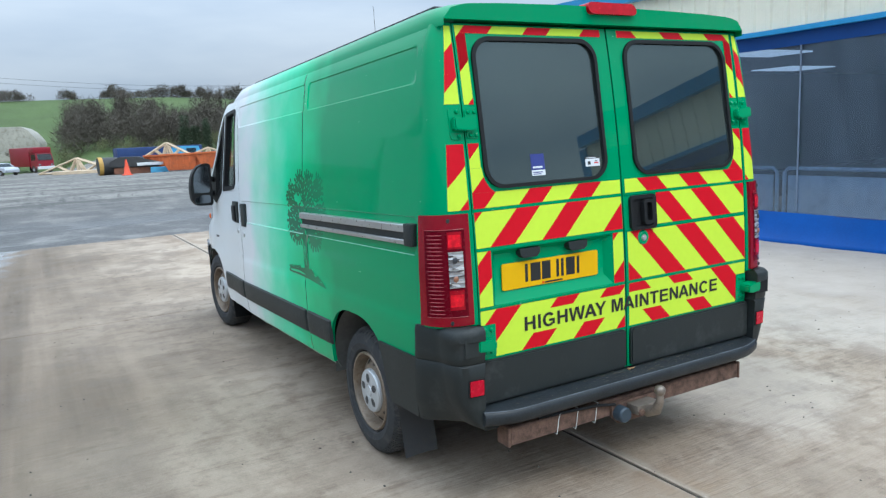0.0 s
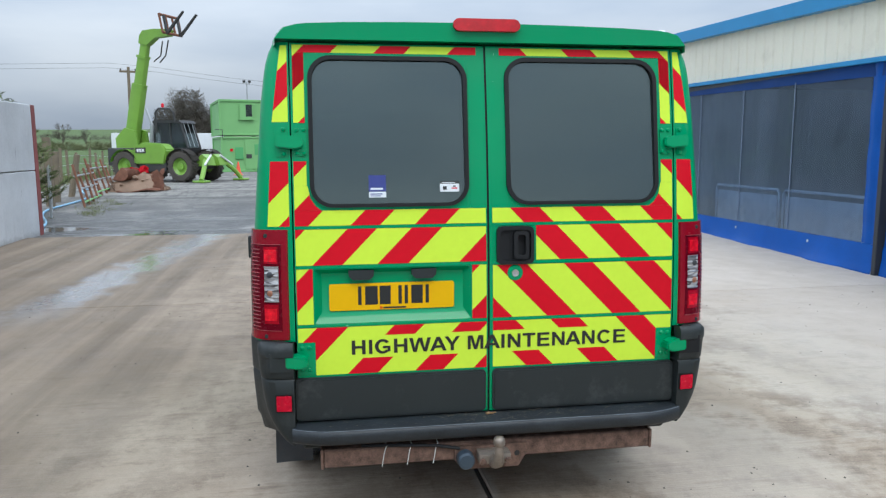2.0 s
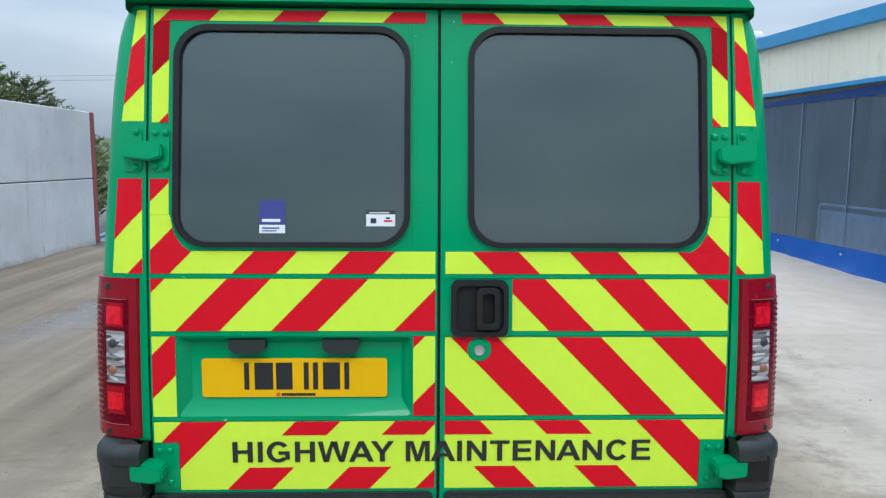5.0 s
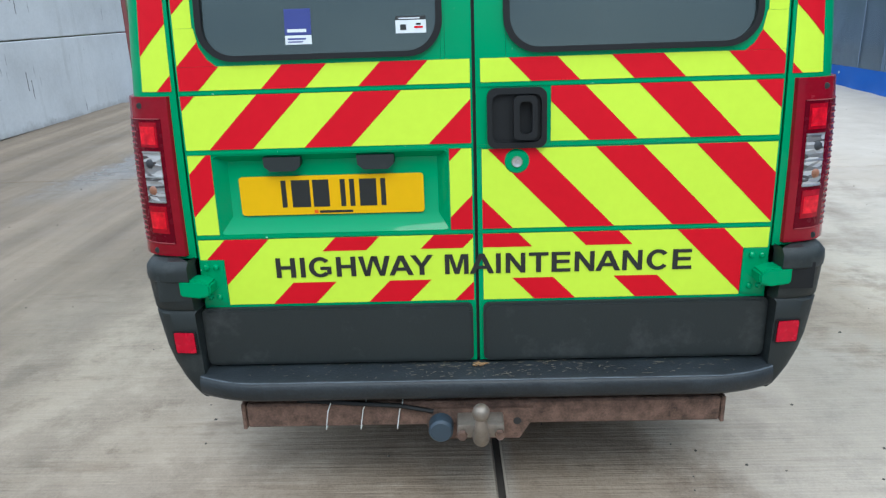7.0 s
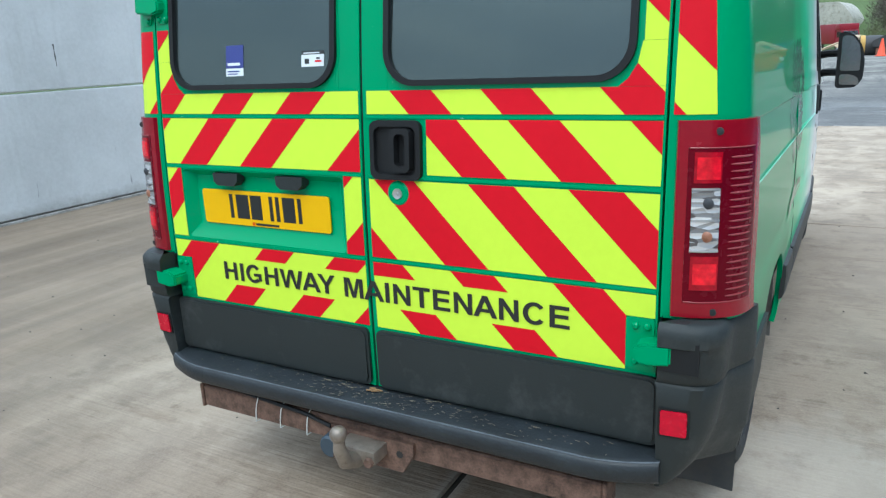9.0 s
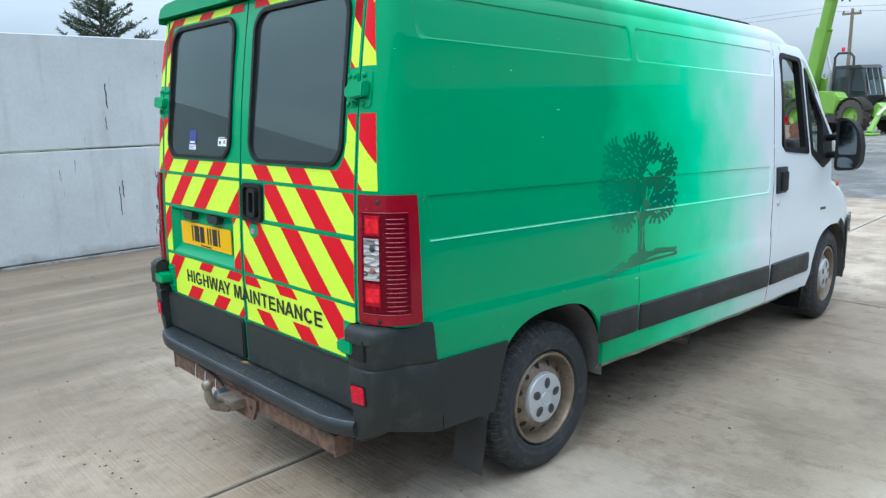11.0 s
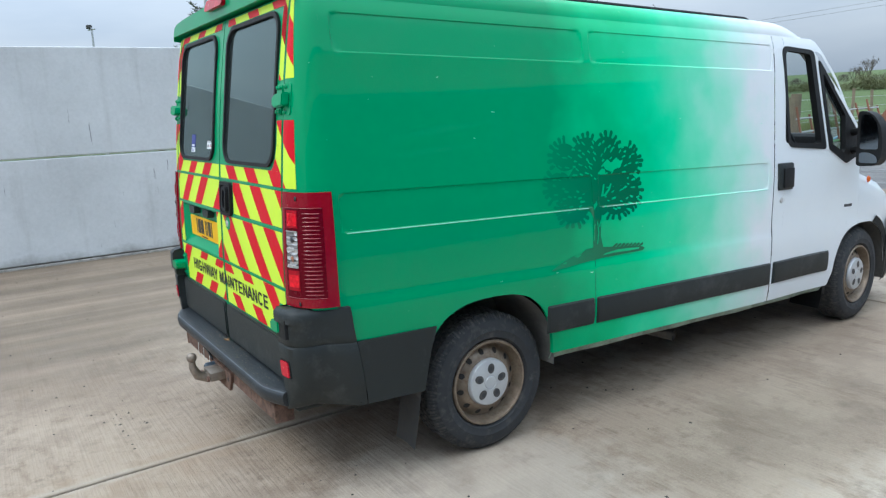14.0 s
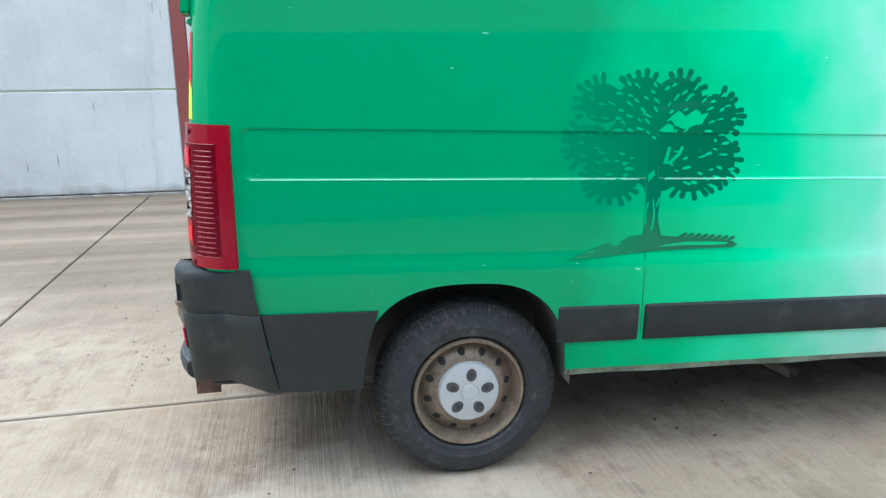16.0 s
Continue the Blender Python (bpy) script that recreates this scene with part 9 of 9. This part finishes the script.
def mixer():
    t = thing("site_dumper", "orange site dumper with a pale load standing on tarmac", "dumper")
    bm = bmesh.new()
    prism(bm, [(0.0, 0.65), (1.0, 0.55), (1.5, 1.35), (-0.1, 1.35)], lambda u, v, d: (u, -0.7 + d, v), 0.0, 1.4)
    bmesh.ops.bevel(bm, geom=list(bm.edges), offset=0.05, segments=2, affect="EDGES")
    part("hopper", bm, B["cone"], t, "orange hopper")
    part("engine", box_bm(-1.4, -0.2, -0.55, 0.55, 0.55, 1.15, 0.08, 2), B["orange"], t)
    part("frame", box_bm(-1.5, 1.1, -0.4, 0.4, 0.4, 0.6, 0.02, 1), B["jdark"], t)
    road_wheels(t, (-1.05, 0.75), ((-1, -0.65), (1, 0.65)), 0.4)
    part("roll_bar", tube(bmesh.new(), [(-0.5, -0.5, 1.1), (-0.5, -0.5, 1.5), (-0.5, 0.5, 1.5), (-0.5, 0.5, 1.1)], 0.04, 6), B["jdark"], t)
    return t


machine = mixer()
machine.matrix_world = pose(16.4, 39.6, rise(16, 40), 0, 0, -20) @ Matrix.Scale(0.66, 4)
skip((18.6, 42.0, rise(18, 42)), 20, 2.0, 0.9)
place(trailer(B["blue"], 4.0, 0.8, 1.7, "small blue box trailer by the hedge"), (21.5, 46.5, rise(22, 47)), 12)


# ---- trees, hedges, grass ----
def limbs(bm, p, d, length, r, depth, rng, spread=0.55):
    q = p + d * length
    mid = p + d * length * 0.5 + Vector((rng.uniform(-1, 1), rng.uniform(-1, 1), rng.uniform(-0.5, 0.5))) * length * 0.06
    tube(bm, [p, mid, q], [r, r * 0.85, r * 0.62], 5 if depth > 2 else 3, caps=False)
    if depth == 0:
        return
    for k in range(rng.choice((2, 3, 3))):
        a = Vector((rng.uniform(-1, 1), rng.uniform(-1, 1), rng.uniform(-0.35, 0.9)))
        nd = (d + a * spread).normalized()
        limbs(bm, p + d * length * rng.uniform(0.6, 1.0), nd, length * rng.uniform(0.6, 0.82), r * 0.58, depth - 1, rng, spread * 1.06)


def bare_tree(x, y, h, seed, z=None):
    rng = random.Random(seed)
    t = thing("tree", "leafless winter tree on the hillside", "tree", "bare trees on the hill")
    bm = bmesh.new()
    tube(bm, [(0, 0, -0.3), (0.05, 0, h * 0.16), (0.0, 0.05, h * 0.3)], [h * 0.03, h * 0.024, h * 0.02], 7, caps=False)
    part("trunk", bm, B["bark"], t)
    bm = bmesh.new()
    for k in range(5):
        d = Vector((rng.uniform(-0.6, 0.6), rng.uniform(-0.6, 0.6), 1)).normalized()
        limbs(bm, Vector((0, 0, h * rng.uniform(0.18, 0.32))), d, h * 0.24, h * 0.013, 5, rng)
    c = part("crown", bm, B["twig"], t, "bare twiggy crown")
    place(t, (x, y, rise(x, y) if z is None else z), rng.uniform(0, 360))


def brush(name, label, pts, material, n, size, seed, kind="stuff", upright=0.5, thick=0.035, round_top=0.55):
    """Twigs or blades of a hedge, thicket or verge; pts: (x, y, half width, height)."""
    rng = np.random.default_rng(seed)
    verts, faces = [], []
    for x, y, w, h in pts:
        m = max(6, int(n * w * h))
        a, u, v = rng.uniform(0, 2 * np.pi, m), rng.uniform(0, 1, m) ** 0.5, rng.uniform(0, 1, m) ** 0.85
        # a few stems gather the twigs into uneven tufts
        stems = rng.normal(size=(max(3, int(w * 4)), 2)) * w * 0.5
        st = stems[rng.integers(0, len(stems), m)]
        tall = rng.uniform(0.6, 1.08, len(stems))[rng.integers(0, len(stems), m)]
        rad = w * u * (1 - round_top * np.maximum(0, v - 0.4) / 0.6)
        cx = x + 0.62 * rad * np.cos(a) + st[:, 0] * (1 - 0.3 * v)
        cy = y + 0.5 * rad * np.sin(a) + st[:, 1] * 0.7
        c = np.stack([cx, cy, rise(x, y) + h * tall * v], 1)
        d = rng.normal(size=(m, 3)) * np.array([1, 1, 0.6]) + np.array([0, 0, upright * 2])
        d /= np.linalg.norm(d, axis=1)[:, None]
        s = np.cross(d, rng.normal(size=(m, 3)))
        s /= np.linalg.norm(s, axis=1)[:, None] + 1e-9
        L, W = (size * rng.uniform(0.5, 1.5, m))[:, None], (size * thick * rng.uniform(0.6, 1.5, m))[:, None]
        i = len(verts)
        verts += np.stack([c - s * W, c + s * W, c + d * L], 1).reshape(-1, 3).tolist()
        faces += [(i + 3 * k, i + 3 * k + 1, i + 3 * k + 2) for k in range(m)]
    me = bpy.data.meshes.new(name)
    me.from_pydata(verts, [], faces)
    me.materials.append(material)
    return tagged(new(name, me), label, "hedge", kind=kind)


rng = random.Random(21)
# thicket on the bank below the hill
bank = [(rng.uniform(3, 60), rng.uniform(106, 128), rng.uniform(1.6, 3.0), rng.uniform(3.0, 6.4)) for _ in range(95)]
brush("thicket", "grey-brown leafless thicket on the bank", bank, B["twig"], 120, 0.8, 1)
bank2 = [(rng.uniform(2, 60), rng.uniform(103, 110), rng.uniform(1.0, 2.2), rng.uniform(1.0, 2.4)) for _ in range(44)]
brush("undergrowth", "olive bramble undergrowth below the thicket", bank2, B["twig2"], 90, 0.6, 2, thick=0.05)
ever = [(17.4, 103, 0.9, 4.6), (20.3, 103, 0.9, 4.4), (19.0, 104, 0.8, 3.4), (24, 104, 1.1, 5.0), (30, 104, 1.2, 5.0), (36, 105, 1.2, 5.6)]
brush("evergreens", "dark evergreen bushes in the bank", ever, B["ever"], 420, 0.4, 3, thick=0.10)
# bushes along the ridge and hedges across the fields
ridge = [(-15.5, 2.0, 3.0), (-13.2, 1.6, 2.4), (-8, 2.0, 2.6), (-5.4, 2.2, 3.6), (-3, 2.2, 3.2), (-0.8, 1.6, 2.2), (8.6, 1.8, 3.0), (10.4, 1.6, 2.8)]
ridge += [(x + rng.uniform(-1, 1), rng.uniform(1.6, 2.8), rng.choice((1.8, 2.6, 3.6, 4.6))) for x in np.arange(17, 90, 2.4)]
brush("ridge_hedge", "dark bushes along the skyline of the hill", [(x, 200 + rng.uniform(-2, 3), w, 0.72 * h) for x, w, h in ridge], B["twig"], 170, 0.8, 4, thick=0.05, upright=0.3)
big = [(-17.0, 87, 3.2, 8.6), (-19.6, 88, 2.2, 6.6), (-14.4, 89, 2.4, 7.0), (-22.5, 92, 2.0, 4.4)]
brush("round_bushes", "large rounded leafless bushes behind the trailers", big, B["twig"], 1250, 0.5, 5, upright=0.3, thick=0.045, round_top=0.75)
lefth = [(x, 150 + 0.1 * x + rng.uniform(-1, 1), rng.uniform(1.4, 1.9), rng.uniform(1.2, 2.0)) for x in np.arange(-150, -26, 1.9)]
lefth += [(-70, 143, 2.6, 2.8), (-66, 144, 2.0, 2.2), (-62, 156, 1.2, 2.4)]
brush("field_hedge", "low dark hedge across the far field", lefth, B["twig2"], 170, 0.7, 7, thick=0.05)
farh = [(x, 232 + rng.uniform(-3, 3), 2.6, rng.choice((1.0, 1.4, 2.4))) for x in np.arange(-230, -40, 4.0)]
brush("far_hedge", "far hedge on the skyline", farh, B["twig"], 34, 1.2, 8, thick=0.05)
right = [(rng.uniform(20, 60), rng.uniform(84, 98), rng.uniform(1.8, 3.2), rng.uniform(5.0, 7.6)) for _ in range(60)]
brush("copse", "grey-brown leafless copse beside the yard", right, B["twig"], 95, 0.9, 9)
for k, (x, y, h) in enumerate(((25, 124, 8.5), (28, 125, 7.6), (13, 126, 6.0), (15.5, 127, 6.5), (18, 125, 5.5), (-71, 146, 6.5), (-66, 147, 5.0), (-75, 148, 5.0), (40, 95, 8), (34, 90, 8.0), (47, 96, 8), (-95, 190, 5),  (31, 124, 6.5), (-52, 150, 6.0), (-48, 151, 4.5), (-9.0, 111, 4.2), (-11.5, 111, 3.8), (-6.0, 110, 3.6), (-3.0, 110, 3.2))):
    bare_tree(x, y, h, 100 + k)


def conifer(x, y, h, spread, seed, label, material):
    """A ragged conifer: trunk, drooping boughs, needle sprays."""
    rng = random.Random(seed)
    t = thing("conifer", label, "tree", "conifers behind the wall")
    part("trunk", tube(bmesh.new(), [(0, 0, -0.1), (0.03, 0, h * 0.5), (0, 0, h * 0.97)], [0.09, 0.06, 0.012], 7), B["bark"], t)
    bm, verts, faces = bmesh.new(), [], []
    n = int(150 * h / 3.4)
    for k in range(n):
        u = k / n
        z = h * (0.12 + 0.86 * u)
        a = k * 2.4 + rng.uniform(-0.4, 0.4)
        L = spread * (1.05 - 0.86 * u) * rng.uniform(0.7, 1.2)
        p = Vector((0, 0, z))
        d = Vector((math.cos(a), math.sin(a), rng.uniform(0.15, 0.55)))
        if y < 10.9 and x + d.x * L > -6.2:
            L = max(0.05, (-6.2 - x) / d.x) if d.x > 0 else L
        pts = [p + d * L * q + Vector((0, 0, 0.12 * L * q * q)) for q in (0, 0.35, 0.7, 1.0)]
        if y + pts[-1].y < 12.1 and x + pts[-1].x > -6.28 and z < 2.55:
            continue
        tube(bm, pts, [0.016, 0.012, 0.008, 0.003], 4, caps=False)
        for m in range(int(110 * L / 0.8) + 12):
            q = rng.uniform(0.12, 1.0)
            c = p + d * L * q + Vector((0, 0, 0.12 * L * q * q))
            e = (d.normalized() * 0.7 + Vector((rng.uniform(-1, 1), rng.uniform(-1, 1), rng.uniform(-0.5, 0.8))) * 0.8).normalized()
            s = e.cross(Vector((rng.uniform(-1, 1), rng.uniform(-1, 1), rng.uniform(-1, 1)))).normalized()
            l, w = rng.uniform(0.05, 0.14), rng.uniform(0.007, 0.013)
            if y + c.y < 12.1 and x + c.x > -6.30 and c.z < 2.60:
                continue
            i = len(verts)
            verts += [tuple(c - s * w * 0.5), tuple(c + e * l * 0.5 - s * w), tuple(c + e * l), tuple(c + e * l * 0.5 + s * w)]
            faces.append((i, i + 1, i + 2, i + 3))
    part("branchwork", bm, B["bark"], t)
    me = bpy.data.meshes.new("crown")
    me.from_pydata(verts, [], faces)
    me.materials.append(material)
    cr = new("crown", me)
    cr.parent = t
    place(t, (x, y, -0.03), 0)


conifer(-14.1, 4.33, 4.22, 1.95, 1, "dark green ragged conifer behind the wall", B["needle2"])
for k, (x, y, h, s) in enumerate(((-6.85, 8.5, 3.02, 1.5), (-6.85, 9.8, 3.12, 1.45), (-6.95, 11.2, 3.0, 1.6), (-7.25, 13.7, 2.5, 1.0), (-7.3, 7.4, 2.8, 1.4))):
    conifer(x, y, h, s, 10 + k, "green sprawling conifer behind the wall's end", B["needle"])

verge = []
rng = random.Random(8)
for k in range(90):
    y = rng.uniform(11.2, 40)
    verge.append((-6.6 - 0.155 * y + rng.uniform(-0.9, 0.5), y, rng.uniform(0.15, 0.4), rng.uniform(0.12, 0.35)))
verge += [(rng.uniform(-6.9, -5.9), rng.uniform(14.2, 18.0), 0.2, 0.05) for _ in range(26)]
brush("verge_grass", "rough green verge grass along the fence", verge, B["straw"], 2600, 0.08, 12, upright=0.8, thick=0.06)

# loose grit on the slabs
rng = np.random.default_rng(3)
verts, faces = [], []
spots = [(rng.uniform(-5.5, 5.7), rng.uniform(-4.5, 10.3), rng.uniform(0.003, 0.009)) for _ in range(900)]
spots += [(rng.normal(-0.60, 0.11), rng.normal(-0.45, 0.05), rng.uniform(0.003, 0.009)) for _ in range(13)]
spots += [(rng.normal(1.25, 0.30), rng.normal(0.25, 0.22), rng.uniform(0.003, 0.008)) for _ in range(18)]
for x, y, s in spots:
    a = rng.uniform(0, 6.28)
    i = len(verts)
    for q in range(4):
        verts.append((x + s * math.cos(a + q * 1.57) * rng.uniform(0.7, 1.3), y + s * math.sin(a + q * 1.57), climb(y)))
    verts.append((x, y, climb(y) + s * 0.8))
    faces += [(i + q, i + (q + 1) % 4, i + 4) for q in range(4)]
me = bpy.data.meshes.new("grit")
me.from_pydata(verts, [], faces)
me.materials.append(M["joint"])
tagged(new("grit", me), "dark grit and crumbs scattered on the concrete", "grit", kind="stuff")
